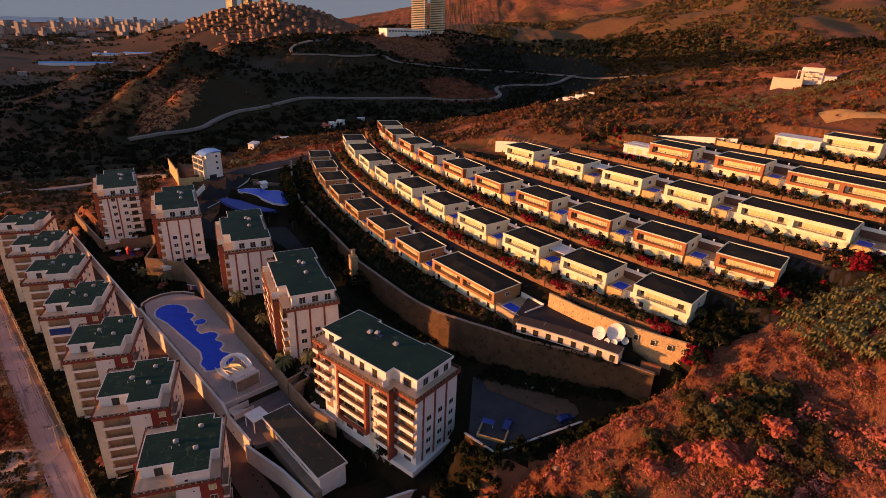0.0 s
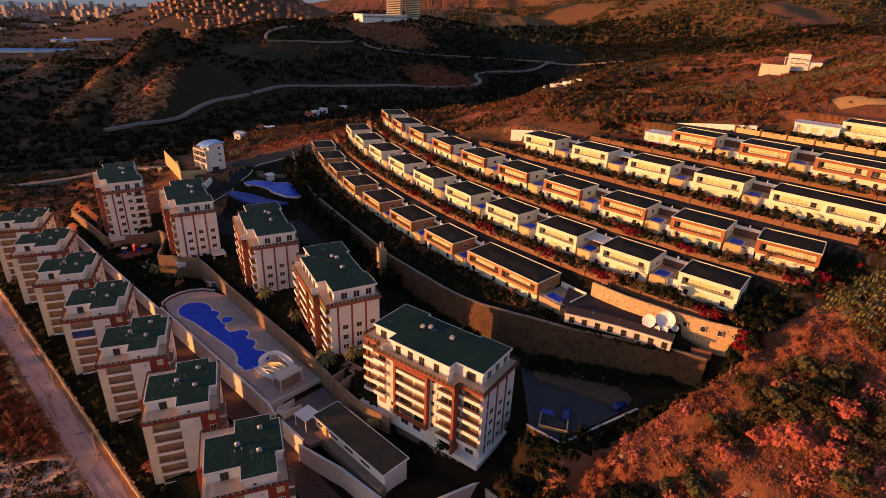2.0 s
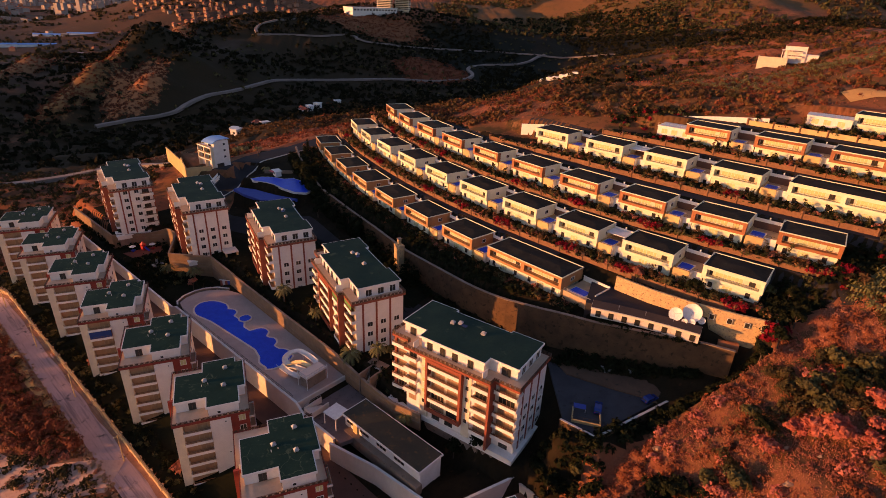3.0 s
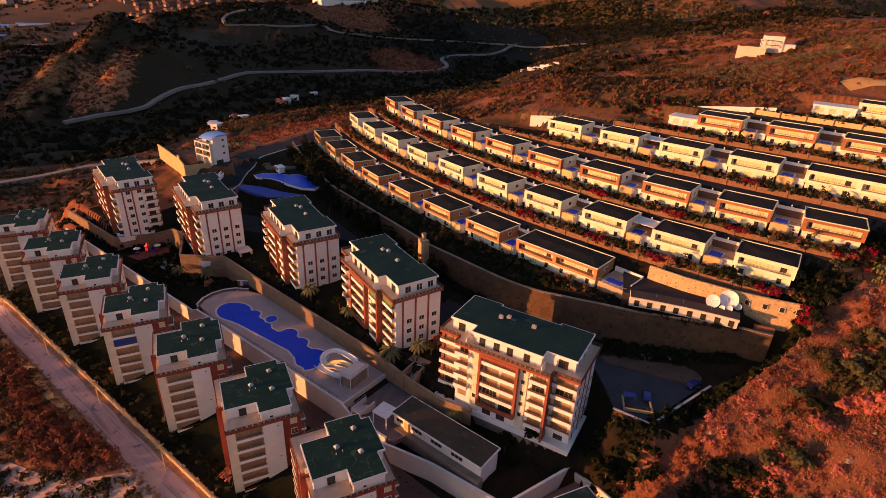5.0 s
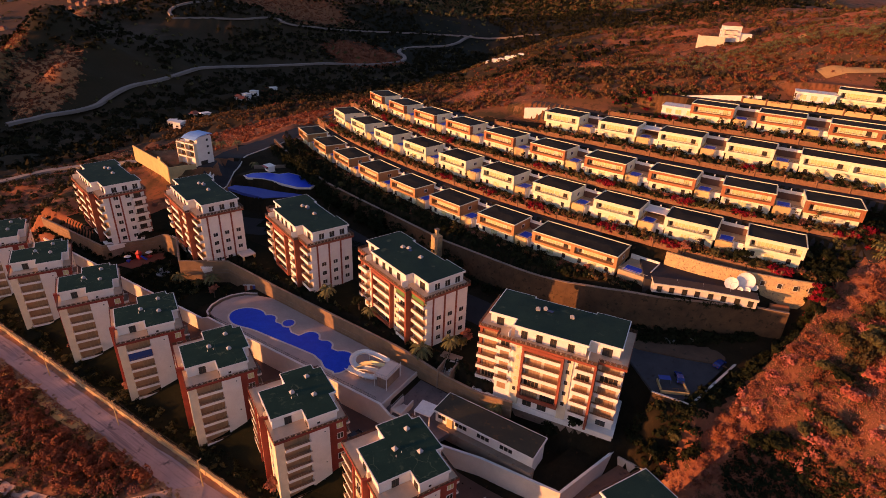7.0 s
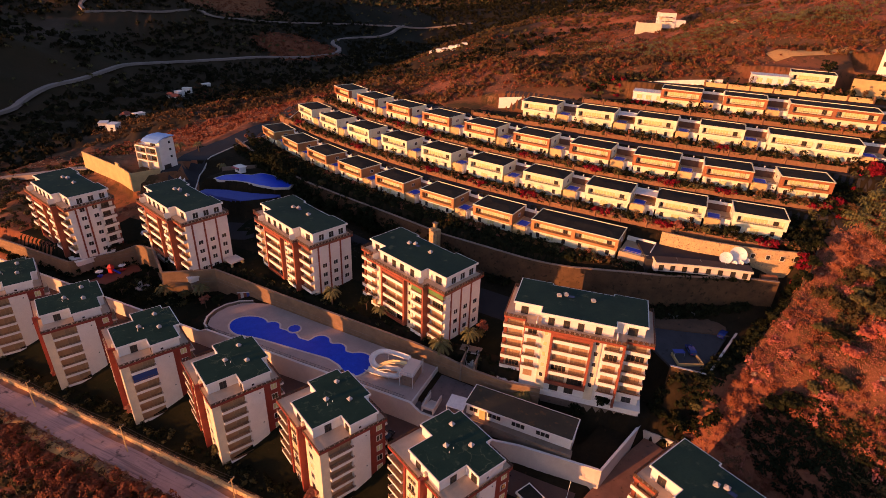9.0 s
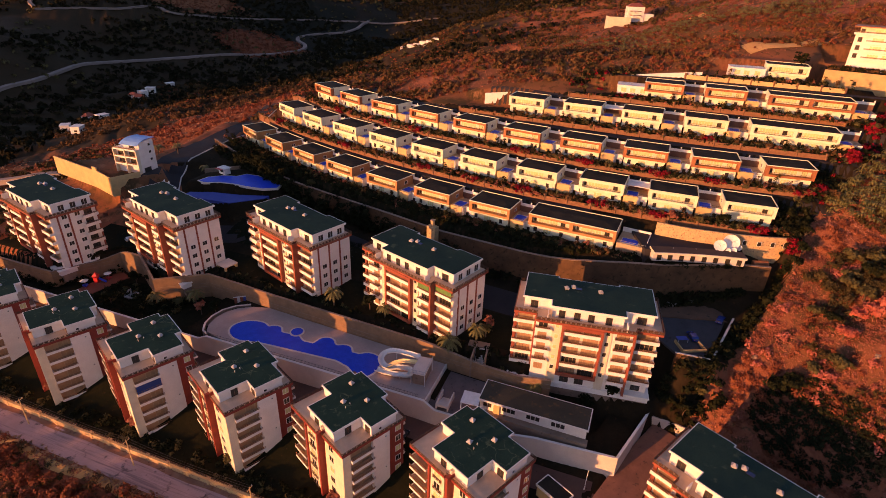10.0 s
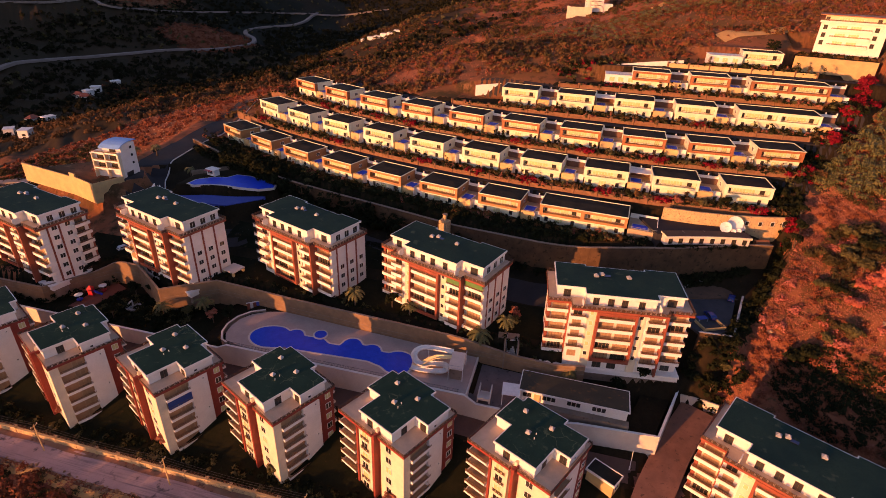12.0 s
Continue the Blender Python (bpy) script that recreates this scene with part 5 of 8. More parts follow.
# paved plaza and its edge wall beyond the water slide
plaza_end = flat("plaza", [sa(41.0, -119.6), sa(41.0, -103), sa(47.5, -101), sa(55.0, -101), sa(56.2, -119.6)], -3.2, -1.98, surf("worn_plaza_paving", (0.2, 0.14, 0.13), (0.15, 0.11, 0.1), 0.4, 3, 0.85, bump=0.2, third=(0.09, 0.06, 0.055), third_at=0.6), "worn dark paving beside the clubhouse", "plaza", "structure")
pe = new("deck_edge_wall")
long_wall("wall", [sa(41.0, -119.7), sa(56.2, -119.7)], lambda x, y: -3.0, lambda x, y: 0.3, 0.4, PINKWALL, pe)
tagged(pe, "pale wall where the pool deck drops to the plaza", "wall")
ds = new("deck_stairs")
for k in range(12):
    shared("step", 3, lambda: boxes((0, 2.6, 0, 0.42, -0.5, 0.17)), PINKWALL, ds, (0, 0.42 * k, 0.18 * k - 2.0))
for x in (-0.3, 2.6):
    part("side_wall", boxes((x, x + 0.3, -0.2, 5.2, -1.2, 0.5)), PINKWALL, ds)
railing(ds, 5.2, (2.75, -0.1, 0.5), 90, 0.8, 1.0, STEEL, False)
tagged(ds, "pale steps from the plaza up to the pool deck", "stairs")
ds.matrix_basis = at(*sa(46.0, -114.2), 0.0, 136)
# deck lamps
lamp = new("street_lamp")
part("post", tube(bmesh.new(), (0, 0, 0), (0, 0, 4.2), 0.08, 0.05), IRON, lamp)
part("arm", boxes((-0.7, 0.7, -0.04, 0.04, 4.15, 4.22)), IRON, lamp)
for x in (-0.65, 0.65):
    part("lantern", tube(bmesh.new(), (x, 0, 3.85), (x, 0, 4.15), 0.16, 0.1), IRON, lamp)
tagged(lamp, "dark twin-headed lamp post in the lane", "street lamp", group="lane lamps")
lamp.matrix_basis = at(*sa(38.8, -144), -6, 40)
for a in (-112, -176, -208):
    x, y = sa(38.8, a)
    copy_thing(lamp, at(x, y, gz(x, y), 40))

# ---- clubhouse, canopy and gate yard ----
club = new("clubhouse")
part("wall", boxes((0.4, 26.2, 0.8, 7.4, -6, 0.0)), PLASTER, club)
part("roof", boxes((0, 26.6, 0, 7.8, 0.0, 0.45)), PLASTER, club, "white roof slab edge")
part("roof_cover", boxes((0.25, 26.35, 0.25, 7.55, 0.45, 0.48)), surf("mossy_roof_screed", (0.055, 0.05, 0.032), (0.03, 0.036, 0.026), 0.18, 3, 0.95, bump=0.2, third=(0.1, 0.062, 0.03), third_at=0.58), club, "brown mossy flat roof")
for x in (1.2, 6.0, 12.0, 18.0):
    for q in range(3 if x > 2 else 2):
        window(club, x + 1.1 * q, 0.76, -1.9, 0.95, 1.2, frame_mat=RAIL)
part("bay", boxes((3.9, 5.4, 0.3, 0.8, -3.2, -0.1)), OCHRE, club)
part("plinth", boxes((2.0, 26.8, -0.9, 0.8, -6, -3.0)), GREYWALL, club, "weathered paved ledge along the wall")
tagged(club, "long low white clubhouse with mossy flat roof", "clubhouse")
club.matrix_basis = at(-42.0, 109.0, 1.3, -47)
can = new("entrance_canopy")
part("roof", boxes((-2.2, 2.2, -2.2, 2.2, 0, 0.25)), WHITEMETAL, can)
for px, py in ((-2, -2), (2, -2), (-2, 2), (2, 2)):
    part("post", boxes((px - 0.1, px + 0.1, py - 0.1, py + 0.1, -6, 0)), PLASTER, can)
tagged(can, "square white entrance canopy on posts", "canopy")
can.matrix_basis = at(-43.4, 110.0, 1.4, -42)
yw = new("yard_wall")
yl = [(-44.5, 103.8), (-33.4, 96.0), (-20.5, 84.2), (-19.8, 83.6), (-3.5, 91.2), (2.0, 94.5)]
long_wall("wall", yl, lambda x, y: gz(x, y) - 2.5, lambda x, y: -2.6 + 0.0 * x, 0.45, PINKWALL, yw)
long_wall("coping", yl, lambda x, y: -2.6, lambda x, y: -2.45, 0.6, PLASTER, yw)
tagged(yw, "pale rendered wall round the clubhouse yard", "wall")
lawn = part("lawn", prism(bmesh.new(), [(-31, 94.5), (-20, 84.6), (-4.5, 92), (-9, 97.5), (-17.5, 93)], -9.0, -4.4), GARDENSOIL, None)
tagged(lawn, "dark lawn behind the yard wall", "lawn", kind="structure")
hut = new("gate_hut")
part("wall", boxes((0.3, 3.9, 0.3, 6.9, -5, -0.3)), OCHRE, hut)
part("roof", boxes((0, 4.2, 0, 7.2, -0.3, 0.1), (0, 4.2, 0, 0.2, 0.1, 0.3), (0, 4.2, 7.0, 7.2, 0.1, 0.3), (0, 0.2, 0.2, 7.0, 0.1, 0.3), (4.0, 4.2, 0.2, 7.0, 0.1, 0.3)), PLASTER, hut)
part("roof_cover", boxes((0.2, 4.0, 0.2, 7.0, 0.1, 0.14)), DARKROOF, hut)
window(hut, 1.2, 0.26, -2.6, 1.8, 1.4)
tagged(hut, "small gate hut with dark flat roof", "hut")
hut.matrix_basis = at(-36.8, 80.6, -6.3, 15)
bar = new("barrier_pole")
part("post", tube(bmesh.new(), (0, 0, 0), (0, 0, 1.1), 0.15), WHITEMETAL, bar)
part("arm", tube(bmesh.new(), (0, 0, 1.0), (1.2, 0.4, 5.0), 0.06), WHITEMETAL, bar)
tagged(bar, "raised white barrier arm beside the hut", "barrier")
bar.matrix_basis = at(-27.5, 84.0, gz(-27.5, 84.0), 20)
# steps beside the long block
st = new("garden_stairs")
for k in range(12):
    shared("step", 0, lambda: boxes((0, 2.4, 0, 0.4, -1.0, 0.2)), PINKWALL, st, (0, 0.4 * k, 0.4 * k - 4.6))
for x in (-0.2, 2.6):
    bm = bmesh.new()
    tube(bm, (x, 0, -3.3), (x, 4.8, 1.4), 0.04)
    for k in range(6):
        tube(bm, (x, 0.96 * k, -4.3 + 0.94 * k), (x, 0.96 * k, -3.3 + 0.94 * k), 0.03, 0.03, 5)
    part("handrail", bm, STEEL, st)
part("side_wall", boxes((2.7, 3.1, -0.5, 6, -6, 0.5), (-0.8, -0.4, -0.5, 6, -6, 0.3)), GREYWALL, st)
part("landing", boxes((-2.6, 3.1, 5.0, 7.4, -3, 0.2)), GREYWALL, st)
tagged(st, "pale garden stairs with metal handrails", "stairs")
st.matrix_basis = at(-37.5, 120.0, 4.6, -40)

# ---- parking lot with cars ----
def car(paint, words):
    t = new("car")
    bm = bmesh.new()
    side = [(-2.1, 0.35), (2.1, 0.35), (2.15, 0.8), (1.2, 0.95), (0.55, 1.42), (-1.3, 1.45), (-2.0, 0.98), (-2.15, 0.8)]
    l, r = [bm.verts.new((x, -0.85, z)) for x, z in side], [bm.verts.new((x, 0.85, z)) for x, z in side]
    bm.faces.new(l[::-1]), bm.faces.new(r)
    for k in range(len(side)):
        bm.faces.new((l[k], l[(k + 1) % 8], r[(k + 1) % 8], r[k]))
    bmesh.ops.recalc_face_normals(bm, faces=bm.faces[:])
    bmesh.ops.bevel(bm, geom=bm.edges[:], offset=0.07, segments=1, affect="EDGES")
    part("body", bm, paint, t)
    part("windscreen", boxes((0.62, 1.15, -0.72, 0.72, 1.0, 1.05)), PANE, t).matrix_basis = pose(0.02, 0, 0.16, 0, 12, 0)
    part("rear_window", boxes((-1.95, -1.45, -0.7, 0.7, 1.2, 1.25)), PANE, t).matrix_basis = pose(0, 0, 0.03, 0, -6, 0)
    for y in (-0.87, 0.84):
        part("side_window", boxes((-1.35, 0.5, y, y + 0.03, 1.0, 1.32)), PANE, t)
    for x in (-1.35, 1.35):
        for y in (-0.86, 0.68):
            wheel = part("wheel", tube(bmesh.new(), (x, y, 0.33), (x, y + 0.18, 0.33), 0.33, 0.33, 14), RUBBER, t)
    for y in (-0.6, 0.42):
        part("headlight", boxes((2.12, 2.17, y, y + 0.2, 0.62, 0.76)), WHITEMETAL, t)
        part("tail_light", boxes((-2.17, -2.12, y, y + 0.2, 0.7, 0.84)), PLAYRED, t)
    return tagged(t, words, "car")


def park(c, x, y, d):
    c.matrix_basis = at(x, y, gz(x, y) + 0.09, d)


park(car(CARBLUE, "blue hatchback car standing in the parking lot"), 18.1, 100.0, 65)
park(car(CARBLUE, "dark blue car parked along the lot's edge wall"), 31.8, 102.6, 25)
park(car(CARWHITE, "white car parked in the street behind a block"), -118.5, 226.5, 20)
park(car(CARBLACK, "black car parked in the lane beside a tower"), -60.6, 111.5, 40)
pw = new("parking_wall")
pl = [(8.0, 96.5), (14.4, 90.6), (22, 94.5), (35.5, 101.4), (39, 104.8)]
# dark rubble colour stands in for the block's shade on this wall
long_wall("wall", pl, lambda x, y: 3.0, lambda x, y: 9.5, 0.45, GREATWALL, pw)
long_wall("coping", pl, lambda x, y: 9.5, lambda x, y: 9.62, 0.55, PINKWALL, pw)
tagged(pw, "parking lot wall, darkened to show the block's shade", "wall")
ps = new("sunken_stairwell")
part("wall", boxes((0, 6.5, 0, 0.3, -4, 1.1), (0, 0.3, 0.3, 4.6, -4, 1.1), (6.2, 6.5, 0.3, 4.6, -4, 1.1)), OCHRE, ps)
for k in range(7):
    shared("step", 1, lambda: boxes((0, 0.7, 0, 3.6, -0.6, 0.1)), PINKWALL, ps, (0.6 + 0.7 * k, 0.6, -2.6 + 0.36 * k))
railing(ps, 6.5, (0, 0.15, 1.1), 0, 0.9, 1.2, IRON, False)
part("roof_sheet", boxes((0.2, 3.0, 3.2, 4.8, 1.9, 2.0)), POOLPALE, ps)
for px in (0.3, 2.9):
    part("post", tube(bmesh.new(), (px, 3.3, 0.9), (px, 3.3, 1.9), 0.06), STEEL, ps)
tagged(ps, "ochre walled stairwell at the lot's corner", "stairs")
ps.matrix_basis = at(10.6, 96.4, 8.4, -20)
for k, (x, y) in enumerate(((24.5, 113.2), (30.5, 112.0))):
    p = new("pallet_stack")
    for q in range(4):
        part("slab", boxes((0, 3.4, 0, 2.4, q * 0.22, q * 0.22 + 0.16)), STEEL, p)
    p.matrix_basis = at(x, y, gz(x, y) + 0.1, 12)
    tagged(p, "stack of pale building slabs under the wall", "building material", group="slab stacks")

# ---- terrace with aerials, white annex and stone wall with windows ----
an = new("white_annex")
for k in range(4):
    L0, ang = 7.2, -26 - 3 * k
    px = 21.6 + sum(6.5 * math.cos(radians(-26 - 3 * q)) for q in range(k))
    py = 121.6 + sum(6.5 * math.sin(radians(-26 - 3 * q)) for q in range(k))
    seg = shared("annex_wall", 0, lambda: boxes((0, 6.5, 0.3, 3.4, -2.9, -0.35)), PINKWALL, an, (px, py, 23.6), ang)
    shared("roof_edge", 0, lambda: boxes((-0.05, 6.6, -0.7, 3.6, -0.35, 0.2)), CREAM, an, (px, py, 23.6), ang)
    shared("roof", 0, lambda: boxes((0, 6.55, -0.3, 3.6, 0.2, 0.24)), surf("brown_flat_roofing", (0.1, 0.055, 0.035), (0.07, 0.04, 0.026), 0.4, 4, 0.9, bump=0.2), an, (px, py, 23.6), ang)
    for wxx in (1.2, 4.4):
        window(seg, wxx, 0.26, -2.6, 1.3, 1.7, frame_mat=IRON)
tagged(an, "curved low white annex with cream roof edge", "annex")
terr = flat("upper_yard", [(21, 124.5), (47.5, 113.5), (52, 121), (34, 131), (27, 137)], 17.5, 23.3, ASPHALT, "dark paved yard above the annex", "yard", "structure")
sw = new("stone_house_wall")
swl = [(31.5, 131.5), (38, 124.0), (46, 117.0), (54, 111.5), (61.5, 107.2)]
long_wall("wall", swl, lambda x, y: 19.0, lambda x, y: 27.4, 0.6, STONE, sw)
for x, y in ((49.0, 114.5), (52.3, 112.2), (55.6, 110.2), (58.8, 108.4)):
    window(sw, x, y - 0.35, 24.4, 1.2, 1.5, -34)
long_wall("wall", [(61.5, 107.2), (66, 112.5)], lambda x, y: 19.0, lambda x, y: 27.4, 0.6, STONE, sw)
tagged(sw, "warm rubble stone basement wall with small white windows", "wall")


def dish(r):
    """A bowl aerial on a post, its bowl facing up and away."""
    t = new("satellite_dish")
    bm = bmesh.new()
    rings = []
    for k in range(6):
        q = r * k / 5
        rings.append([bm.verts.new((q * math.cos(2 * math.pi * i / 20), q * math.sin(2 * math.pi * i / 20), 0.32 * q * q / r)) for i in range(20)] if k else [bm.verts.new((0, 0, 0))])
    for i in range(20):
        bm.faces.new((rings[0][0], rings[1][i], rings[1][(i + 1) % 20]))
        for k in range(1, 5):
            bm.faces.new((rings[k][i], rings[k + 1][i], rings[k + 1][(i + 1) % 20], rings[k][(i + 1) % 20]))
    b = part("bowl", bm, WHITEMETAL, t)
    m = b.modifiers.new("thick", "SOLIDIFY")
    m.thickness = 0.05
    b.matrix_basis = pose(0, 0, r * 0.9, 58, 0, 0)
    part("post", tube(bmesh.new(), (0, 0.1, 0), (0, 0.1, r * 0.95), 0.1), STEEL, t)
    bm = bmesh.new()
    for a in (0.5, 2.6, 4.7):
        tube(bm, (r * 0.8 * math.cos(a), r * 0.8 * math.sin(a), 0.22 * r), (0, 0, 0.75 * r), 0.03, 0.03, 5)
    s = part("feed_arm", bm, STEEL, t)
    s.matrix_basis = pose(0, 0, r * 0.9, 58, 0, 0)
    return t


for x, y, r, d in ((41.2, 115.6, 1.7, -50), (45.2, 115.2, 2.3, -42), (42.6, 113.6, 0.7, -50), (44.2, 113.0, 0.8, -45), (47.0, 113.6, 0.9, -40)):
    t = dish(r)
    t.matrix_basis = at(x, y, 23.3, d)
    tagged(t, "%s white satellite dish on the paved yard" % ("large" if r > 1.5 else "small"), "satellite dish", group="satellite dishes")
tank = new("storage_tank")
part("drum", tube(bmesh.new(), (0, 0, 1.2), (4.6, 0, 1.2), 1.2, 1.2, 20), TERRACOTTA, tank)
for x in (0.8, 3.6):
    part("saddle", boxes((x, x + 0.3, -1.0, 1.0, 0, 0.8)), GREYWALL, tank)
tagged(tank, "rusty horizontal storage tank below the stone wall", "tank")
tank.matrix_basis = at(50.5, 110.5, 18.3, -28)
# end villa's pool deck
d2 = new("pool_terrace")
part("deck", boxes((0, 8.6, 0, 9.6, -3.5, 0.2)), BALC, d2, "brown decking")
part("pool_rim", boxes((0.9, 6.2, 0.8, 4.6, 0.2, 0.26)), PINKWALL, d2)
part("water", boxes((1.2, 5.9, 1.1, 4.3, 0.26, 0.3)), POOLBLUE, d2, "deep blue still water")
part("screen_wall", boxes((0, 8.6, 9.4, 9.6, 0.2, 1.7), (8.4, 8.6, 2.5, 9.4, 0.2, 1.4)), PLASTER, d2, "white low screen wall")
railing(d2, 8.6, (0, 0.1, 0.2), 0, 0.9, 1.3, STEEL, False)
tagged(d2, "sun deck with small blue pool beside the long villa", "pool")
d2.matrix_basis = at(17.4, 132.6, 22.3, -53)

# ---- second pool and the house with the blue roof ----
P2 = [(-93, 246.2), (-91.5, 243.6), (-86, 241.8), (-81.5, 238.6), (-77, 233.5), (-71.5, 228.8), (-66.5, 227.8), (-64.8, 230.5), (-67.5, 237), (-71, 243.6), (-75, 247.2), (-79, 246.0), (-83.8, 248.6), (-89.5, 248.8)]
p2 = new("swimming_pool")
part("rim", prism(bmesh.new(), inset(P2, -0.5), 16.4, 17.2), PINKWALL, p2)
part("water", prism(bmesh.new(), P2, 17.15, 17.26), POOLBLUE, p2, "deep blue still water")
tagged(p2, "smaller curved swimming pool on the upper terrace", "swimming pool")
low_basin = flat("drained_basin", [(-99.5, 239), (-93.5, 232.2), (-84.5, 224.6), (-72, 224.6), (-70, 226.6), (-80, 231.5), (-89.5, 238.2), (-97, 241.2)], 13.6, 14.75, POOLPALE, "pale blue shallow basin on the lower terrace", "pool")
dw = new("terrace_wall")
long_wall("wall", [(-57, 237), (-64.5, 247), (-72, 257.3), (-81, 258), (-90, 258.5)], lambda x, y: 14, lambda x, y: 17.7, 0.3, GREYWALL, dw)
tagged(dw, "low pale wall round the upper pool", "wall")
small = new("pool_bar")
part("wall", boxes((0, 4, 0, 2.6, 0, 2.4)), PLASTER, small)
part("roof", boxes((-0.4, 4.4, -0.4, 3.0, 2.4, 2.6)), PLASTER, small)
part("awning", boxes((0.2, 3.8, -1.6, -0.4, 2.35, 2.42)), PLAYRED, small)
window(small, 0.6, -0.04, 0.9, 2.6, 1.2)
tagged(small, "small white pool bar with red awning", "kiosk")
small.matrix_basis = at(-85, 253, 17.0, -60)
bh = new("blue_roofed_house")
part("wall", boxes((0, 13, 0, 9, -4, 8.6), (4.2, 13, 0.6, 9, 8.6, 11.2)), PLASTER, bh)
part("wing_wall", boxes((-4.2, 0, 2.6, 9, -4, 6.4)), PLASTER, bh)
bm = bmesh.new()
prof = [(-1.0, 10.6), (0.8, 11.7), (3.0, 12.3), (5.5, 12.5), (9.6, 12.2)]
a_, b_ = [bm.verts.new((3.7, y, z)) for y, z in prof], [bm.verts.new((13.6, y, z)) for y, z in prof]
c_, d_ = [bm.verts.new((3.7, y, z + 0.25)) for y, z in prof], [bm.verts.new((13.6, y, z + 0.25)) for y, z in prof]
for k in range(4):
    bm.faces.new((c_[k + 1], c_[k], d_[k], d_[k + 1]))
    bm.faces.new((a_[k], a_[k + 1], b_[k + 1], b_[k]))
    bm.faces.new((a_[k + 1], a_[k], c_[k], c_[k + 1]))
    bm.faces.new((b_[k], b_[k + 1], d_[k + 1], d_[k]))
bm.faces.new((a_[0], b_[0], d_[0], c_[0]))
bm.faces.new((a_[4], c_[4], d_[4], b_[4]))
part("roof", bm, BLUEROOF, bh, "pale blue curved sheet roof")
railing(bh, 4.2, (0, 0.1, 8.6), 0, 0.9, 1.0, STEEL, False)
part("gable_wall", boxes((4.3, 4.6, 1.4, 8.8, 11.2, 11.8), (12.6, 12.9, 1.4, 8.8, 11.2, 11.8)), PLASTER, bh)
part("side_roof", boxes((-4.5, 0, 2.3, 9.3, 6.4, 6.65)), BLUEROOF, bh)
part("pier", boxes((6.2, 6.7, -1.7, 0, -4, 8.6)), CREAM, bh)
part("pier", boxes((12.5, 13.0, -1.7, 0, -4, 8.6)), CREAM, bh)
part("pier", boxes((0, 0.4, -1.7, 0, -4, 8.6)), CREAM, bh)
for z in (1.4, 4.9, 8.4):
    balcony(bh, 0.4, -1.6, z, 5.8, 1.6, fascia=0.4)
    balcony(bh, 6.7, -1.6, z, 5.8, 1.6, fascia=0.4)
    if z < 8:
        window(bh, 1.4, -0.04, z + 0.1, 3.2, 2.1, frame_mat=RAIL)
    window(bh, 7.6, -0.04 if z < 8 else 0.56, z + 0.3, 3.0, 2.1, frame_mat=RAIL)
    window(bh, 13.04, 5.6, z + 0.6, 1.4, 1.3, 90)
window(bh, -3.2, 2.56, 3.2, 1.8, 1.5)
# flat dark panel stands in for the shade inside the garage opening
part("garage_door", boxes((13.0, 13.06, 1.2, 5.2, -4, -0.6)), IRON, bh, "dark panel standing in for the open garage's shade")
tagged(bh, "three-storey white house with pale blue curved roof", "house")
bh.matrix_basis = at(-121.0, 268.0, 20.0, -43)
bh.scale = (0.88, 0.88, 0.85)
bw = new("yellow_boundary_wall")
long_wall("wall", [(-146.0, 291.0), (-138.0, 278.6), (-130.2, 266.6)], lambda x, y: 12.0, lambda x, y: 19.3, 0.5, OCHRE, bw)
long_wall("wall", [(-130.2, 266.6), (-128.6, 263.6)], lambda x, y: 12.0, lambda x, y: 20.8, 0.5, OCHRE, bw)
long_wall("wall", [(-128.6, 263.6), (-123.6, 253.2), (-113.5, 257.0)], lambda x, y: 12.0, lambda x, y: 19.6, 0.5, OCHRE, bw)
tagged(bw, "tall ochre boundary wall catching the sun", "wall")
ss = new("white_stairs")
for k in range(12):
    shared("step", 2, lambda: boxes((0, 2.6, 0, 0.5, -0.5, 0.15)), PLASTER, ss, (0, 0.5 * k, 0.42 * k - 5))
for x in (-0.3, 2.6):
    bm = bmesh.new()
    v = [bm.verts.new(p) for p in ((x, -0.2, -5.2), (x + 0.3, -0.2, -5.2), (x + 0.3, 6.2, 0.2), (x, 6.2, 0.2), (x, -0.2, -4.0), (x + 0.3, -0.2, -4.0), (x + 0.3, 6.2, 1.2), (x, 6.2, 1.2))]
    for f in ((3, 2, 1, 0), (4, 5, 6, 7), (0, 1, 5, 4), (1, 2, 6, 5), (2, 3, 7, 6), (3, 0, 4, 7)):
        bm.faces.new([v[i] for i in f])
    part("side_wall", bm, PLASTER, ss)
tagged(ss, "white outdoor stairs below the blue-roofed house", "stairs")
ss.matrix_basis = at(-110.0, 234.0, 21.0, -60)

# ---- playground and shelter ----
ct = flat("sports_court", [(-136.5, 209.5), (-131, 205.5), (-120.5, 212.5), (-123.5, 219.5)], -4.5, -2.72, COURT, "red rubber playground surface", "court", "structure")
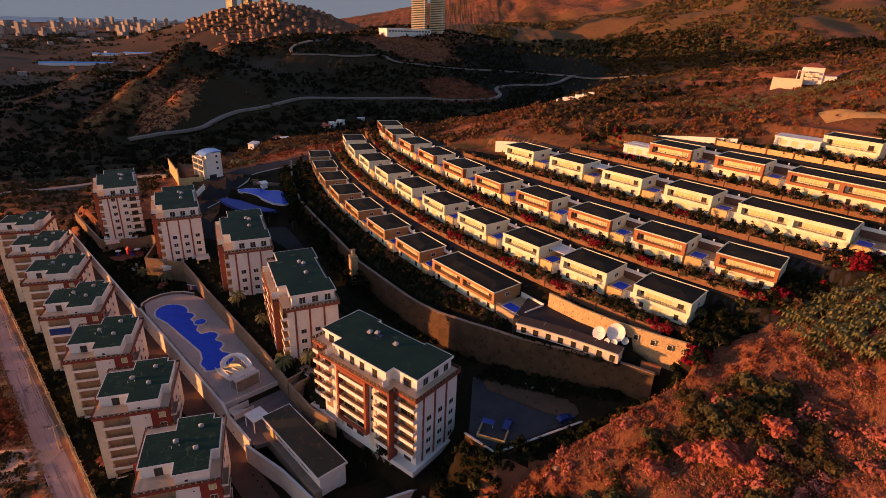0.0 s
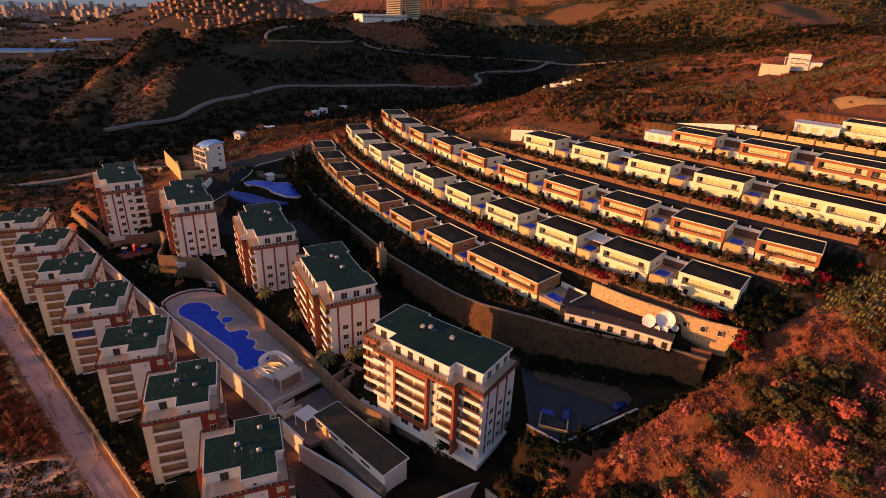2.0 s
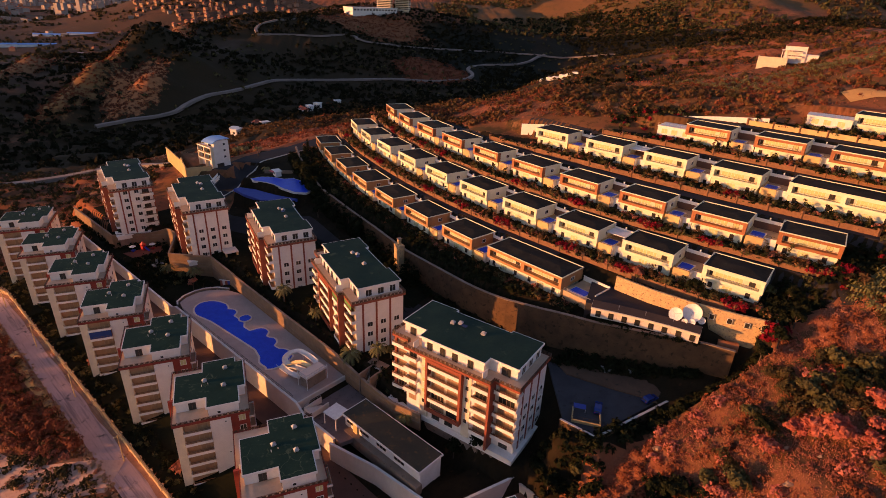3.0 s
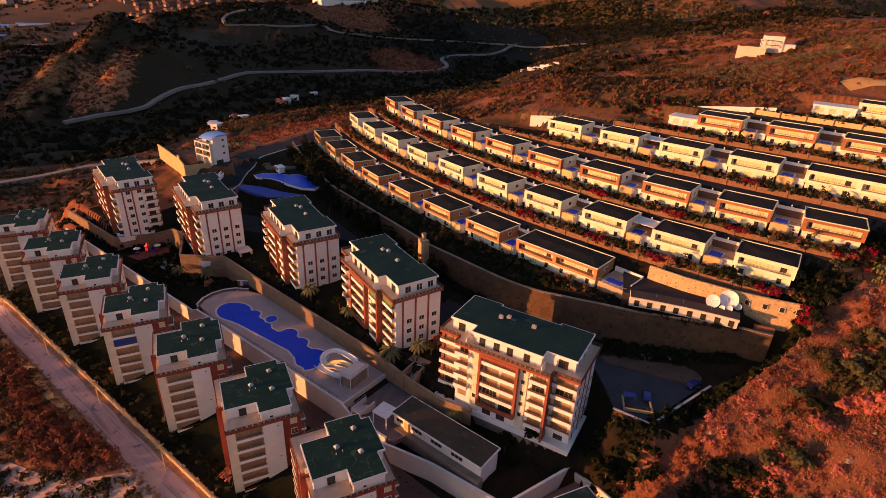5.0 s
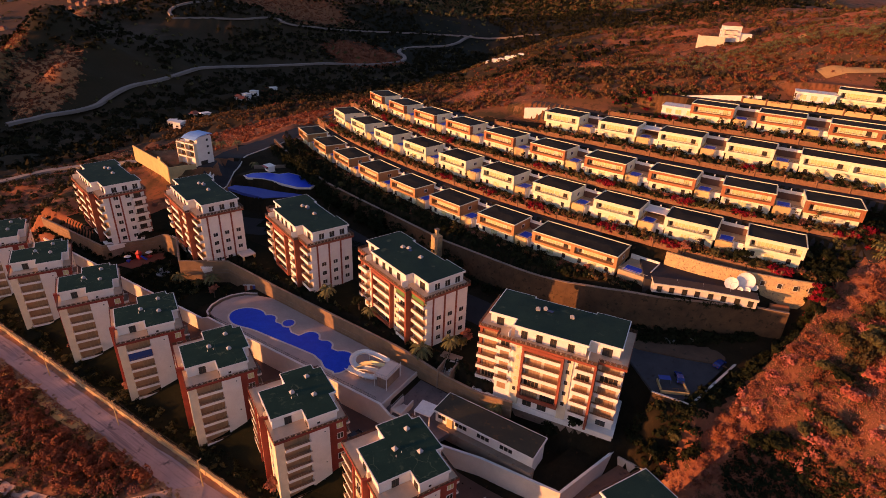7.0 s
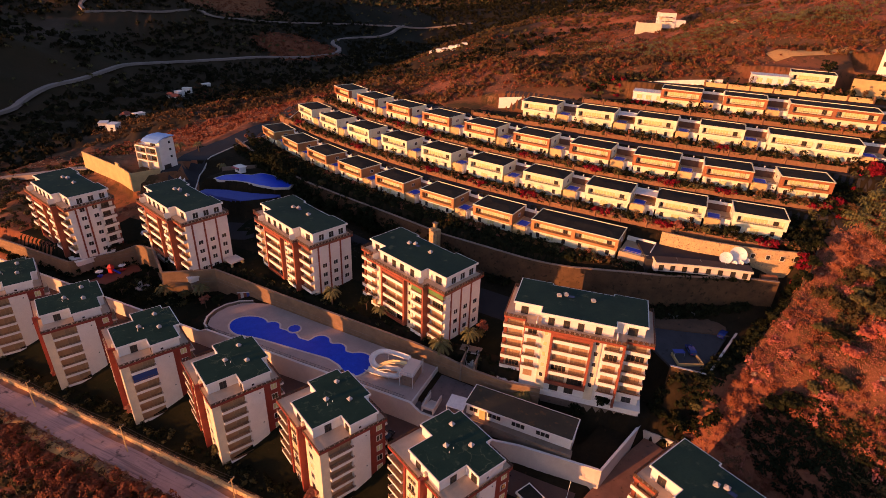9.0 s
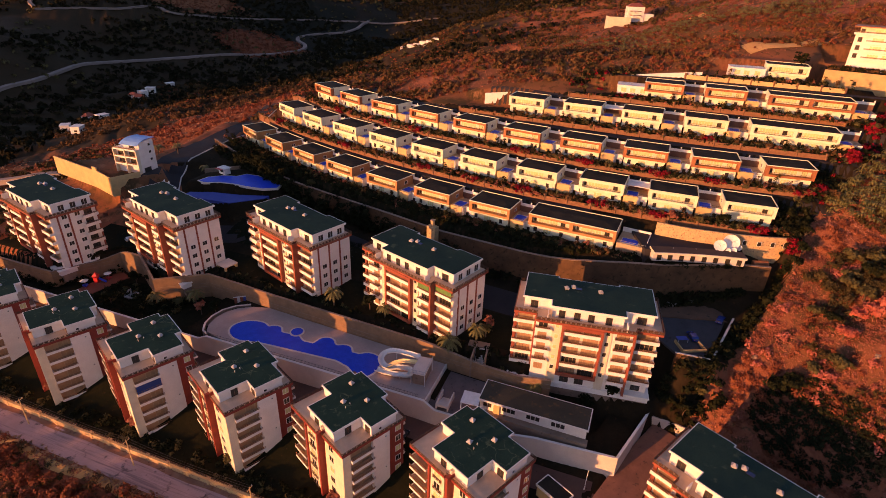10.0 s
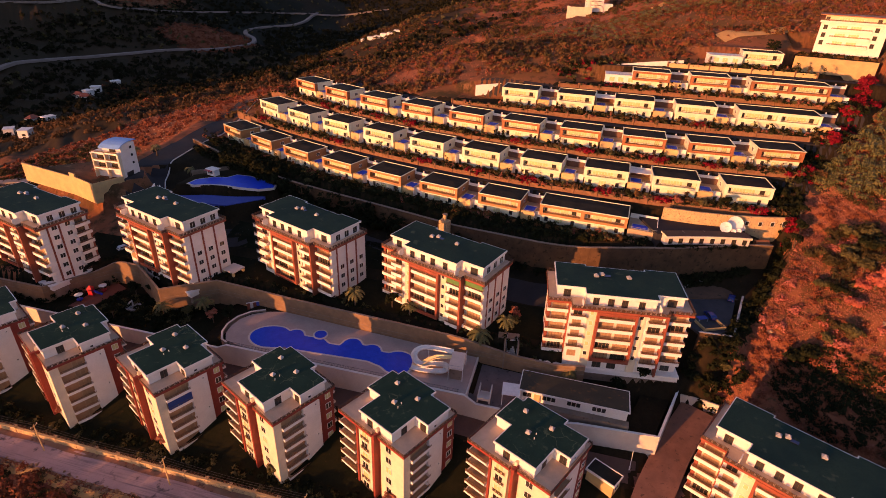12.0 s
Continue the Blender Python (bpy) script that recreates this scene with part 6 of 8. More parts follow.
for x, y, mt, words in ((-133.2, 211.0, PLAYBLUE, "white parasol on a blue play table"), (-126.6, 213.6, PLAYRED, "white parasol on a red play table")):
    u = new("parasol")
    bm = bmesh.new()
    top = bm.verts.new((0, 0, 2.9))
    ring = [bm.verts.new((1.3 * math.cos(q * math.pi / 4), 1.3 * math.sin(q * math.pi / 4), 2.3)) for q in range(8)]
    for q in range(8):
        bm.faces.new((ring[q], ring[(q + 1) % 8], top))
    part("canopy", bm, WHITEMETAL, u)
    part("pole", tube(bmesh.new(), (0, 0, 0), (0, 0, 2.8), 0.05), STEEL, u)
    part("table", tube(bmesh.new(), (0, 0, 0.6), (0, 0, 0.75), 0.9, 0.9, 12), mt, u)
    part("base", tube(bmesh.new(), (0, 0, 0), (0, 0, 0.6), 0.35, 0.25, 10), mt, u)
    u.matrix_basis = at(x, y, -2.72, 0)
    tagged(u, words, "parasol", group="playground parasols")
ps2 = new("play_slide")
part("tower", boxes((-0.7, 0.7, -0.7, 0.7, 0, 2.2)), PLAYRED, ps2)
bm = bmesh.new()
top = bm.verts.new((0, 0, 3.8))
ring = [bm.verts.new(p) for p in ((-0.9, -0.9, 2.4), (0.9, -0.9, 2.4), (0.9, 0.9, 2.4), (-0.9, 0.9, 2.4))]
for q in range(4):
    bm.faces.new((ring[q], ring[(q + 1) % 4], top))
bm.faces.new(ring[::-1])
part("roof", bm, PLAYRED, ps2)
part("chute", chute([(0.7, 0, 1.6), (1.8, 0, 1.0), (3.2, 0, 0.3)], 0.4), PLAYBLUE, ps2)
tagged(ps2, "red and blue children's play tower with slide", "play equipment")
ps2.matrix_basis = at(-130.0, 213.0, -2.72, -30)
ft = new("garden_fountain")
part("basin", tube(bmesh.new(), (0, 0, -0.4), (0, 0, 0.5), 2.0, 2.2, 16), STEEL, ft)
part("spout", chute([(0.2, 0, 2.6), (1.2, 0, 1.6), (1.8, 0, 0.8)], 0.35), WHITEMETAL, ft)
part("stem", tube(bmesh.new(), (0, 0, 0.4), (0, 0, 2.4), 0.3, 0.2), STEEL, ft)
tagged(ft, "grey garden fountain with a slanting spout", "fountain")
ft.matrix_basis = at(-119.5, 199.5, -2.9, 130)
sh = new("garden_shelter")
part("roof", boxes((-2.4, 2.4, -2.4, 2.4, 0, 0.35)), PINKWALL, sh)
for px, py in ((-2, -2), (2, -2), (-2, 2), (2, 2)):
    part("pillar", boxes((px - 0.3, px + 0.3, py - 0.3, py + 0.3, -8, 0)), OCHRE, sh)
part("back_wall", boxes((-1.7, 1.7, 1.9, 2.1, -8, 0)), OCHRE, sh)
tagged(sh, "square stone shelter with pale flat roof", "shelter")
sh.matrix_basis = at(-90.0, 193.8, 5.8, -60)

# ---- apartment house and ochre wall at the top of the site ----
ah = new("hillside_apartment_house")
part("wall", boxes((0, 24, 0, 11, -4, 12.4)), PLASTER, ah)
part("roof", boxes((-1.2, 25.2, -1.6, 12.2, 15.2, 15.5)), TERRACOTTA, ah, "brown overhanging flat roof")
part("penthouse_wall", boxes((1, 23, 1.6, 10.4, 12.4, 15.2)), CREAM, ah)
for k, z in enumerate((3.2, 6.3, 9.4, 12.5)):
    balcony(ah, 4.2 if k < 3 else -0.6, -1.6, z, 14.5 if k < 3 else 25.2, 1.6, fascia=0.6)
    for x in (1.2, 6.0, 11.0, 19.6):
        window(ah, x, -0.04 if k < 3 else 1.56, z + 0.2, 1.5 if x in (1.2, 19.6) else 3.8, 1.8, glass=PANE if x in (1.2, 19.6) else CURTAIN, frame_mat=RAIL if x in (1.2, 19.6) else WHITEMETAL)
tagged(ah, "cream four-storey apartment house above the villas", "apartment building")
ah.matrix_basis = at(157.0, 163.4, 64.6, -64)
aw = new("ochre_retaining_wall")
long_wall("wall", [(146.0, 164.2), (154.0, 151.3), (162.0, 138.5)], lambda x, y: 52.0, lambda x, y: 63.5, 0.6, OCHRE, aw)
tagged(aw, "broad sunlit ochre retaining wall", "wall")
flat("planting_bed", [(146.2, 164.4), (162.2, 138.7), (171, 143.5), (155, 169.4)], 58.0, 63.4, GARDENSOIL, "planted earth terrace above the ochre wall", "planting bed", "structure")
for pts, h in (([(24, 229), (36, 221.6), (49.5, 213.1)], (48.0, 51.0)), ([(76, 206), (90, 197), (102.4, 186.9)], (57.0, 60.4))):
    ww = new("white_boundary_wall")
    x0, x1 = pts[0][0], pts[-1][0]
    long_wall("wall", pts, lambda x, y: h[0] + (h[1] - h[0]) * (x - x0) / (x1 - x0) - 4.5, lambda x, y: h[0] + (h[1] - h[0]) * (x - x0) / (x1 - x0), 0.4, PLASTER, ww)
    tagged(ww, "white boundary wall behind the upper villas", "wall", group="boundary walls")

# ---- plants ----
RNG = np.random.default_rng(7)
# garden grass near black: shade between the buildings is part of its colour
GRASS = surf("shade_toned_garden_grass", (0.01, 0.012, 0.006), (0.019, 0.017, 0.008), 0.15, 1.6, 0.95, bump=0.4, third=(0.05, 0.03, 0.015), third_at=0.62, spec=0.05)


def foliage(name, centres, radii, leaves, size, material, label, category, group="", flat_top=0.8):
    """Many clumps of small crossed leaves as one mesh: centres (n, 3), radii (n,), leaves to a clump, leaf size as a share of the radius."""
    c, r = np.asarray(centres, float), np.asarray(radii, float)
    n = len(c)
    d = RNG.normal(size=(n, leaves, 3))
    d /= np.linalg.norm(d, axis=2, keepdims=True)
    d[:, :, 2] = np.abs(d[:, :, 2]) * 1.15 - 0.15
    lump = 0.75 + 0.45 * np.sin(d[:, :, 0] * 3.1 + c[:, None, 0]) * np.sin(d[:, :, 1] * 3.7 + c[:, None, 1])
    rad = r[:, None] * lump * RNG.uniform(0.5, 1.05, (n, leaves)) ** 0.5
    p = c[:, None, :] + d * rad[:, :, None] * np.array([1, 1, flat_top])
    out = d + RNG.normal(scale=0.42, size=d.shape)
    u = np.cross(out, RNG.normal(size=d.shape))
    u /= np.linalg.norm(u, axis=2, keepdims=True) + 1e-6
    w = np.cross(out, u)
    w /= np.linalg.norm(w, axis=2, keepdims=True) + 1e-6
    s = (r[:, None] * size * RNG.uniform(0.6, 1.4, (n, leaves)))[:, :, None]
    v = np.stack([p + u * s * 1.3, p - u * s * 0.7 + w * s * 0.9, p - u * s * 0.7 - w * s * 0.9], 2).reshape(-1, 3)
    f = np.arange(n * leaves * 3).reshape(-1, 3)
    ob = mesh_object(name, v, f, material)
    return tagged(ob, label, category, group, "stuff")


def clumpiness(x, y, scale=0.03, seed=0.0):
    return np.array([noise.noise((a * scale, b * scale, seed)) for a, b in zip(x, y)])


def scatter(n, x0, x1, y0, y1, keep, lift=0.3):
    x, y = RNG.uniform(x0, x1, n), RNG.uniform(y0, y1, n)
    k = keep(x, y)
    x, y = x[k], y[k]
    return np.array([(a, b, gz(a, b) + lift) for a, b in zip(x, y)])


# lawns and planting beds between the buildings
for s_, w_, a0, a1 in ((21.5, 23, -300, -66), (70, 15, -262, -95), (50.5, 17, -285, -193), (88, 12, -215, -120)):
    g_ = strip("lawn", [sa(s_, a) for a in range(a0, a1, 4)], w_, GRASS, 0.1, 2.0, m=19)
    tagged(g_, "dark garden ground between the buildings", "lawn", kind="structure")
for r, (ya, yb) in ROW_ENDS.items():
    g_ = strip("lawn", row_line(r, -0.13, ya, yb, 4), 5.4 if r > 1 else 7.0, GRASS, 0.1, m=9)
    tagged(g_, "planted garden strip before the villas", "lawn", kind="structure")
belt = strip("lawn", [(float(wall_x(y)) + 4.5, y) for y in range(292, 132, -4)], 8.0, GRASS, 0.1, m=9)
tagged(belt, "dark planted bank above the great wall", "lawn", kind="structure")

LEAF_DUSTY = surf("dusty_olive_leaves", (0.045, 0.036, 0.014), (0.075, 0.052, 0.02), 0.2, 2, 0.85, bump=0, spec=0.1)
LEAF_BROWN = surf("olive_brown_leaves", (0.1, 0.055, 0.022), (0.15, 0.075, 0.03), 0.15, 2, 0.9, bump=0, spec=0.1)
LEAF_RUSSET = surf("russet_leaves", (0.22, 0.068, 0.033), (0.16, 0.05, 0.025), 0.2, 2, 0.9, bump=0, spec=0.1)
# open hillside to the side of the complex
on_hill = lambda x, y: (y < hill_edge(x) - 2.5) & (y > 25 - 0.2 * x)


def grass(name, pts, blades, tall, material, label):
    """Tufts of thin leaning blades as one mesh."""
    p = np.repeat(np.asarray(pts), blades, 0)
    n = len(p)
    p[:, :2] += RNG.normal(scale=0.28, size=(n, 2))
    a, h = RNG.uniform(0, 2 * math.pi, n), RNG.uniform(0.5, 1.2, n) * tall
    side = np.stack([np.cos(a), np.sin(a), np.zeros(n)], 1) * RNG.uniform(0.05, 0.11, n)[:, None]
    tip = p + np.stack([RNG.normal(scale=0.25, size=n) * h, RNG.normal(scale=0.25, size=n) * h, h], 1)
    v = np.stack([p - side, p + side, tip], 1).reshape(-1, 3)
    return tagged(mesh_object(name, v, np.arange(n * 3).reshape(-1, 3), material), label, "grass", kind="stuff")


pts = scatter(40000, 6, 120, 28, 118, lambda x, y: on_hill(x, y), -0.05)
grass("dry_grass", pts, 5, 0.4, LEAF_DRY, "dry reddish grass covering the slope")
pts = scatter(8000, 6, 118, 25, 120, lambda x, y: on_hill(x, y) & (clumpiness(x, y, 0.12) > -0.2), 0.1)
foliage("dry_scrub", pts, RNG.uniform(0.3, 1.0, len(pts)), 27, 0.18, LEAF_DRY, "dry red-brown grass tufts and scrub on the slope", "scrub")
wooded = lambda x, y: (clumpiness(x, y, 0.05, 3.0) > 0.22 - 0.006 * np.clip(x - 26, 0, 40) + 0.02 * np.clip(y - hill_edge(x) + 17, 0, 30)) & ~((x > 70) & (y < 88))
pts = scatter(1500, 6, 100, 15, 120, lambda x, y: on_hill(x, y) & wooded(x, y), 0.4)
foliage("hillside_bushes", pts, RNG.uniform(0.8, 2.3, len(pts)), 110, 0.13, LEAF_DUSTY, "dark olive bushes scattered over the dry slope", "bushes")
pts = scatter(2600, 6, 130, 25, 120, lambda x, y: on_hill(x, y) & (clumpiness(x, y, 0.06, 9.0) > -0.1), 0.3)
foliage("red_brown_bushes", pts, RNG.uniform(0.5, 1.8, len(pts)), 64, 0.15, LEAF_RUSSET, "russet bushes on the dry slope", "bushes")
pts = scatter(420, 10, 100, 35, 110, lambda x, y: on_hill(x, y) & (clumpiness(x, y, 0.05, 15.0) > 0.12), 0.4)
foliage("pinkish_bushes", pts, RNG.uniform(0.9, 2.2, len(pts)), 120, 0.12, surf("pinkish_dry_leaves", (0.36, 0.1, 0.072), (0.44, 0.15, 0.11), 0.3, 2, 0.9, bump=0, spec=0.1), "bushes with pinkish red dry leaves", "bushes")
clumps = []
for cx, cy, n in ((56, 93, 5), (63, 93, 8), (70, 90, 7), (67, 84, 8), (60, 84, 7), (60, 76, 7), (64, 71, 6), (55, 88, 4), (34, 76, 5), (70, 79, 5)):
    for k in range(n):
        x, y = cx + RNG.normal() * 2.2, cy + RNG.normal() * 1.9
        clumps.append((x, y, gz(x, y) + 0.9, RNG.uniform(1.4, 3.0)))
arr = np.array(clumps)
foliage("large_hillside_bushes", arr[:, :3], arr[:, 3], 330, 0.085, LEAF_DUSTY, "large dark olive bushes in clumps on the slope", "bushes")
rocks = new("loose_rocks")
tagged(rocks, "pale rocks lying on the dry slope", "rocks")
for k in range(26):
    x = RNG.uniform(18, 90)
    y = RNG.uniform(55, float(hill_edge(x)) - 5)
    bm = bmesh.new()
    bmesh.ops.create_icosphere(bm, subdivisions=2, radius=1)
    q = RNG.uniform(0, 50)
    for v in bm.verts:
        v.co *= 0.75 + 0.5 * noise.noise(v.co * 1.4 + Vector((q, 0, 0)))
    o = part("rock", bm, ROCK, rocks)
    rr = RNG.uniform(0.3, 1.0)
    o.matrix_basis = Matrix.Translation((x, y, gz(x, y) + 0.1)) @ Matrix.Diagonal((rr * 1.4, rr, rr * 0.8, 1))


# banana plantation
def banana_field(name, pts, material, label):
    v, f = [], []
    for x, y, z in pts:
        h, n = RNG.uniform(1.6, 2.8), 10
        for k in range(n):
            a = 2 * math.pi * (k + RNG.uniform(-0.3, 0.3)) / n
            ln, up_, wd = RNG.uniform(1.2, 2.1), RNG.uniform(0.5, 1.6), RNG.uniform(0.2, 0.32)
            ca, sn = math.cos(a), math.sin(a)
            base = len(v)
            for q in range(4):
                t_ = q / 3
                rr, zz = ln * t_, h + up_ * math.sin(t_ * 2.4) - 0.9 * t_ * t_
                ww_ = wd * (0.35, 1.0, 0.85, 0.1)[q]
                v += [(x + ca * rr - sn * ww_, y + sn * rr + ca * ww_, z + zz), (x + ca * rr + sn * ww_, y + sn * rr - ca * ww_, z + zz)]
            for q in range(3):
                f.append((base + 2 * q, base + 2 * q + 1, base + 2 * q + 3, base + 2 * q + 2))
    return tagged(mesh_object(name, v, f, material), label, "banana plants", kind="stuff")


pts = scatter(2900, 74, 190, 60, 125, lambda x, y: (y < hill_edge(x) - 1.5) & (y > 98 - 0.75 * np.clip(x - 82, 0, 14) + 0.25 * np.clip(x - 95, 0, 100) - 1.5 * np.sin(x * 0.5)) & (x > 81), 0.0)
banana_field("banana_plants", pts, LEAF_BANANA, "dense banana plantation with long arching leaves")
pts = scatter(2400, 140, 330, 205, 340, lambda x, y: (np.sin((x * 0.5 + y * 0.86) * 1.1) > 0.1) & (clumpiness(x, y, 0.02, 2.0) > -0.15), 0.0)
banana_field("far_banana_rows", pts, LEAF_BANANA, "banana rows on the far slope")

# gardens of the villas
dark, olive, red, dry, brown = [], [], [], [], []
for x, y, z, d, w_, r in HOUSES:
    m = at(x, y, z, d)
    for k in range(int(w_ * 5.5)):
        p = m @ Vector((RNG.uniform(-1.0, w_ + 7.0), RNG.uniform(-4.6, -0.8), 0))
        p.z = roof_z(r) - 6.8 + 0.3
        q = RNG.uniform()
        p.z += 0.7 * RNG.uniform() ** 2
        (dark if q < 0.4 else brown if q < 0.68 else olive if q < 0.9 else dry).append((*p, RNG.uniform(0.45, 1.0) + 0.9 * RNG.uniform() ** 3))
    for k in range(5):
        p = m @ Vector((RNG.uniform(0.5, w_ - 0.5), RNG.uniform(-2.6, -0.9), 0))
        (dark if k < 3 else brown).append((p.x, p.y, roof_z(r) - 6.8 + 1.0, RNG.uniform(0.8, 1.15)))
    if r in (2, 3, 4) and RNG.uniform() < 0.62:
        x0 = RNG.uniform(0, w_ * 0.7)
        for j in range(20):
            c = m @ Vector((x0 + RNG.uniform(0, 6.0), RNG.uniform(-5.2, -3.4), 0))
            red.append((c.x, c.y, roof_z(r) - 6.4 + RNG.uniform(-0.8, 0.8), RNG.uniform(0.7, 1.25)))
# planting that hangs over the garden walls
for r, (ya, yb) in ROW_ENDS.items():
    for x, y in row_line(r, -0.24, ya, yb, 0.8):
        q = RNG.uniform()
        (dark if q < 0.5 else olive if q < 0.85 else dry).append((x + RNG.normal() * 0.4, y + RNG.normal() * 0.4, roof_z(r) - 6.8 + RNG.uniform(-0.4, 0.4), RNG.uniform(0.5, 1.2)))
# small upright trees standing in the villa gardens
for r, (ya, yb) in ROW_ENDS.items():
    for x, y in row_line(r, -0.16, ya, yb, 3.4):
        if RNG.uniform() < 0.62:
            dx, dy, tall = RNG.normal() * 0.9, RNG.normal() * 0.9, RNG.uniform(0.8, 3.4)
            lst = (dark, dark, brown, olive)[int(RNG.uniform(0, 4))]
            for q in range(5):
                lst.append((x + dx + RNG.normal() * 0.25, y + dy + RNG.normal() * 0.25, roof_z(r) - 6.5 + tall * q / 4, RNG.uniform(0.5, 1.0)))
for cx, cy, d in ((67.1, 196.8, -45), (111.3, 181.0, -43)):
    for k in range(45):
        p = at(cx, cy, 0, d) @ Vector((RNG.uniform(-2, 14), RNG.uniform(-3.6, -0.8), 0))
        q = RNG.uniform()
        (red if q < 0.35 and cx < 100 else dark if q < 0.75 else olive).append((p.x, p.y, gz(p.x, p.y) + 0.5, RNG.uniform(0.6, 1.5)))
# dark bushes at the foot of the great wall
for k in range(260):
    y = RNG.uniform(112, 290)
    x = float(wall_x(y)) - RNG.uniform(1.2, 5.5)
    dark.append((x, y, gz(x, y) + RNG.uniform(0.2, 0.9), RNG.uniform(0.8, 2.0)))
for k in range(150):
    y = RNG.uniform(160, 268)
    x, h = float(wall_x(y)) - RNG.uniform(1.0, 5.0), RNG.uniform(1.5, 7.5)
    for q in range(3):
        dark.append((x + RNG.normal() * 0.7, y + RNG.normal() * 0.9, gz(x, y) + h * (q + 0.6) / 3, RNG.uniform(1.0, 2.1)))
# dark leaves standing in for shade round the parking lot, planting that also darkens the annex front, and planting at
# the end of the fifth row
for k in range(90):
    x, y = RNG.uniform(2, 15), RNG.uniform(84, 95)
    if (x - 2) * 0.75 + y < 99:
        dark.append((x, y, gz(x, y) + 0.5, RNG.uniform(0.8, 1.9)))
for k in range(70):
    x, y = RNG.uniform(14, 44), RNG.uniform(85, 108)
    if abs((y - 90.2) - 0.52 * (x - 14.4) + 1.8) < 1.4:
        dark.append((x, y, gz(x, y) + 0.4, RNG.uniform(0.7, 1.4)))
for k in range(60):
    q = RNG.uniform(0, 1)
    x, y = 21 + 23.5 * q, 121.3 - 11.4 * q - 0.9 + RNG.normal() * 0.3
    dark.append((x, y, 20.3 + RNG.uniform(-0.5, 0.5), RNG.uniform(0.5, 1.0)))
for k in range(70):
    x, y = RNG.uniform(56, 82), 0.0
    y = 213 - 0.25 * (x - 56) + RNG.normal() * 2.0
    (dark if RNG.uniform() < 0.6 else olive if RNG.uniform() < 0.6 else red).append((x, y, gz(x, y) + 0.5, RNG.uniform(0.9, 2.0)))
# dark planting beyond the last house of each row, also blackening the villas' shadow there
for x, y, d, n in ((62, 114, -46, 90), (83, 119, -41, 100), (104, 127, -47, 90), (120, 134, -48, 70), (66, 108, -30, 50)):
    for k in range(n):
        p = at(x, y, 0, d) @ Vector((RNG.uniform(0.5, 11), RNG.uniform(-4, 11), 0))
        if p.y > float(hill_edge(np.array(p.x))) - 1:
            dark.append((p.x, p.y, gz(p.x, p.y) + RNG.uniform(0.3, 1.6), RNG.uniform(0.8, 2.0)))
# hedge and trees on top of the ochre wall
for k in range(120):
    p = at(146.0, 164.2, 0, -58) @ Vector((RNG.uniform(0, 30), RNG.uniform(1.0, 3.2), 0))
    (dark if RNG.uniform() < 0.5 else brown).append((p.x, p.y, 63.5 + RNG.uniform(0.2, 1.2), RNG.uniform(0.8, 1.4)))
for k in range(40):
    x, y = 139 + RNG.normal() * 1.8, 170 + RNG.normal() * 1.6
    dark.append((x, y, gz(x, y) + RNG.uniform(0.5, 3.5), RNG.uniform(0.8, 1.5)))
# hedge along the boundary with the open slope
for k in range(190):
    x = RNG.uniform(64, 142)
    y = float(hill_edge(np.array(x))) + RNG.uniform(1.0, 5.5)
    q = RNG.uniform()
    (red if x > 92 and q < 0.5 else dark if q < 0.8 else olive).append((x, y, gz(x, y) + 0.5, RNG.uniform(0.9, 1.8)))
for cx, cy, n in ((60.5, 105.2, 20), (104, 121.5, 26), (112, 124, 14), (121, 126.5, 26), (131, 129, 14), (140, 132, 26), (146, 133.5, 20), (84, 116, 12)):
    for k in range(n):
        x, y = cx + RNG.normal() * 1.5, cy + RNG.normal() * 0.9
        red.append((x, y, gz(x, y) + RNG.uniform(0.2, 2.4), RNG.uniform(0.9, 1.7)))
for k in range(8):
    red.append((61.5 + RNG.normal() * 2.2, 105.0 + RNG.normal() * 1.0, 18.0 + RNG.uniform(0, 1.5), RNG.uniform(0.6, 1.1)))
for k in range(150):
    x = RNG.uniform(4, 64)
    y = float(hill_edge(np.array(x))) + RNG.uniform(-1.5, 2.5)
    dark.append((x, y, gz(x, y) + RNG.uniform(0.2, 1.6), RNG.uniform(0.9, 2.0)))
# bank above the great wall
for k in range(420):
    y = RNG.uniform(134, 292)
    x = float(wall_x(y)) + RNG.uniform(1.5, 8.5)
    dark.append((x, y, gz(x, y) + RNG.uniform(0.2, 1.0), RNG.uniform(0.8, 2.0)))
for k in range(110):
    a_ = RNG.uniform(-298, -240)
    x, y = sa(float(upper_wall_s(a_)) + RNG.uniform(-1.6, 2.6), a_)
    dark.append((x, y, gz(x, y) + RNG.uniform(0.3, 1.6), RNG.uniform(0.8, 1.8)))
# gardens round the towers and blocks
for k in range(520):
    s_, a_ = RNG.uniform(10.8, 15.5), RNG.uniform(-300, -62)
    x, y = sa(s_, a_)
    q = RNG.uniform()
    (dark if q < 0.75 else olive).append((x, y, gz(x, y) + 0.3, RNG.uniform(0.4, 1.3)))
for k in range(330):
    a_ = RNG.uniform(-262, -96)
    s_ = float(upper_wall_s(a_)) + RNG.uniform(1.2, 6.0)
    x, y = sa(s_, a_)
    (dark if RNG.uniform() < 0.75 else olive).append((x, y, gz(x, y) + 0.3, RNG.uniform(0.4, 1.1)))
for k in range(240):
    x, y = sa(RNG.uniform(44, 57), RNG.uniform(-236, -206))
    (dark if RNG.uniform() < 0.8 else olive).append((x, y, gz(x, y) + 0.4, RNG.uniform(0.6, 1.6)))
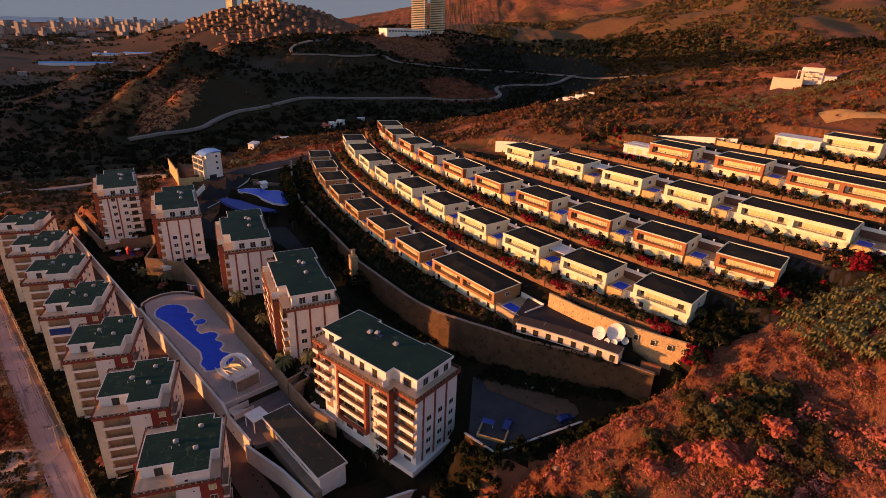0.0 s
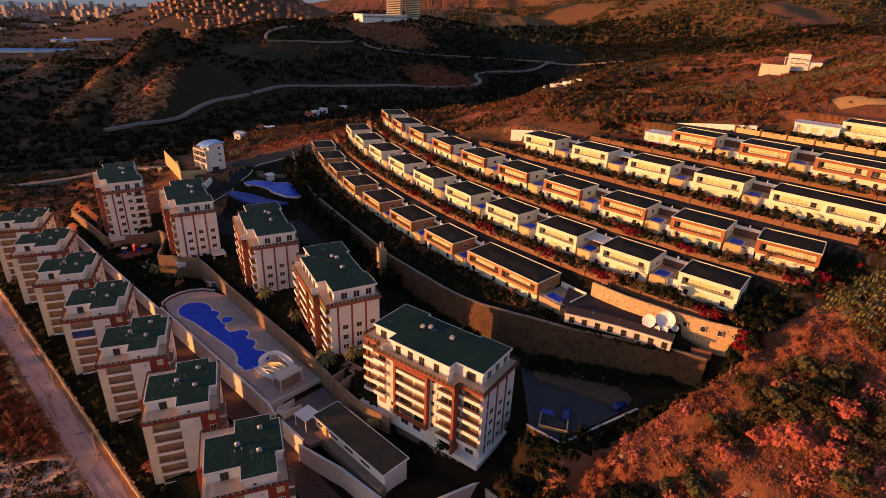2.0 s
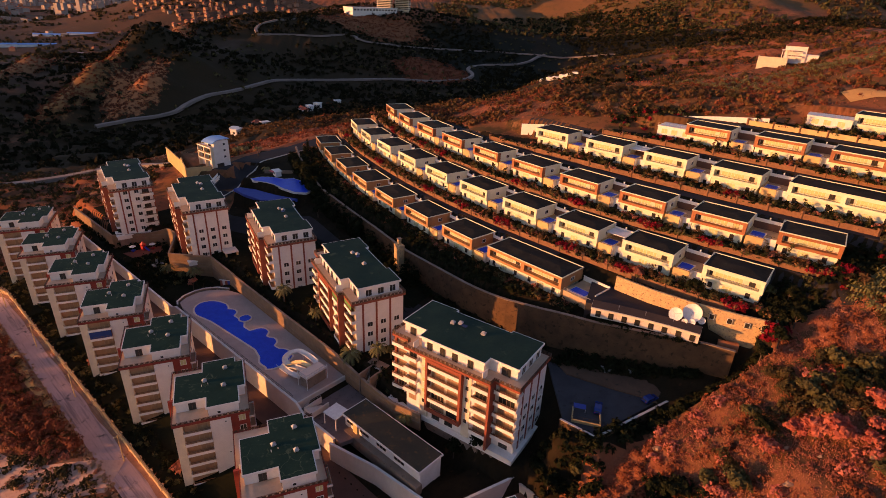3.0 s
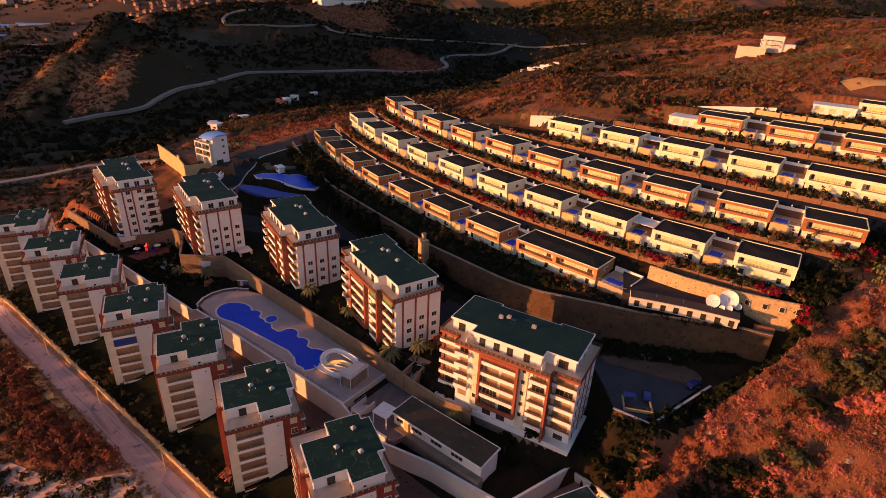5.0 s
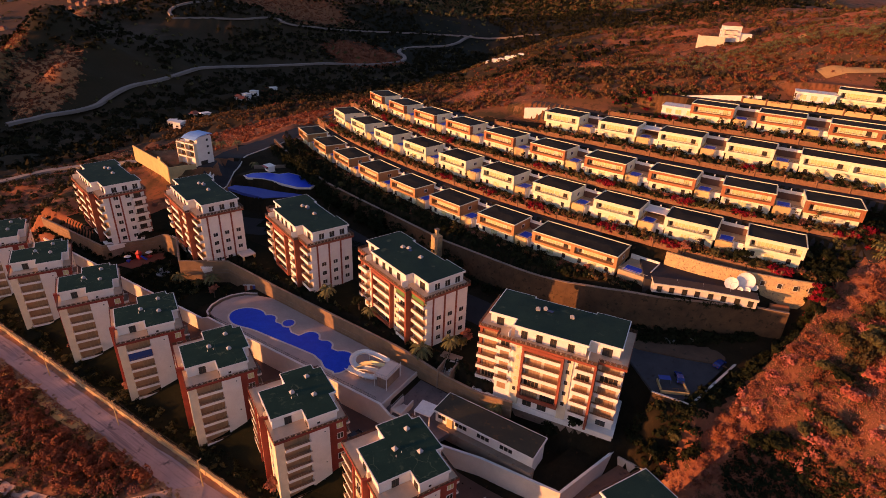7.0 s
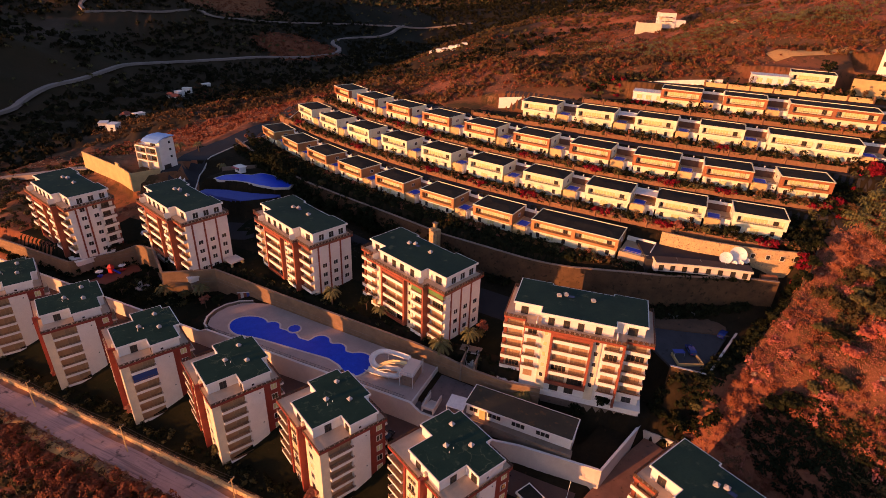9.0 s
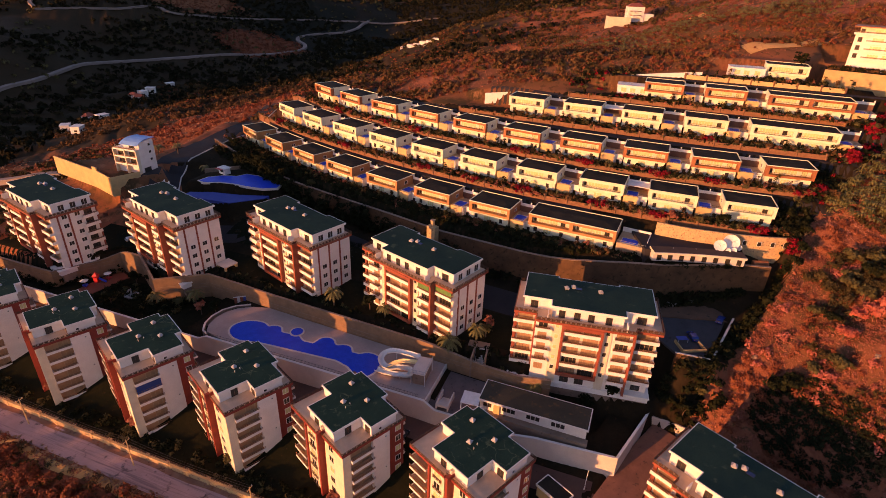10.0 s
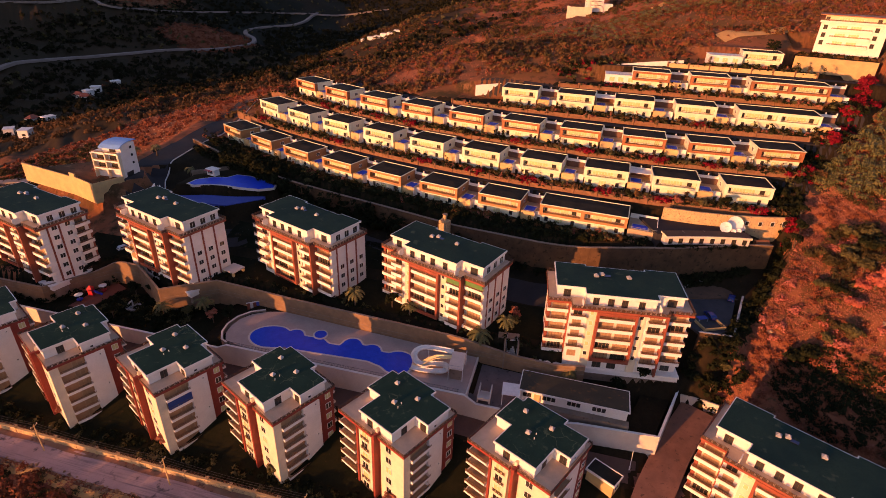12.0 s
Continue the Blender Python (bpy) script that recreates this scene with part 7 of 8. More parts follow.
# overgrown strip at the foot of the great wall
for k in range(150):
    f_ = RNG.uniform()
    x, y = 13 + 33 * f_ + RNG.uniform(-1, 1), 119.2 - 11.0 * f_ - 2.2 * f_ * (1 - f_) + RNG.uniform(-1.6, 0.9)
    dark.append((x, y, max(gz(x, y), 8.8) + RNG.uniform(0.1, 0.8), RNG.uniform(0.5, 1.4)))
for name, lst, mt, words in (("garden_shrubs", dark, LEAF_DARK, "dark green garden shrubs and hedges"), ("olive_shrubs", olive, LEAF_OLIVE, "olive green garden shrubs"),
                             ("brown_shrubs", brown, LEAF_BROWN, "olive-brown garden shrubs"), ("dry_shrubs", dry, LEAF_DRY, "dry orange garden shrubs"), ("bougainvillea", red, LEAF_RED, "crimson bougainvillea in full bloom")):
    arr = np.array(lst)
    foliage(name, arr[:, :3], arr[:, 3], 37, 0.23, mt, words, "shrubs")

# scrub left of the road, orchard, and woods over the far hills
def roadside(n, s0, s1, lift):
    out = []
    for k in range(n):
        x, y = sa(RNG.uniform(s0, s1), RNG.uniform(-330, -70))
        out.append((x, y, gz(x, y) + lift))
    return np.array(out)


pts = roadside(1900, -32, 0.0, 0.4)
pts = pts[clumpiness(pts[:, 0], pts[:, 1], 0.06, 4.0) > -0.12]
foliage("roadside_scrub", pts, RNG.uniform(0.6, 2.1, len(pts)), 56, 0.17, LEAF_DUSTY, "dusty dark scrub beside the road", "scrub")
pts = roadside(1300, -45, 2.0, 0.1)
foliage("roadside_dry_scrub", pts, RNG.uniform(0.4, 1.2, len(pts)), 26, 0.2, LEAF_DRY, "russet dry scrub beside the road", "scrub")
TRACK = surf("bare_trodden_earth", (0.46, 0.27, 0.2), (0.56, 0.35, 0.26), 0.1, 1.5, 0.95, bump=0.4, spec=0.1)
g_ = strip("ground", [(-180, 146), (-156, 130), (-141, 119), (-128, 111.5), (-116, 107.5), (-106, 106.5), (-96, 106)], 9.5, TRACK, 0.12, 2.0, m=9)
tagged(g_, "bare trodden earth track below the road", "track", kind="structure")
# thick bushes on the bank below the road
bank, tips, brush = [], [], []
for cx, cy, n in ((-144, 144, 9), (-137, 135, 14), (-130, 130, 12), (-125, 122, 16), (-120, 121, 16), (-114, 116, 14), (-109, 113, 8), (-132, 126, 14), (-150, 150, 12), (-157, 160, 12), (-166, 173, 12), (-176, 186, 10)):
    for k in range(n):
        x, y = cx + RNG.normal() * 2.4, cy + RNG.normal() * 2.4
        bank.append((x, y, gz(x, y) + RNG.uniform(0.5, 3.4), RNG.uniform(1.2, 2.5)))
    for k in range(n):
        x, y = cx + RNG.normal() * 3.4, cy + RNG.normal() * 3.4
        brush.append((x, y, gz(x, y) + RNG.uniform(0.3, 2.2), RNG.uniform(0.8, 1.8)))
    for k in range(2 * n):
        x, y = cx + RNG.normal() * 4.5, cy + RNG.normal() * 4.5
        tips.append((x, y, gz(x, y) + RNG.uniform(0.2, 1.4), RNG.uniform(0.5, 1.3)))
off_track = lambda p: across(p[0], p[1]) < 1.0 and p[1] > float(np.interp(p[0], [-180, -156, -141, -128, -116, -106, -96], [146, 130, 119, 111.5, 107.5, 106.5, 106])) + 5.5
bank, brush, tips = [[p for p in group if off_track(p)] for group in (bank, brush, tips)]
arr = np.array(bank)
foliage("bank_bushes", arr[:, :3], arr[:, 3], 150, 0.12, LEAF_RUSSET, "thick dusty russet bushes on the bank below the road", "bushes")
arr = np.array(brush)
foliage("bank_brown_bushes", arr[:, :3], arr[:, 3], 90, 0.14, LEAF_BROWN, "olive-brown bushes on the bank below the road", "bushes")
arr = np.array(tips)
foliage("bank_dry_bushes", arr[:, :3], arr[:, 3], 50, 0.17, LEAF_DRY, "orange dry bushes on the bank below the road", "bushes")
# pale rubble along the road's edge
edge_stones = []
for k in range(520):
    x, y = sa(1.9 + RNG.normal() * 0.5, RNG.uniform(-250, -128))
    edge_stones.append((x, y, gz(x, y) + 0.1, RNG.uniform(0.2, 0.55)))
arr = np.array(edge_stones)
foliage("roadside_rubble", arr[:, :3], arr[:, 3], 16, 0.5, ROCK, "pale rubble along the edge of the road", "rubble", flat_top=0.7)
pts = scatter(2600, -215, -62, 288, 410, lambda x, y: (x < -116 + 0.95 * (y - 286)) & (clumpiness(x, y, 0.05, 21.0) > -0.2), 0.1)
foliage("earth_scrub", pts, RNG.uniform(0.25, 0.9, len(pts)), 18, 0.26, LEAF_RUSSET, "low russet scrub on the bare earth", "scrub")
pts = scatter(1500, -200, -62, 288, 400, lambda x, y: (x < -116 + 0.95 * (y - 286)), 0.05)
foliage("earth_stones", pts, RNG.uniform(0.2, 0.6, len(pts)), 12, 0.5, ROCK, "pale stones strewn over the bare earth", "rubble", flat_top=0.6)
pts = roadside(9000, -40, 2.6, -0.05)
grass("roadside_dry_grass", pts, 4, 0.3, LEAF_DRY, "dry orange grass beside the road")
pts = scatter(2600, -300, -120, 228, 380, lambda x, y: (x < -150 + 0.25 * (y - 240)) & (np.sin(x * 0.9 + y * 0.35) > -0.75), 0.9)
foliage("orchard_trees", pts, RNG.uniform(1.0, 2.3, len(pts)), 46, 0.22, LEAF_DUSTY, "dark orchard trees on the slope", "trees")
pts = scatter(900, -300, -60, 225, 380, lambda x, y: (x < -120 + 0.5 * (y - 260)) & (clumpiness(x, y, 0.04, 8.0) > 0.0), 0.3)
foliage("orchard_dry_bushes", pts, RNG.uniform(0.8, 1.8, len(pts)), 36, 0.26, LEAF_DRY, "dry bushes among the orchard", "bushes")
VALLEY_ROAD = [(-310, 545), (-277, 576), (-264, 585), (-253, 596), (-247, 614), (-234, 641), (-213, 661), (-192, 697), (-174, 730), (-151, 756), (-128, 780), (-96, 800), (-34, 826), (56, 850), (84, 870), (95, 900), (92, 935), (116, 968), (186, 990), (229, 1026), (246, 1045)]


def off_field(x, y):
    """True away from the valley road and the bare red ridges painted as sunlit."""
    near = np.zeros(len(x), bool)
    for (ax, ay), (bx, by) in zip(VALLEY_ROAD[:-1], VALLEY_ROAD[1:]):
        t_ = np.clip(((x - ax) * (bx - ax) + (y - ay) * (by - ay)) / ((bx - ax) ** 2 + (by - ay) ** 2), 0, 1)
        near |= np.hypot(x - ax - t_ * (bx - ax), y - ay - t_ * (by - ay)) < 15
    for cx, cy, rx, ry in ((-302, 628, 24, 56), (-362, 640, 26, 80), (-360, 860, 30, 95), (-480, 730, 28, 120), (-75, 1070, 95, 75), (28, 885, 55, 60), (-90, 372, 85, 34)):
        near |= ((x - cx) / rx) ** 2 + ((y - cy) / ry) ** 2 < 1
    return ~near


back = lambda x, y: (y > np.where(x > -20, np.interp(x, [-20, 4, 49, 60, 76, 102, 125, 140, 150, 165, 183, 200, 230], [272, 247, 219, 214, 210, 193, 190, 186, 184, 178, 163, 148, 130]), 322 - 0.2 * x))
bare = lambda x, y: clumpiness(x, y, 0.016, 4.0) > 0.42 - 0.0014 * np.clip(x - 60, 0, 160)
pts = scatter(15000, -110, 420, 190, 700, lambda x, y: back(x, y) & (clumpiness(x, y, 0.02, 1.0) > -0.2 - 0.0006 * (y - 300)) & ~bare(x, y) & off_field(x, y) & ~((x > 135) & (y < 335) & (clumpiness(x, y, 0.03, 11.0) > -0.3)), 0.6)
OLIVEBROWN = surf("olive_brown_scrub", (0.085, 0.052, 0.02), (0.14, 0.07, 0.03), 0.05, 1.5, 0.9, bump=0, spec=0.1)
half = len(pts) // 2
foliage("hill_scrub", pts[:half], RNG.uniform(1.3, 3.1, half), 30, 0.255, OLIVEBROWN, "olive-brown scrub covering the far hillside", "scrub")
foliage("hill_dark_scrub", pts[half:], RNG.uniform(1.0, 2.6, len(pts) - half), 28, 0.25, LEAF_DUSTY, "dusky olive bushes on the far hillside", "scrub")
pts = scatter(9000, -110, 420, 190, 700, lambda x, y: back(x, y) & (clumpiness(x, y, 0.03, 6.0) > -0.1), 0.3)
foliage("hill_russet_scrub", pts, RNG.uniform(0.7, 1.9, len(pts)), 16, 0.3, LEAF_RUSSET, "russet scrub on the far hillside", "scrub")
pts = scatter(6000, -20, 230, 160, 340, lambda x, y: back(x, y) & (clumpiness(x, y, 0.05, 3.0) > -0.25), 0.5)
half = len(pts) // 2
foliage("slope_bushes", pts[:half], RNG.uniform(0.9, 2.3, half), 38, 0.21, LEAF_BROWN, "olive bushes close behind the villas", "bushes")
foliage("slope_russet_bushes", pts[half:], RNG.uniform(0.7, 1.8, len(pts) - half), 36, 0.2, LEAF_RUSSET, "russet bushes close behind the villas", "bushes")
pts = scatter(20000, -110, 300, 160, 480, lambda x, y: back(x, y) | ((x > -110) & (x < -30) & (y > 345)), 0.0)
grass("hill_dry_grass", pts, 4, 0.8, LEAF_DRY, "dry grass between the scrub of the hillside")
pts = scatter(900, -175, 15, 392, 505, lambda x, y: (y > 410 - 0.12 * x) & (clumpiness(x, y, 0.03, 2.0) > -0.3), 0.8)
foliage("ridge_trees", pts, RNG.uniform(1.4, 3.4, len(pts)), 40, 0.2, LEAF_BROWN, "olive-brown trees along the ridge", "trees")
# dark leaf clumps stand in for the shadow filling the far basin
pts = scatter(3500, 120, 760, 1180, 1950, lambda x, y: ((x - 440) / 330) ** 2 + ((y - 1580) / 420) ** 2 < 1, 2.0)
foliage("basin_woods", pts, RNG.uniform(4.0, 8.0, len(pts)), 10, 0.42, LEAF_DARK, "dark leaf clumps standing in for shade in the far hollow", "trees")
ring = []
for cx, cy, rx, ry, n in ((-302, 628, 26, 60, 700), (-362, 640, 30, 90, 1200), (-360, 860, 36, 110, 900), (-480, 730, 34, 150, 900), (-75, 1070, 95, 75, 1300), (28, 885, 55, 60, 1200), (-90, 372, 85, 34, 500)):
    q, d_ = RNG.uniform(0, 2 * math.pi, n), np.sqrt(RNG.uniform(0, 1.2, n))
    ring += [(a, b, gz(a, b) + 0.3) for a, b in zip(cx + rx * d_ * np.cos(q), cy + ry * d_ * np.sin(q))]
pts = np.array(ring)
foliage("ridge_scrub", pts, RNG.uniform(0.8, 2.2, len(pts)), 11, 0.34, LEAF_RUSSET, "russet scrub on the bare ridges", "scrub")
# valley pines; the hills' shade is put into their near-black needles
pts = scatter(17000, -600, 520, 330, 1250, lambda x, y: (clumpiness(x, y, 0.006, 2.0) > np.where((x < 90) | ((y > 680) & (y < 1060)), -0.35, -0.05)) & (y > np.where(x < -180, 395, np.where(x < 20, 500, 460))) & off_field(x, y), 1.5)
foliage("valley_woods", pts, RNG.uniform(2.0, 4.6, len(pts)), 13, 0.38, surf("shade_toned_pine_needles", (0.012, 0.014, 0.007), (0.024, 0.02, 0.009), 0.05, 1, 0.95, bump=0, spec=0.04), "pine woods in the valley, its shade put into their colour", "trees")
pts = scatter(5000, -700, 900, 500, 1900, lambda x, y: clumpiness(x, y, 0.006, 2.0) < 0.15, 1.0)
foliage("far_scrub", pts, RNG.uniform(1.8, 4.0, len(pts)), 10, 0.4, LEAF_OLIVE, "scattered scrub on distant hills", "scrub")
pts = scatter(13000, 120, 1700, 1150, 2700, lambda x, y: clumpiness(x, y, 0.0045, 7.0) > -0.12, 1.5)
half = len(pts) // 2
foliage("distant_woods", pts[:half], RNG.uniform(5.0, 11.0, half), 12, 0.36, LEAF_OLIVE, "olive woods on the distant hills", "trees")
foliage("distant_russet_scrub", pts[half:], RNG.uniform(4.0, 9.0, len(pts) - half), 12, 0.36, LEAF_BROWN, "brown scrub on the distant hills", "scrub")


def palm(h, seed):
    """A palm: ringed trunk, arching fronds with hanging blades, each frond a part."""
    rng = np.random.default_rng(seed)
    t = new("palm_tree")
    bm = bmesh.new()
    for k in range(6):
        tube(bm, (0, 0, h * k / 6 - (0.3 if k == 0 else 0)), (0, 0, h * (k + 1) / 6 + 0.03), 0.26 - 0.01 * k, 0.21 - 0.01 * k, 8)
    part("trunk", bm, BARK, t)
    crown = part("crown", tube(bmesh.new(), (0, 0, h - 0.1), (0, 0, h + 0.5), 0.3, 0.15), BARK, t)
    for k in range(18):
        a, ln, rise = 2 * math.pi * k / 18 * 2.4, rng.uniform(2.0, 2.9), rng.uniform(-0.2, 1.3)
        v, f = [], []
        ca, sn = math.cos(a), math.sin(a)
        # the rib is one chain of points, and each blade hangs from one stretch of it
        for q in range(17):
            t0 = q / 16 * 1.08
            v.append((ca * ln * t0, sn * ln * t0, h + 0.3 + rise * math.sin(t0 * 2.2) - 1.3 * t0 * t0))
        for q in range(16):
            t0 = q / 16
            rr, zz, wdt = ln * t0, v[q][2], 0.55 * math.sin(0.25 + t0 * 2.6)
            for sd in (-1, 1):
                b = len(v)
                v += [(ca * (rr + 0.42) - sn * wdt * sd, sn * (rr + 0.42) + ca * wdt * sd, zz - 0.28), (ca * (rr + 0.33) - sn * wdt * sd, sn * (rr + 0.33) + ca * wdt * sd, zz - 0.28)]
                f.append((q, q + 1, b, b + 1))
        ob = mesh_object("frond", v, f, LEAF_PALM)
        ob.parent = crown
    return t


first = tagged(palm(4.2, 3), "palm tree with arching fronds in the gardens", "palm tree", group="palms")
PALMS = [(-26.5, 108.0), (-33.5, 126.0), (-41.0, 127.5), (-112.0, 190.0), (-101.0, 185.5), (-90.0, 262.0), (-107.0, 292.0), (-112.0, 297.0), (-99.0, 286.5), (-64.0, 158.0), (-52.5, 146.0)]
for k, (x, y) in enumerate(PALMS):
    m = at(x, y, gz(x, y), 47 * k) @ Matrix.Scale(0.85 + 0.09 * (k * 7 % 5), 4)
    if k == 0:
        first.matrix_basis = at(x, y, gz(x, y), 0)
    else:
        c = copy_thing(first, at(x, y, gz(x, y), 47 * k))
        c.scale = (0.85 + 0.09 * (k * 7 % 5),) * 3


def tree(h, r, material, seed):
    """A broad-leaved tree: tapered trunk, limbs and a crown of many small leaves."""
    global RNG
    rng = np.random.default_rng(seed)
    t = new("tree")
    bm = bmesh.new()
    tube(bm, (0, 0, -0.3), (0, 0, h * 0.5), 0.2, 0.12, 7)
    tips = []
    for k in range(5):
        a = 2 * math.pi * k / 5 + rng.uniform(-0.4, 0.4)
        tip = (r * 0.55 * math.cos(a), r * 0.55 * math.sin(a), h * rng.uniform(0.65, 0.95))
        tube(bm, (0, 0, h * 0.4), tip, 0.09, 0.03, 5)
        tips.append(tip)
    part("trunk", bm, BARK, t)
    keep, RNG = RNG, rng
    c = foliage("crown", np.array(tips + [(0, 0, h * 0.85)]), np.full(6, r * 0.62), 130, 0.2, material, "", "")
    RNG = keep
    if "kind" in c:
        del c["kind"]
    c.parent = t
    return t


KINDS = [tagged(tree(4.6, 2.0, LEAF_DARK, 1), "dark green garden tree with rounded crown", "tree", group="garden trees"), tagged(tree(3.8, 1.6, LEAF_OLIVE, 2), "small olive tree in the gardens", "tree", group="garden trees"),
         tagged(tree(4.2, 1.7, LEAF_DRY, 5), "small tree with orange autumn leaves", "tree", group="garden trees")]
TREES = [(0, -97, 203), (0, -70, 175), (1, -62, 169), (2, -28, 129), (1, -30, 127), (0, -55, 152), (0, -46, 150), (0, -36, 138), (1, -110, 214), (0, -118, 206), (0, -113, 202), (0, -125, 196), (1, -106, 186), (0, -96, 178), (2, -100, 180),
         (2, -80, 104), (1, -99, 125), (2, -119, 146), (0, -61, 88), (2, -139, 168), (1, -35, 112), (0, -15, 101), (0, -10, 98), (1, 10, 88), (0, 4, 87), (0, -72, 221), (0, -60, 214), (1, -54, 224),
         (0, -75, 262), (0, -70, 268), (2, 37, 131), (1, 43, 126), (0, 48, 122), (1, 66, 118), (0, 70, 116), (0, 60, 103), (0, 55, 101), (0, 66, 107)]
used = set()
for k, (kind, x, y) in enumerate(TREES):
    m = at(x, y, gz(x, y), 53 * k)
    if kind not in used:
        KINDS[kind].matrix_basis = m
        used.add(kind)
    else:
        copy_thing(KINDS[kind], m)

# wild bushes on the dry hill
LEAF_REDDISH = surf("reddish_leaves", (0.34, 0.075, 0.05), (0.42, 0.13, 0.08), 0.3, 2, 0.9, bump=0, spec=0.1)
BUSHES = [tagged(tree(3.4, 2.9, LEAF_DARK, 11), "dark evergreen bush on the dry hill", "bush", group="wild bushes"), tagged(tree(3.0, 2.3, LEAF_OLIVE, 12), "olive green wild bush on the dry hill", "bush", group="wild bushes"),
          tagged(tree(3.2, 2.6, LEAF_REDDISH, 13), "russet bush with dry leaves on the hill", "bush", group="wild bushes")]
for b in BUSHES:
    b.name = "wild_bush"
SPOTS = [(1, 69, 89), (0, 63, 85), (2, 64, 79), (1, 56, 87), (1, 45, 87), (0, 44.5, 82.5), (1, 56, 82.5), (1, 31, 76), (1, 34.5, 73), (0, 26, 77), (2, 57, 72), (1, 54, 65), (1, 65, 88), (1, 66, 93), (0, 23.5, 79), (0, 68, 85),
         (2, 51, 77), (2, 48.5, 79), (2, 53.5, 75.5), (2, 42, 77.5), (2, 60, 75), (1, 60, 89)]
used = set()
for k, (kind, x, y) in enumerate(SPOTS):
    if kind not in used:
        BUSHES[kind].matrix_basis = at(x, y, gz(x, y), 0)
        used.add(kind)
    else:
        c = copy_thing(BUSHES[kind], at(x, y, gz(x, y), 67 * k))
        c.scale = (0.7 + 0.1 * (k * 3 % 5),) * 3

# ---- the valley and the distance ----
PALEROAD = surf("pale_dirt_road", (0.26, 0.2, 0.17), (0.2, 0.155, 0.13), 0.05, 1.0, 0.9, bump=0.1)


def ribbon(pts, width, step=5.0):
    """A road with a level cross-section and a smooth rise, on a low bank."""
    P = [Vector(p) for p in pts]
    line = []
    for k in range(len(P) - 1):
        a, b, c, d = P[max(0, k - 1)], P[k], P[k + 1], P[min(len(P) - 1, k + 2)]
        n = max(2, int((c - b).length / step))
        for q in range(n):
            t = q / n
            line.append(0.5 * (2 * b + (c - a) * t + (2 * a - 5 * b + 4 * c - d) * t ** 2 + (3 * b - a - 3 * c + d) * t ** 3))
    line.append(P[-1])
    sides = []
    for k in range(len(line)):
        d = (line[min(k + 1, len(line) - 1)] - line[max(0, k - 1)]).normalized()
        sides.append(Vector((-d.y, d.x)) * width / 2)
    h = np.array([max(gz(*(p + sd * q)) for q in (-1.2, -0.6, 0, 0.6, 1.2)) for p, sd in zip(line, sides)])
    h = np.array([h[max(0, k - 2):k + 3].max() for k in range(len(h))])
    h = np.array([h[max(0, k - 4):k + 5].mean() for k in range(len(h))]) + 0.4
    v, f = [], []
    for k, (p, sd) in enumerate(zip(line, sides)):
        for q, dz in ((-1.12, -2.5), (-1, 0), (1, 0), (1.12, -2.5)):
            v.append((p.x + sd.x * q, p.y + sd.y * q, h[k] + dz))
        if k:
            f += [(4 * k - 4 + i, 4 * k - 3 + i, 4 * k + 1 + i, 4 * k + i) for i in range(3)]
    return mesh_object("road", v, f, PALEROAD)


for pts, w_ in ((VALLEY_ROAD, 5.5), ([(-234, 905), (-224, 909), (-193, 919), (-160, 926), (-132, 938), (-110, 960), (-92, 962), (-83, 950), (-36, 971), (35, 1020), (117, 1046), (204, 1050), (247, 1032), (300, 1012), (360, 985)], 4.0),
                ([(-234, 905), (-240, 930), (-222, 955), (-190, 985)], 4), ([(-330, 330), (-287, 346), (-243, 364), (-205, 372), (-170, 352), (-140, 330)], 5)):
    tagged(ribbon(pts, w_), "pale winding road through the valley", "road", kind="structure")


VILLAGEWALL = surf("tan_village_render", (0.34, 0.18, 0.11), (0.27, 0.14, 0.09), 0.05, 1.0, 0.9, bump=0, vary=0.25)


def hut_house(w_, d_, h, roofed, near=True, far_wall=None):
    t = new("house")
    part("wall", boxes((0, w_, 0, d_, -3, h)), PLASTER if near else far_wall or VILLAGEWALL, t)
    if roofed:
        bm = bmesh.new()
        c = [bm.verts.new(p) for p in ((-0.5, -0.5, h), (w_ + 0.5, -0.5, h), (w_ + 0.5, d_ + 0.5, h), (-0.5, d_ + 0.5, h), (w_ * 0.3, d_ / 2, h + 2.6), (w_ * 0.7, d_ / 2, h + 2.6))]
        for f in ((0, 1, 5, 4), (1, 2, 5), (2, 3, 4, 5), (3, 0, 4), (3, 2, 1, 0)):
            bm.faces.new([c[i] for i in f])
        part("roof", bm, ROOFTILE, t)
    else:
        part("roof", boxes((-0.4, w_ + 0.4, -0.4, d_ + 0.4, h, h + 0.35)), PLASTER if near else far_wall or VILLAGEWALL, t)
    for z in [1.0 + 3 * k for k in range(int(h / 3))] if near else []:
        for x in (0.18, 0.62):
            window(t, w_ * x, -0.05, z, w_ * 0.2, 1.4, frame_mat=RAIL)
        window(t, -0.05, d_ * 0.6, z, 2.0, 1.4, -90, frame_mat=RAIL)
    return t


BANKEARTH = surf("ochre_bank_earth", (0.6, 0.35, 0.13), (0.5, 0.28, 0.1), 0.15, 1.4, 0.95, bump=0.5, third=(0.34, 0.17, 0.08), third_at=0.6, spec=0.05)
for pts, w_ in (([(133, 193), (142, 192.5), (150, 189.5), (160, 185), (168, 181)], 6.5), ([(196, 330), (215, 322), (236, 318), (255, 322)], 5.0)):
    tagged(strip("bank", pts, w_, BANKEARTH, 0.25, 2.0, m=7), "bare ochre earth cut into the hillside", "earth bank", kind="structure")
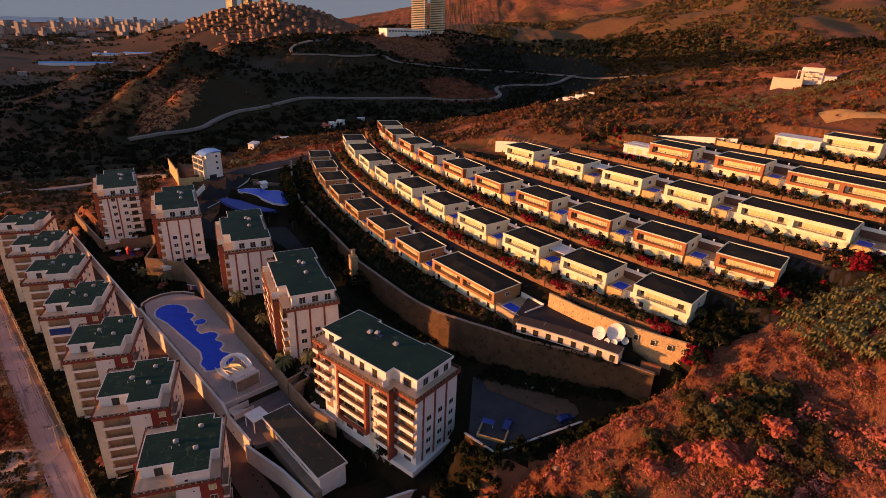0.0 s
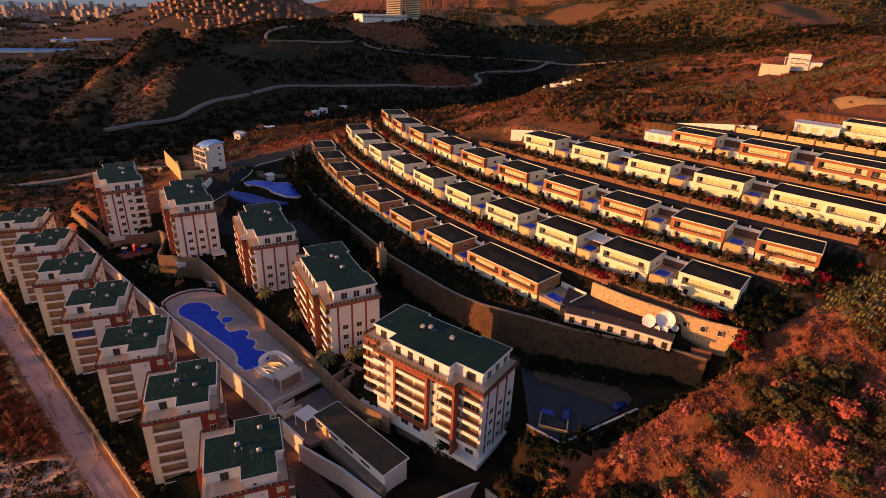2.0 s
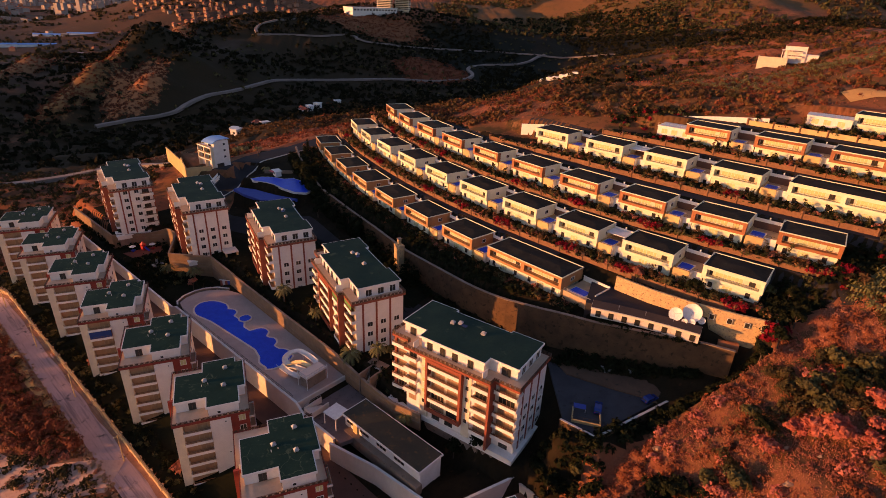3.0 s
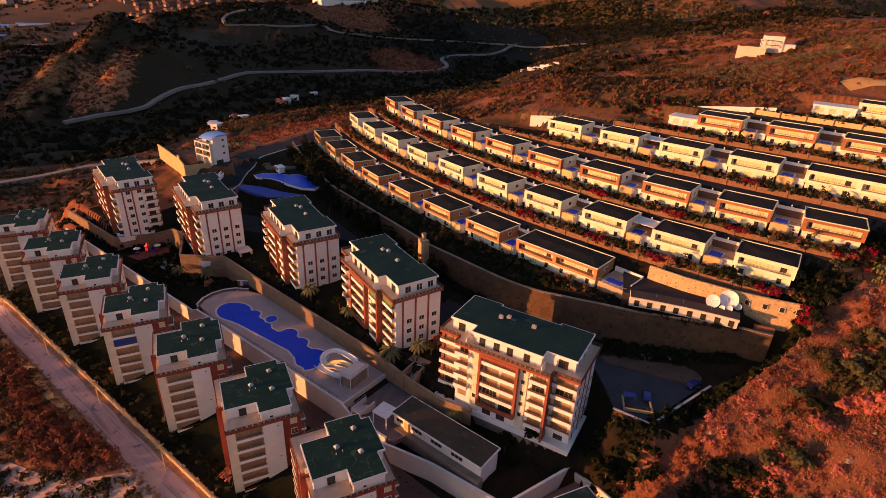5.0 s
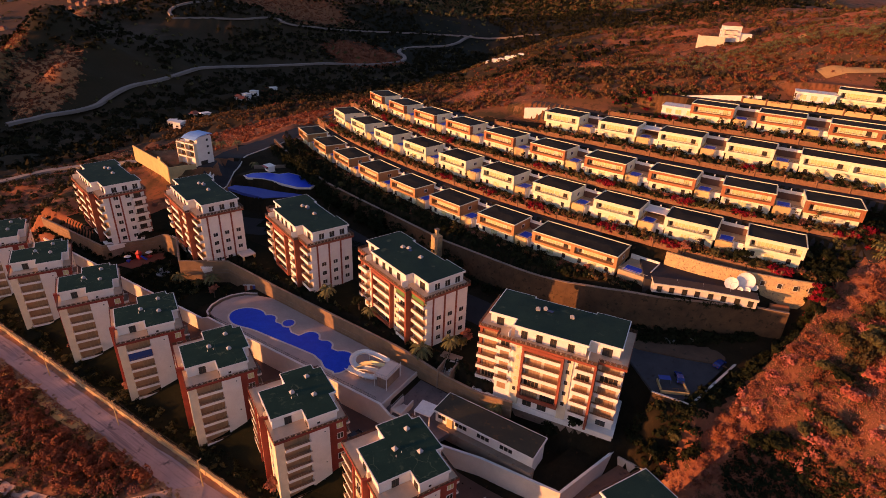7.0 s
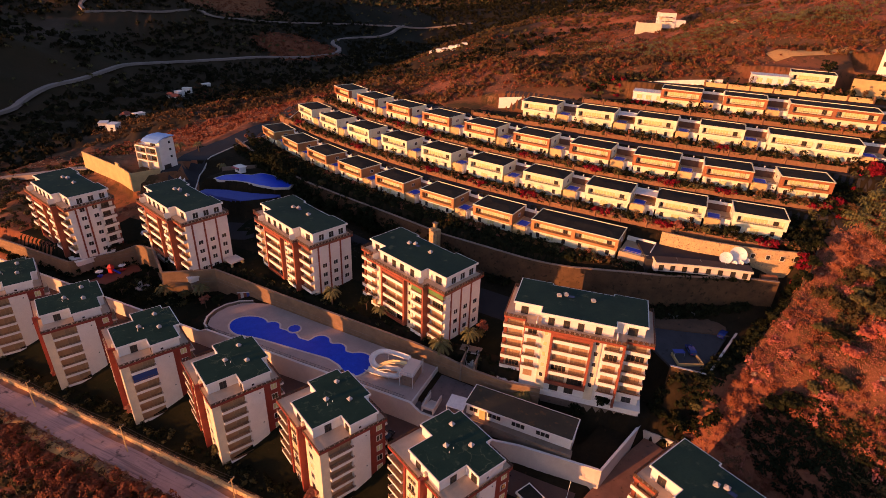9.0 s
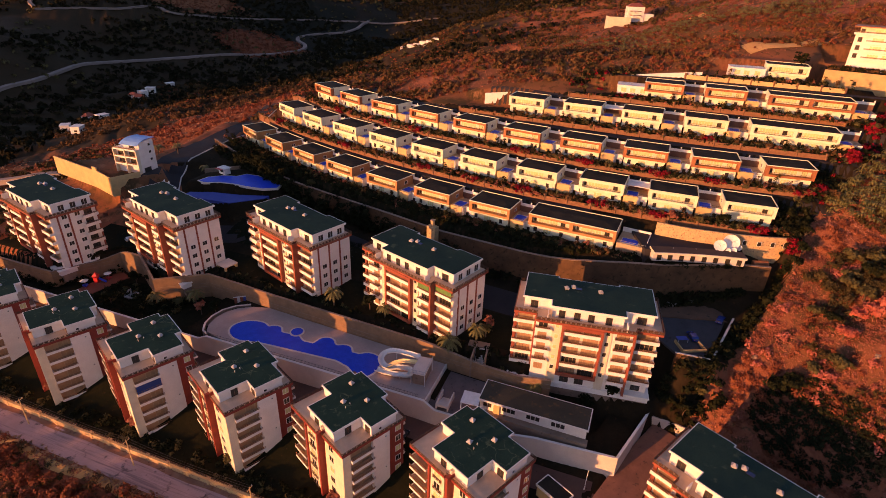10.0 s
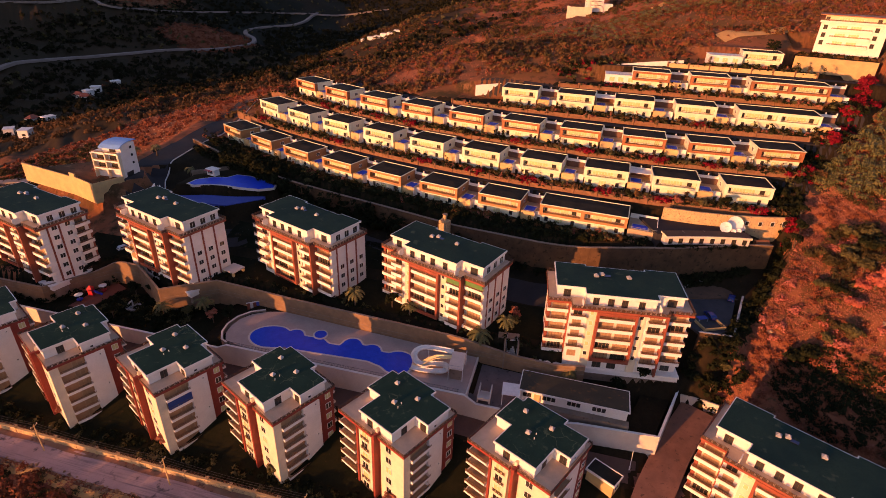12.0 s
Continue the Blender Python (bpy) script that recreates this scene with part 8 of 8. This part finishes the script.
# earth verges on both sides of the road along the towers
VERGE = surf("red_brown_verge_earth", (0.34, 0.17, 0.1), (0.25, 0.12, 0.075), 0.3, 2.5, 0.95, bump=0.5, third=(0.14, 0.07, 0.045), third_at=0.58, spec=0.05)
tagged(strip("verge", [sa(8.75 + 0.25 * math.sin(a * 0.31), a) for a in range(-300, -60, 5)], 1.25, VERGE, 0.15), "strip of reddish bare earth between road and wall", "verge", kind="structure")
tagged(strip("verge", [sa(0.6 + 0.5 * math.sin(a * 0.23), a) for a in range(-260, -166, 5)], 2.0, BANKEARTH, 0.2), "crumbling ochre earth edge below the road", "verge", kind="structure")
# dark leaf clumps laid over the lowest block's shadow on the slope to blacken it
pts = []
while len(pts) < 640:
    x, y = RNG.uniform(12, 31), RNG.uniform(52, 82)
    if (x - 21.5) ** 2 / 90 + (y - 67) ** 2 / 200 < 1:
        pts.append((x, y, gz(x, y) + RNG.uniform(0.1, 0.6)))
pts = np.array(pts)
foliage("dark_thicket", pts, RNG.uniform(0.5, 1.3, len(pts)), 30, 0.24, LEAF_DARK, "dark leaf clumps deepening the block's shadow on the slope", "scrub")
# house on the hill
hh = tagged(hut_house(13, 11, 8.4, True), "white hillside house with red tiled roof", "house")
part("retaining_wall", boxes((-16, 2, -8, -7.4, -9, 0.8), (-16, -15.4, -7.4, 4, -9, 0.8)), CREAM, hh, "cream retaining wall of the terrace")
part("terrace", boxes((-15.4, 2, -7.4, 4, -9, 0.2)), PAVE, hh)
part("side_wing", boxes((13, 21, 1, 9, -4, 3.2)), PLASTER, hh)
part("porch_roof", boxes((-2.5, 4, -4.0, 0, 5.6, 5.9)), PLASTER, hh)
for px in (-2.2, 3.6):
    part("column", boxes((px, px + 0.4, -3.8, -3.4, -2, 5.6)), PLASTER, hh)
balcony(hh, 2, -1.8, 4.2, 8.5, 1.8)
balcony(hh, 2, -1.8, 1.2, 8.5, 1.8)
hh.matrix_basis = at(247, 392, 64.5, -32)
wv = new("white_terrace_houses")
tagged(wv, "stepped white terrace walls on the ridge", "wall")
for k in range(6):
    part("wall_block", boxes((k * 6.6, k * 6.6 + 6.2, 0, 6, 1.9 * k - 5, 1.9 * k + 2.2 + 0.6 * (k % 2))), PLASTER, wv)
wv.matrix_basis = at(116, 561, gz(116, 561) + 1.0, -39)
# hamlet below the street
first = tagged(hut_house(8.0, 6.0, 4.4, False), "small white flat-roofed valley house", "house", group="valley houses")
shed_house = tagged(hut_house(8.0, 6.0, 3.6, True), "small valley house with red tiled roof", "house", group="valley houses")
HAMLET = [(-128, 637), (-136, 629), (-121, 648), (-130, 612), (-101, 689), (-153, 533), (-163, 548), (-160, 470), (-172, 512)]
for k, (x, y) in enumerate(HAMLET):
    m = at(x, y, gz(x, y) - 0.2, -50 + 17 * k)
    if k < 2:
        (first, shed_house)[k].matrix_basis = m
    else:
        copy_thing(first if k % 3 else shed_house, m)
# hillside village
kinds = [tagged(hut_house(9.5, 8, 4.6, True, False), "village house with red tiled roof on the hill", "house", group="village houses"), tagged(hut_house(10.5, 8, 5.2, False, False), "pale flat-roofed village house on the hill", "house", group="village houses")]
for t in kinds:
    for x in (1.6, 6.6):
        shared("window", "far", lambda: boxes((0, 2.6, -0.08, 0.05, 0, 1.8)), PANE, t, (x, 0, 2.8))
placed = [False, False]
rng = random.Random(4)
for k in range(17):
    for j in range(25):
        y = 1395 + k * 19 + 5 * math.sin(j * 0.7) + rng.uniform(-2, 2)
        x = y * (-0.435 + 0.0105 * j) + rng.uniform(-3, 3)
        if rng.random() < 0.36 + 0.012 * abs(j - 11) or (j < 5 and k < 5) or (k % 4 == 3 and j % 7 == 2):
            continue
        i = 0 if rng.random() < 0.55 else 1
        m = at(x, y, gz(x, y) + 1.5, -35 + rng.uniform(-12, 12))
        if not placed[i]:
            kinds[i].matrix_basis = m
            placed[i] = True
        else:
            copy_thing(kinds[i], m)


def high_rise(w_, d_, floors, glass_side):
    t = new("high_rise")
    H_ = floors * 3.2
    part("body", boxes((0, w_, 0, d_, -10, H_)), CREAM, t)
    for k in range(floors):
        z = k * 3.2
        shared("balcony_band", (w_, d_), lambda: boxes((-1.2, w_ + 1.2, -1.2, 0, 0, 1.0), (-1.2, 0, 0, d_, 0, 1.0)), CREAM, t, (0, 0, z))
        shared("window_band", (w_, d_), lambda: boxes((1, w_ - 1, -0.06, 0.05, 0, 1.6), (-0.06, 0.05, 1, d_ - 1, 0, 1.6), (w_ - 0.05, w_ + 0.06, 1, d_ - 1, 0, 1.6)), PANE, t, (0, 0, z + 1.2))
    part("roof", boxes((-1, w_ + 1, -1, d_ + 1, H_, H_ + 1)), PLASTER, t)
    return t


hr = tagged(high_rise(26, 22, 34, True), "tall cream high-rise with balcony bands", "high-rise", group="high-rises")
hr.matrix_basis = at(-62, 1180, 68, -12)
for x, y, z, d in ((-26, 1196, 68, -12), (-720, 1985, 95, -25), (-670, 1990, 95, -25), (-612, 2000, 95, -25), (-575, 2010, 95, -25)):
    copy_thing(hr, at(x, y, z, d))
pod = new("hotel_podium")
part("wall", boxes((0, 96, 0, 40, -14, 3.5)), PLASTER, pod)
part("roof", boxes((-1, 97, -1, 41, 3.5, 4.2)), PLASTER, pod)
for k in range(14):
    window(pod, 3 + 6.6 * k, -0.05, -1.5, 4.0, 3.0)
tagged(pod, "long white podium below the high-rises", "podium")
pod.matrix_basis = at(-106, 1128, 67, 30)
# sheds and greenhouses in the plain
shed = new("greenhouse")
part("wall", boxes((0, 70, 0, 12, -2, 4)), WHITEMETAL, shed)
bm = bmesh.new()
c = [bm.verts.new(p) for p in ((-0.5, -0.5, 4), (70.5, -0.5, 4), (70.5, 12.5, 4), (-0.5, 12.5, 4), (-0.5, 6, 6.5), (70.5, 6, 6.5))]
for f in ((0, 1, 5, 4), (1, 2, 5), (2, 3, 4, 5), (3, 0, 4), (3, 2, 1, 0)):
    bm.faces.new([c[i] for i in f])
part("roof", bm, BLUEROOF, shed)
tagged(shed, "long pale greenhouse roof in the plain", "greenhouse", group="greenhouses")
for k, (x, y, d) in enumerate(((-860, 1228, 25), (-800, 1260, 25), (-832, 1378, 6), (-762, 1385, 6))):
    m = at(x, y, gz(x, y) + 1, d)
    if k == 0:
        shed.matrix_basis = m
    else:
        copy_thing(shed, m)
plain = [tagged(hut_house(11, 8, 5, True, False), "scattered tan house with red roof in the plain", "house", group="plain houses"), tagged(hut_house(12, 9, 6.5, False, False, CITY), "scattered pale flat-roofed house in the plain", "house", group="plain houses")]
for k in range(84):
    x, y = rng.uniform(-1500, -420), rng.uniform(900, 2200)
    m = at(x, y, gz(x, y) + 1, rng.uniform(0, 90))
    if k < 2:
        plain[k].matrix_basis = m
    else:
        copy_thing(plain[k % 2], m)
pts = scatter(6500, -1700, -380, 860, 2300, lambda x, y: clumpiness(x, y, 0.008, 5.0) > 0.0, 1.0)
foliage("plain_trees", pts, RNG.uniform(3.0, 7.0, len(pts)), 9, 0.45, LEAF_DUSTY, "dark orchards and hedges of the plain", "trees")
# the town by the sea
def town_block(w_, d_, h, words):
    b = new("town_block")
    part("wall", boxes((0, w_, 0, d_, -8, h)), CITY, b)
    part("roof", boxes((-0.5, w_ + 0.5, -0.5, d_ + 0.5, h, h + 0.8)), ROOFTILE if h < 25 else CITY, b)
    return tagged(b, words, "apartment building", group="town blocks")


TOWN = [town_block(15, 12, 40, "distant tall pale apartment block of the town"), town_block(18, 13, 17, "distant low apartment block of the town"), town_block(12, 12, 27, "distant slender apartment block of the town")]
for k in range(270):
    q, dist = radians(rng.uniform(-39, -17)), 2200 + 1500 * rng.random() ** 0.7
    if q < radians(-33):
        dist = 2200 + 0.35 * (dist - 2200)
    x, y = dist * math.sin(q), dist * math.cos(q)
    kind = k % 3 if k < 3 or rng.random() < 0.5 else 1
    m = at(x, y, gz(x, y) - rng.uniform(0, 6), rng.choice((-20, 15)) + rng.uniform(-8, 8))
    if k < 3:
        TOWN[k].matrix_basis = m
    else:
        copy_thing(TOWN[kind], m)
bay = mesh_object("water", [(-4700, 2000, -3), (-2050, 2950, -3), (-1500, 4880, -3), (-4700, 4880, -3)], [(0, 1, 2, 3)], SEA)
tagged(bay, "calm grey-blue bay beyond the town", "sea", kind="structure")

# mountains behind the bay; their haze is put in as blue-grey colour and a faint glow
HAZE = surf("glowing_haze_slopes", (0.03, 0.05, 0.075), (0.04, 0.06, 0.085), 0.0015, 0.01, 1.0, bump=0, spec=0.0)
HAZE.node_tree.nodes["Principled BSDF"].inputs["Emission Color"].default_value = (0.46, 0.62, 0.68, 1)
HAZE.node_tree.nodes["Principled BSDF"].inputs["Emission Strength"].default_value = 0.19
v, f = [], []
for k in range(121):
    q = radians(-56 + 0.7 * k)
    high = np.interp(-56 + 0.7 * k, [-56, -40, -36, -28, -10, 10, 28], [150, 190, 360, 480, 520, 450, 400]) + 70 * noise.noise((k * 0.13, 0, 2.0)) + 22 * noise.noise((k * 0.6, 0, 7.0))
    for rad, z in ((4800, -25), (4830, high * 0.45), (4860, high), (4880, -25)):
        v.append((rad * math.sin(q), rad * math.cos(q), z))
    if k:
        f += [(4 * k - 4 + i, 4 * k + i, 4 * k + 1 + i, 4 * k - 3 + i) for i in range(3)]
tagged(mesh_object("backdrop", v, f, HAZE, True), "blue-grey mountains beyond the bay, haze painted as a glow", "mountains", kind="structure")
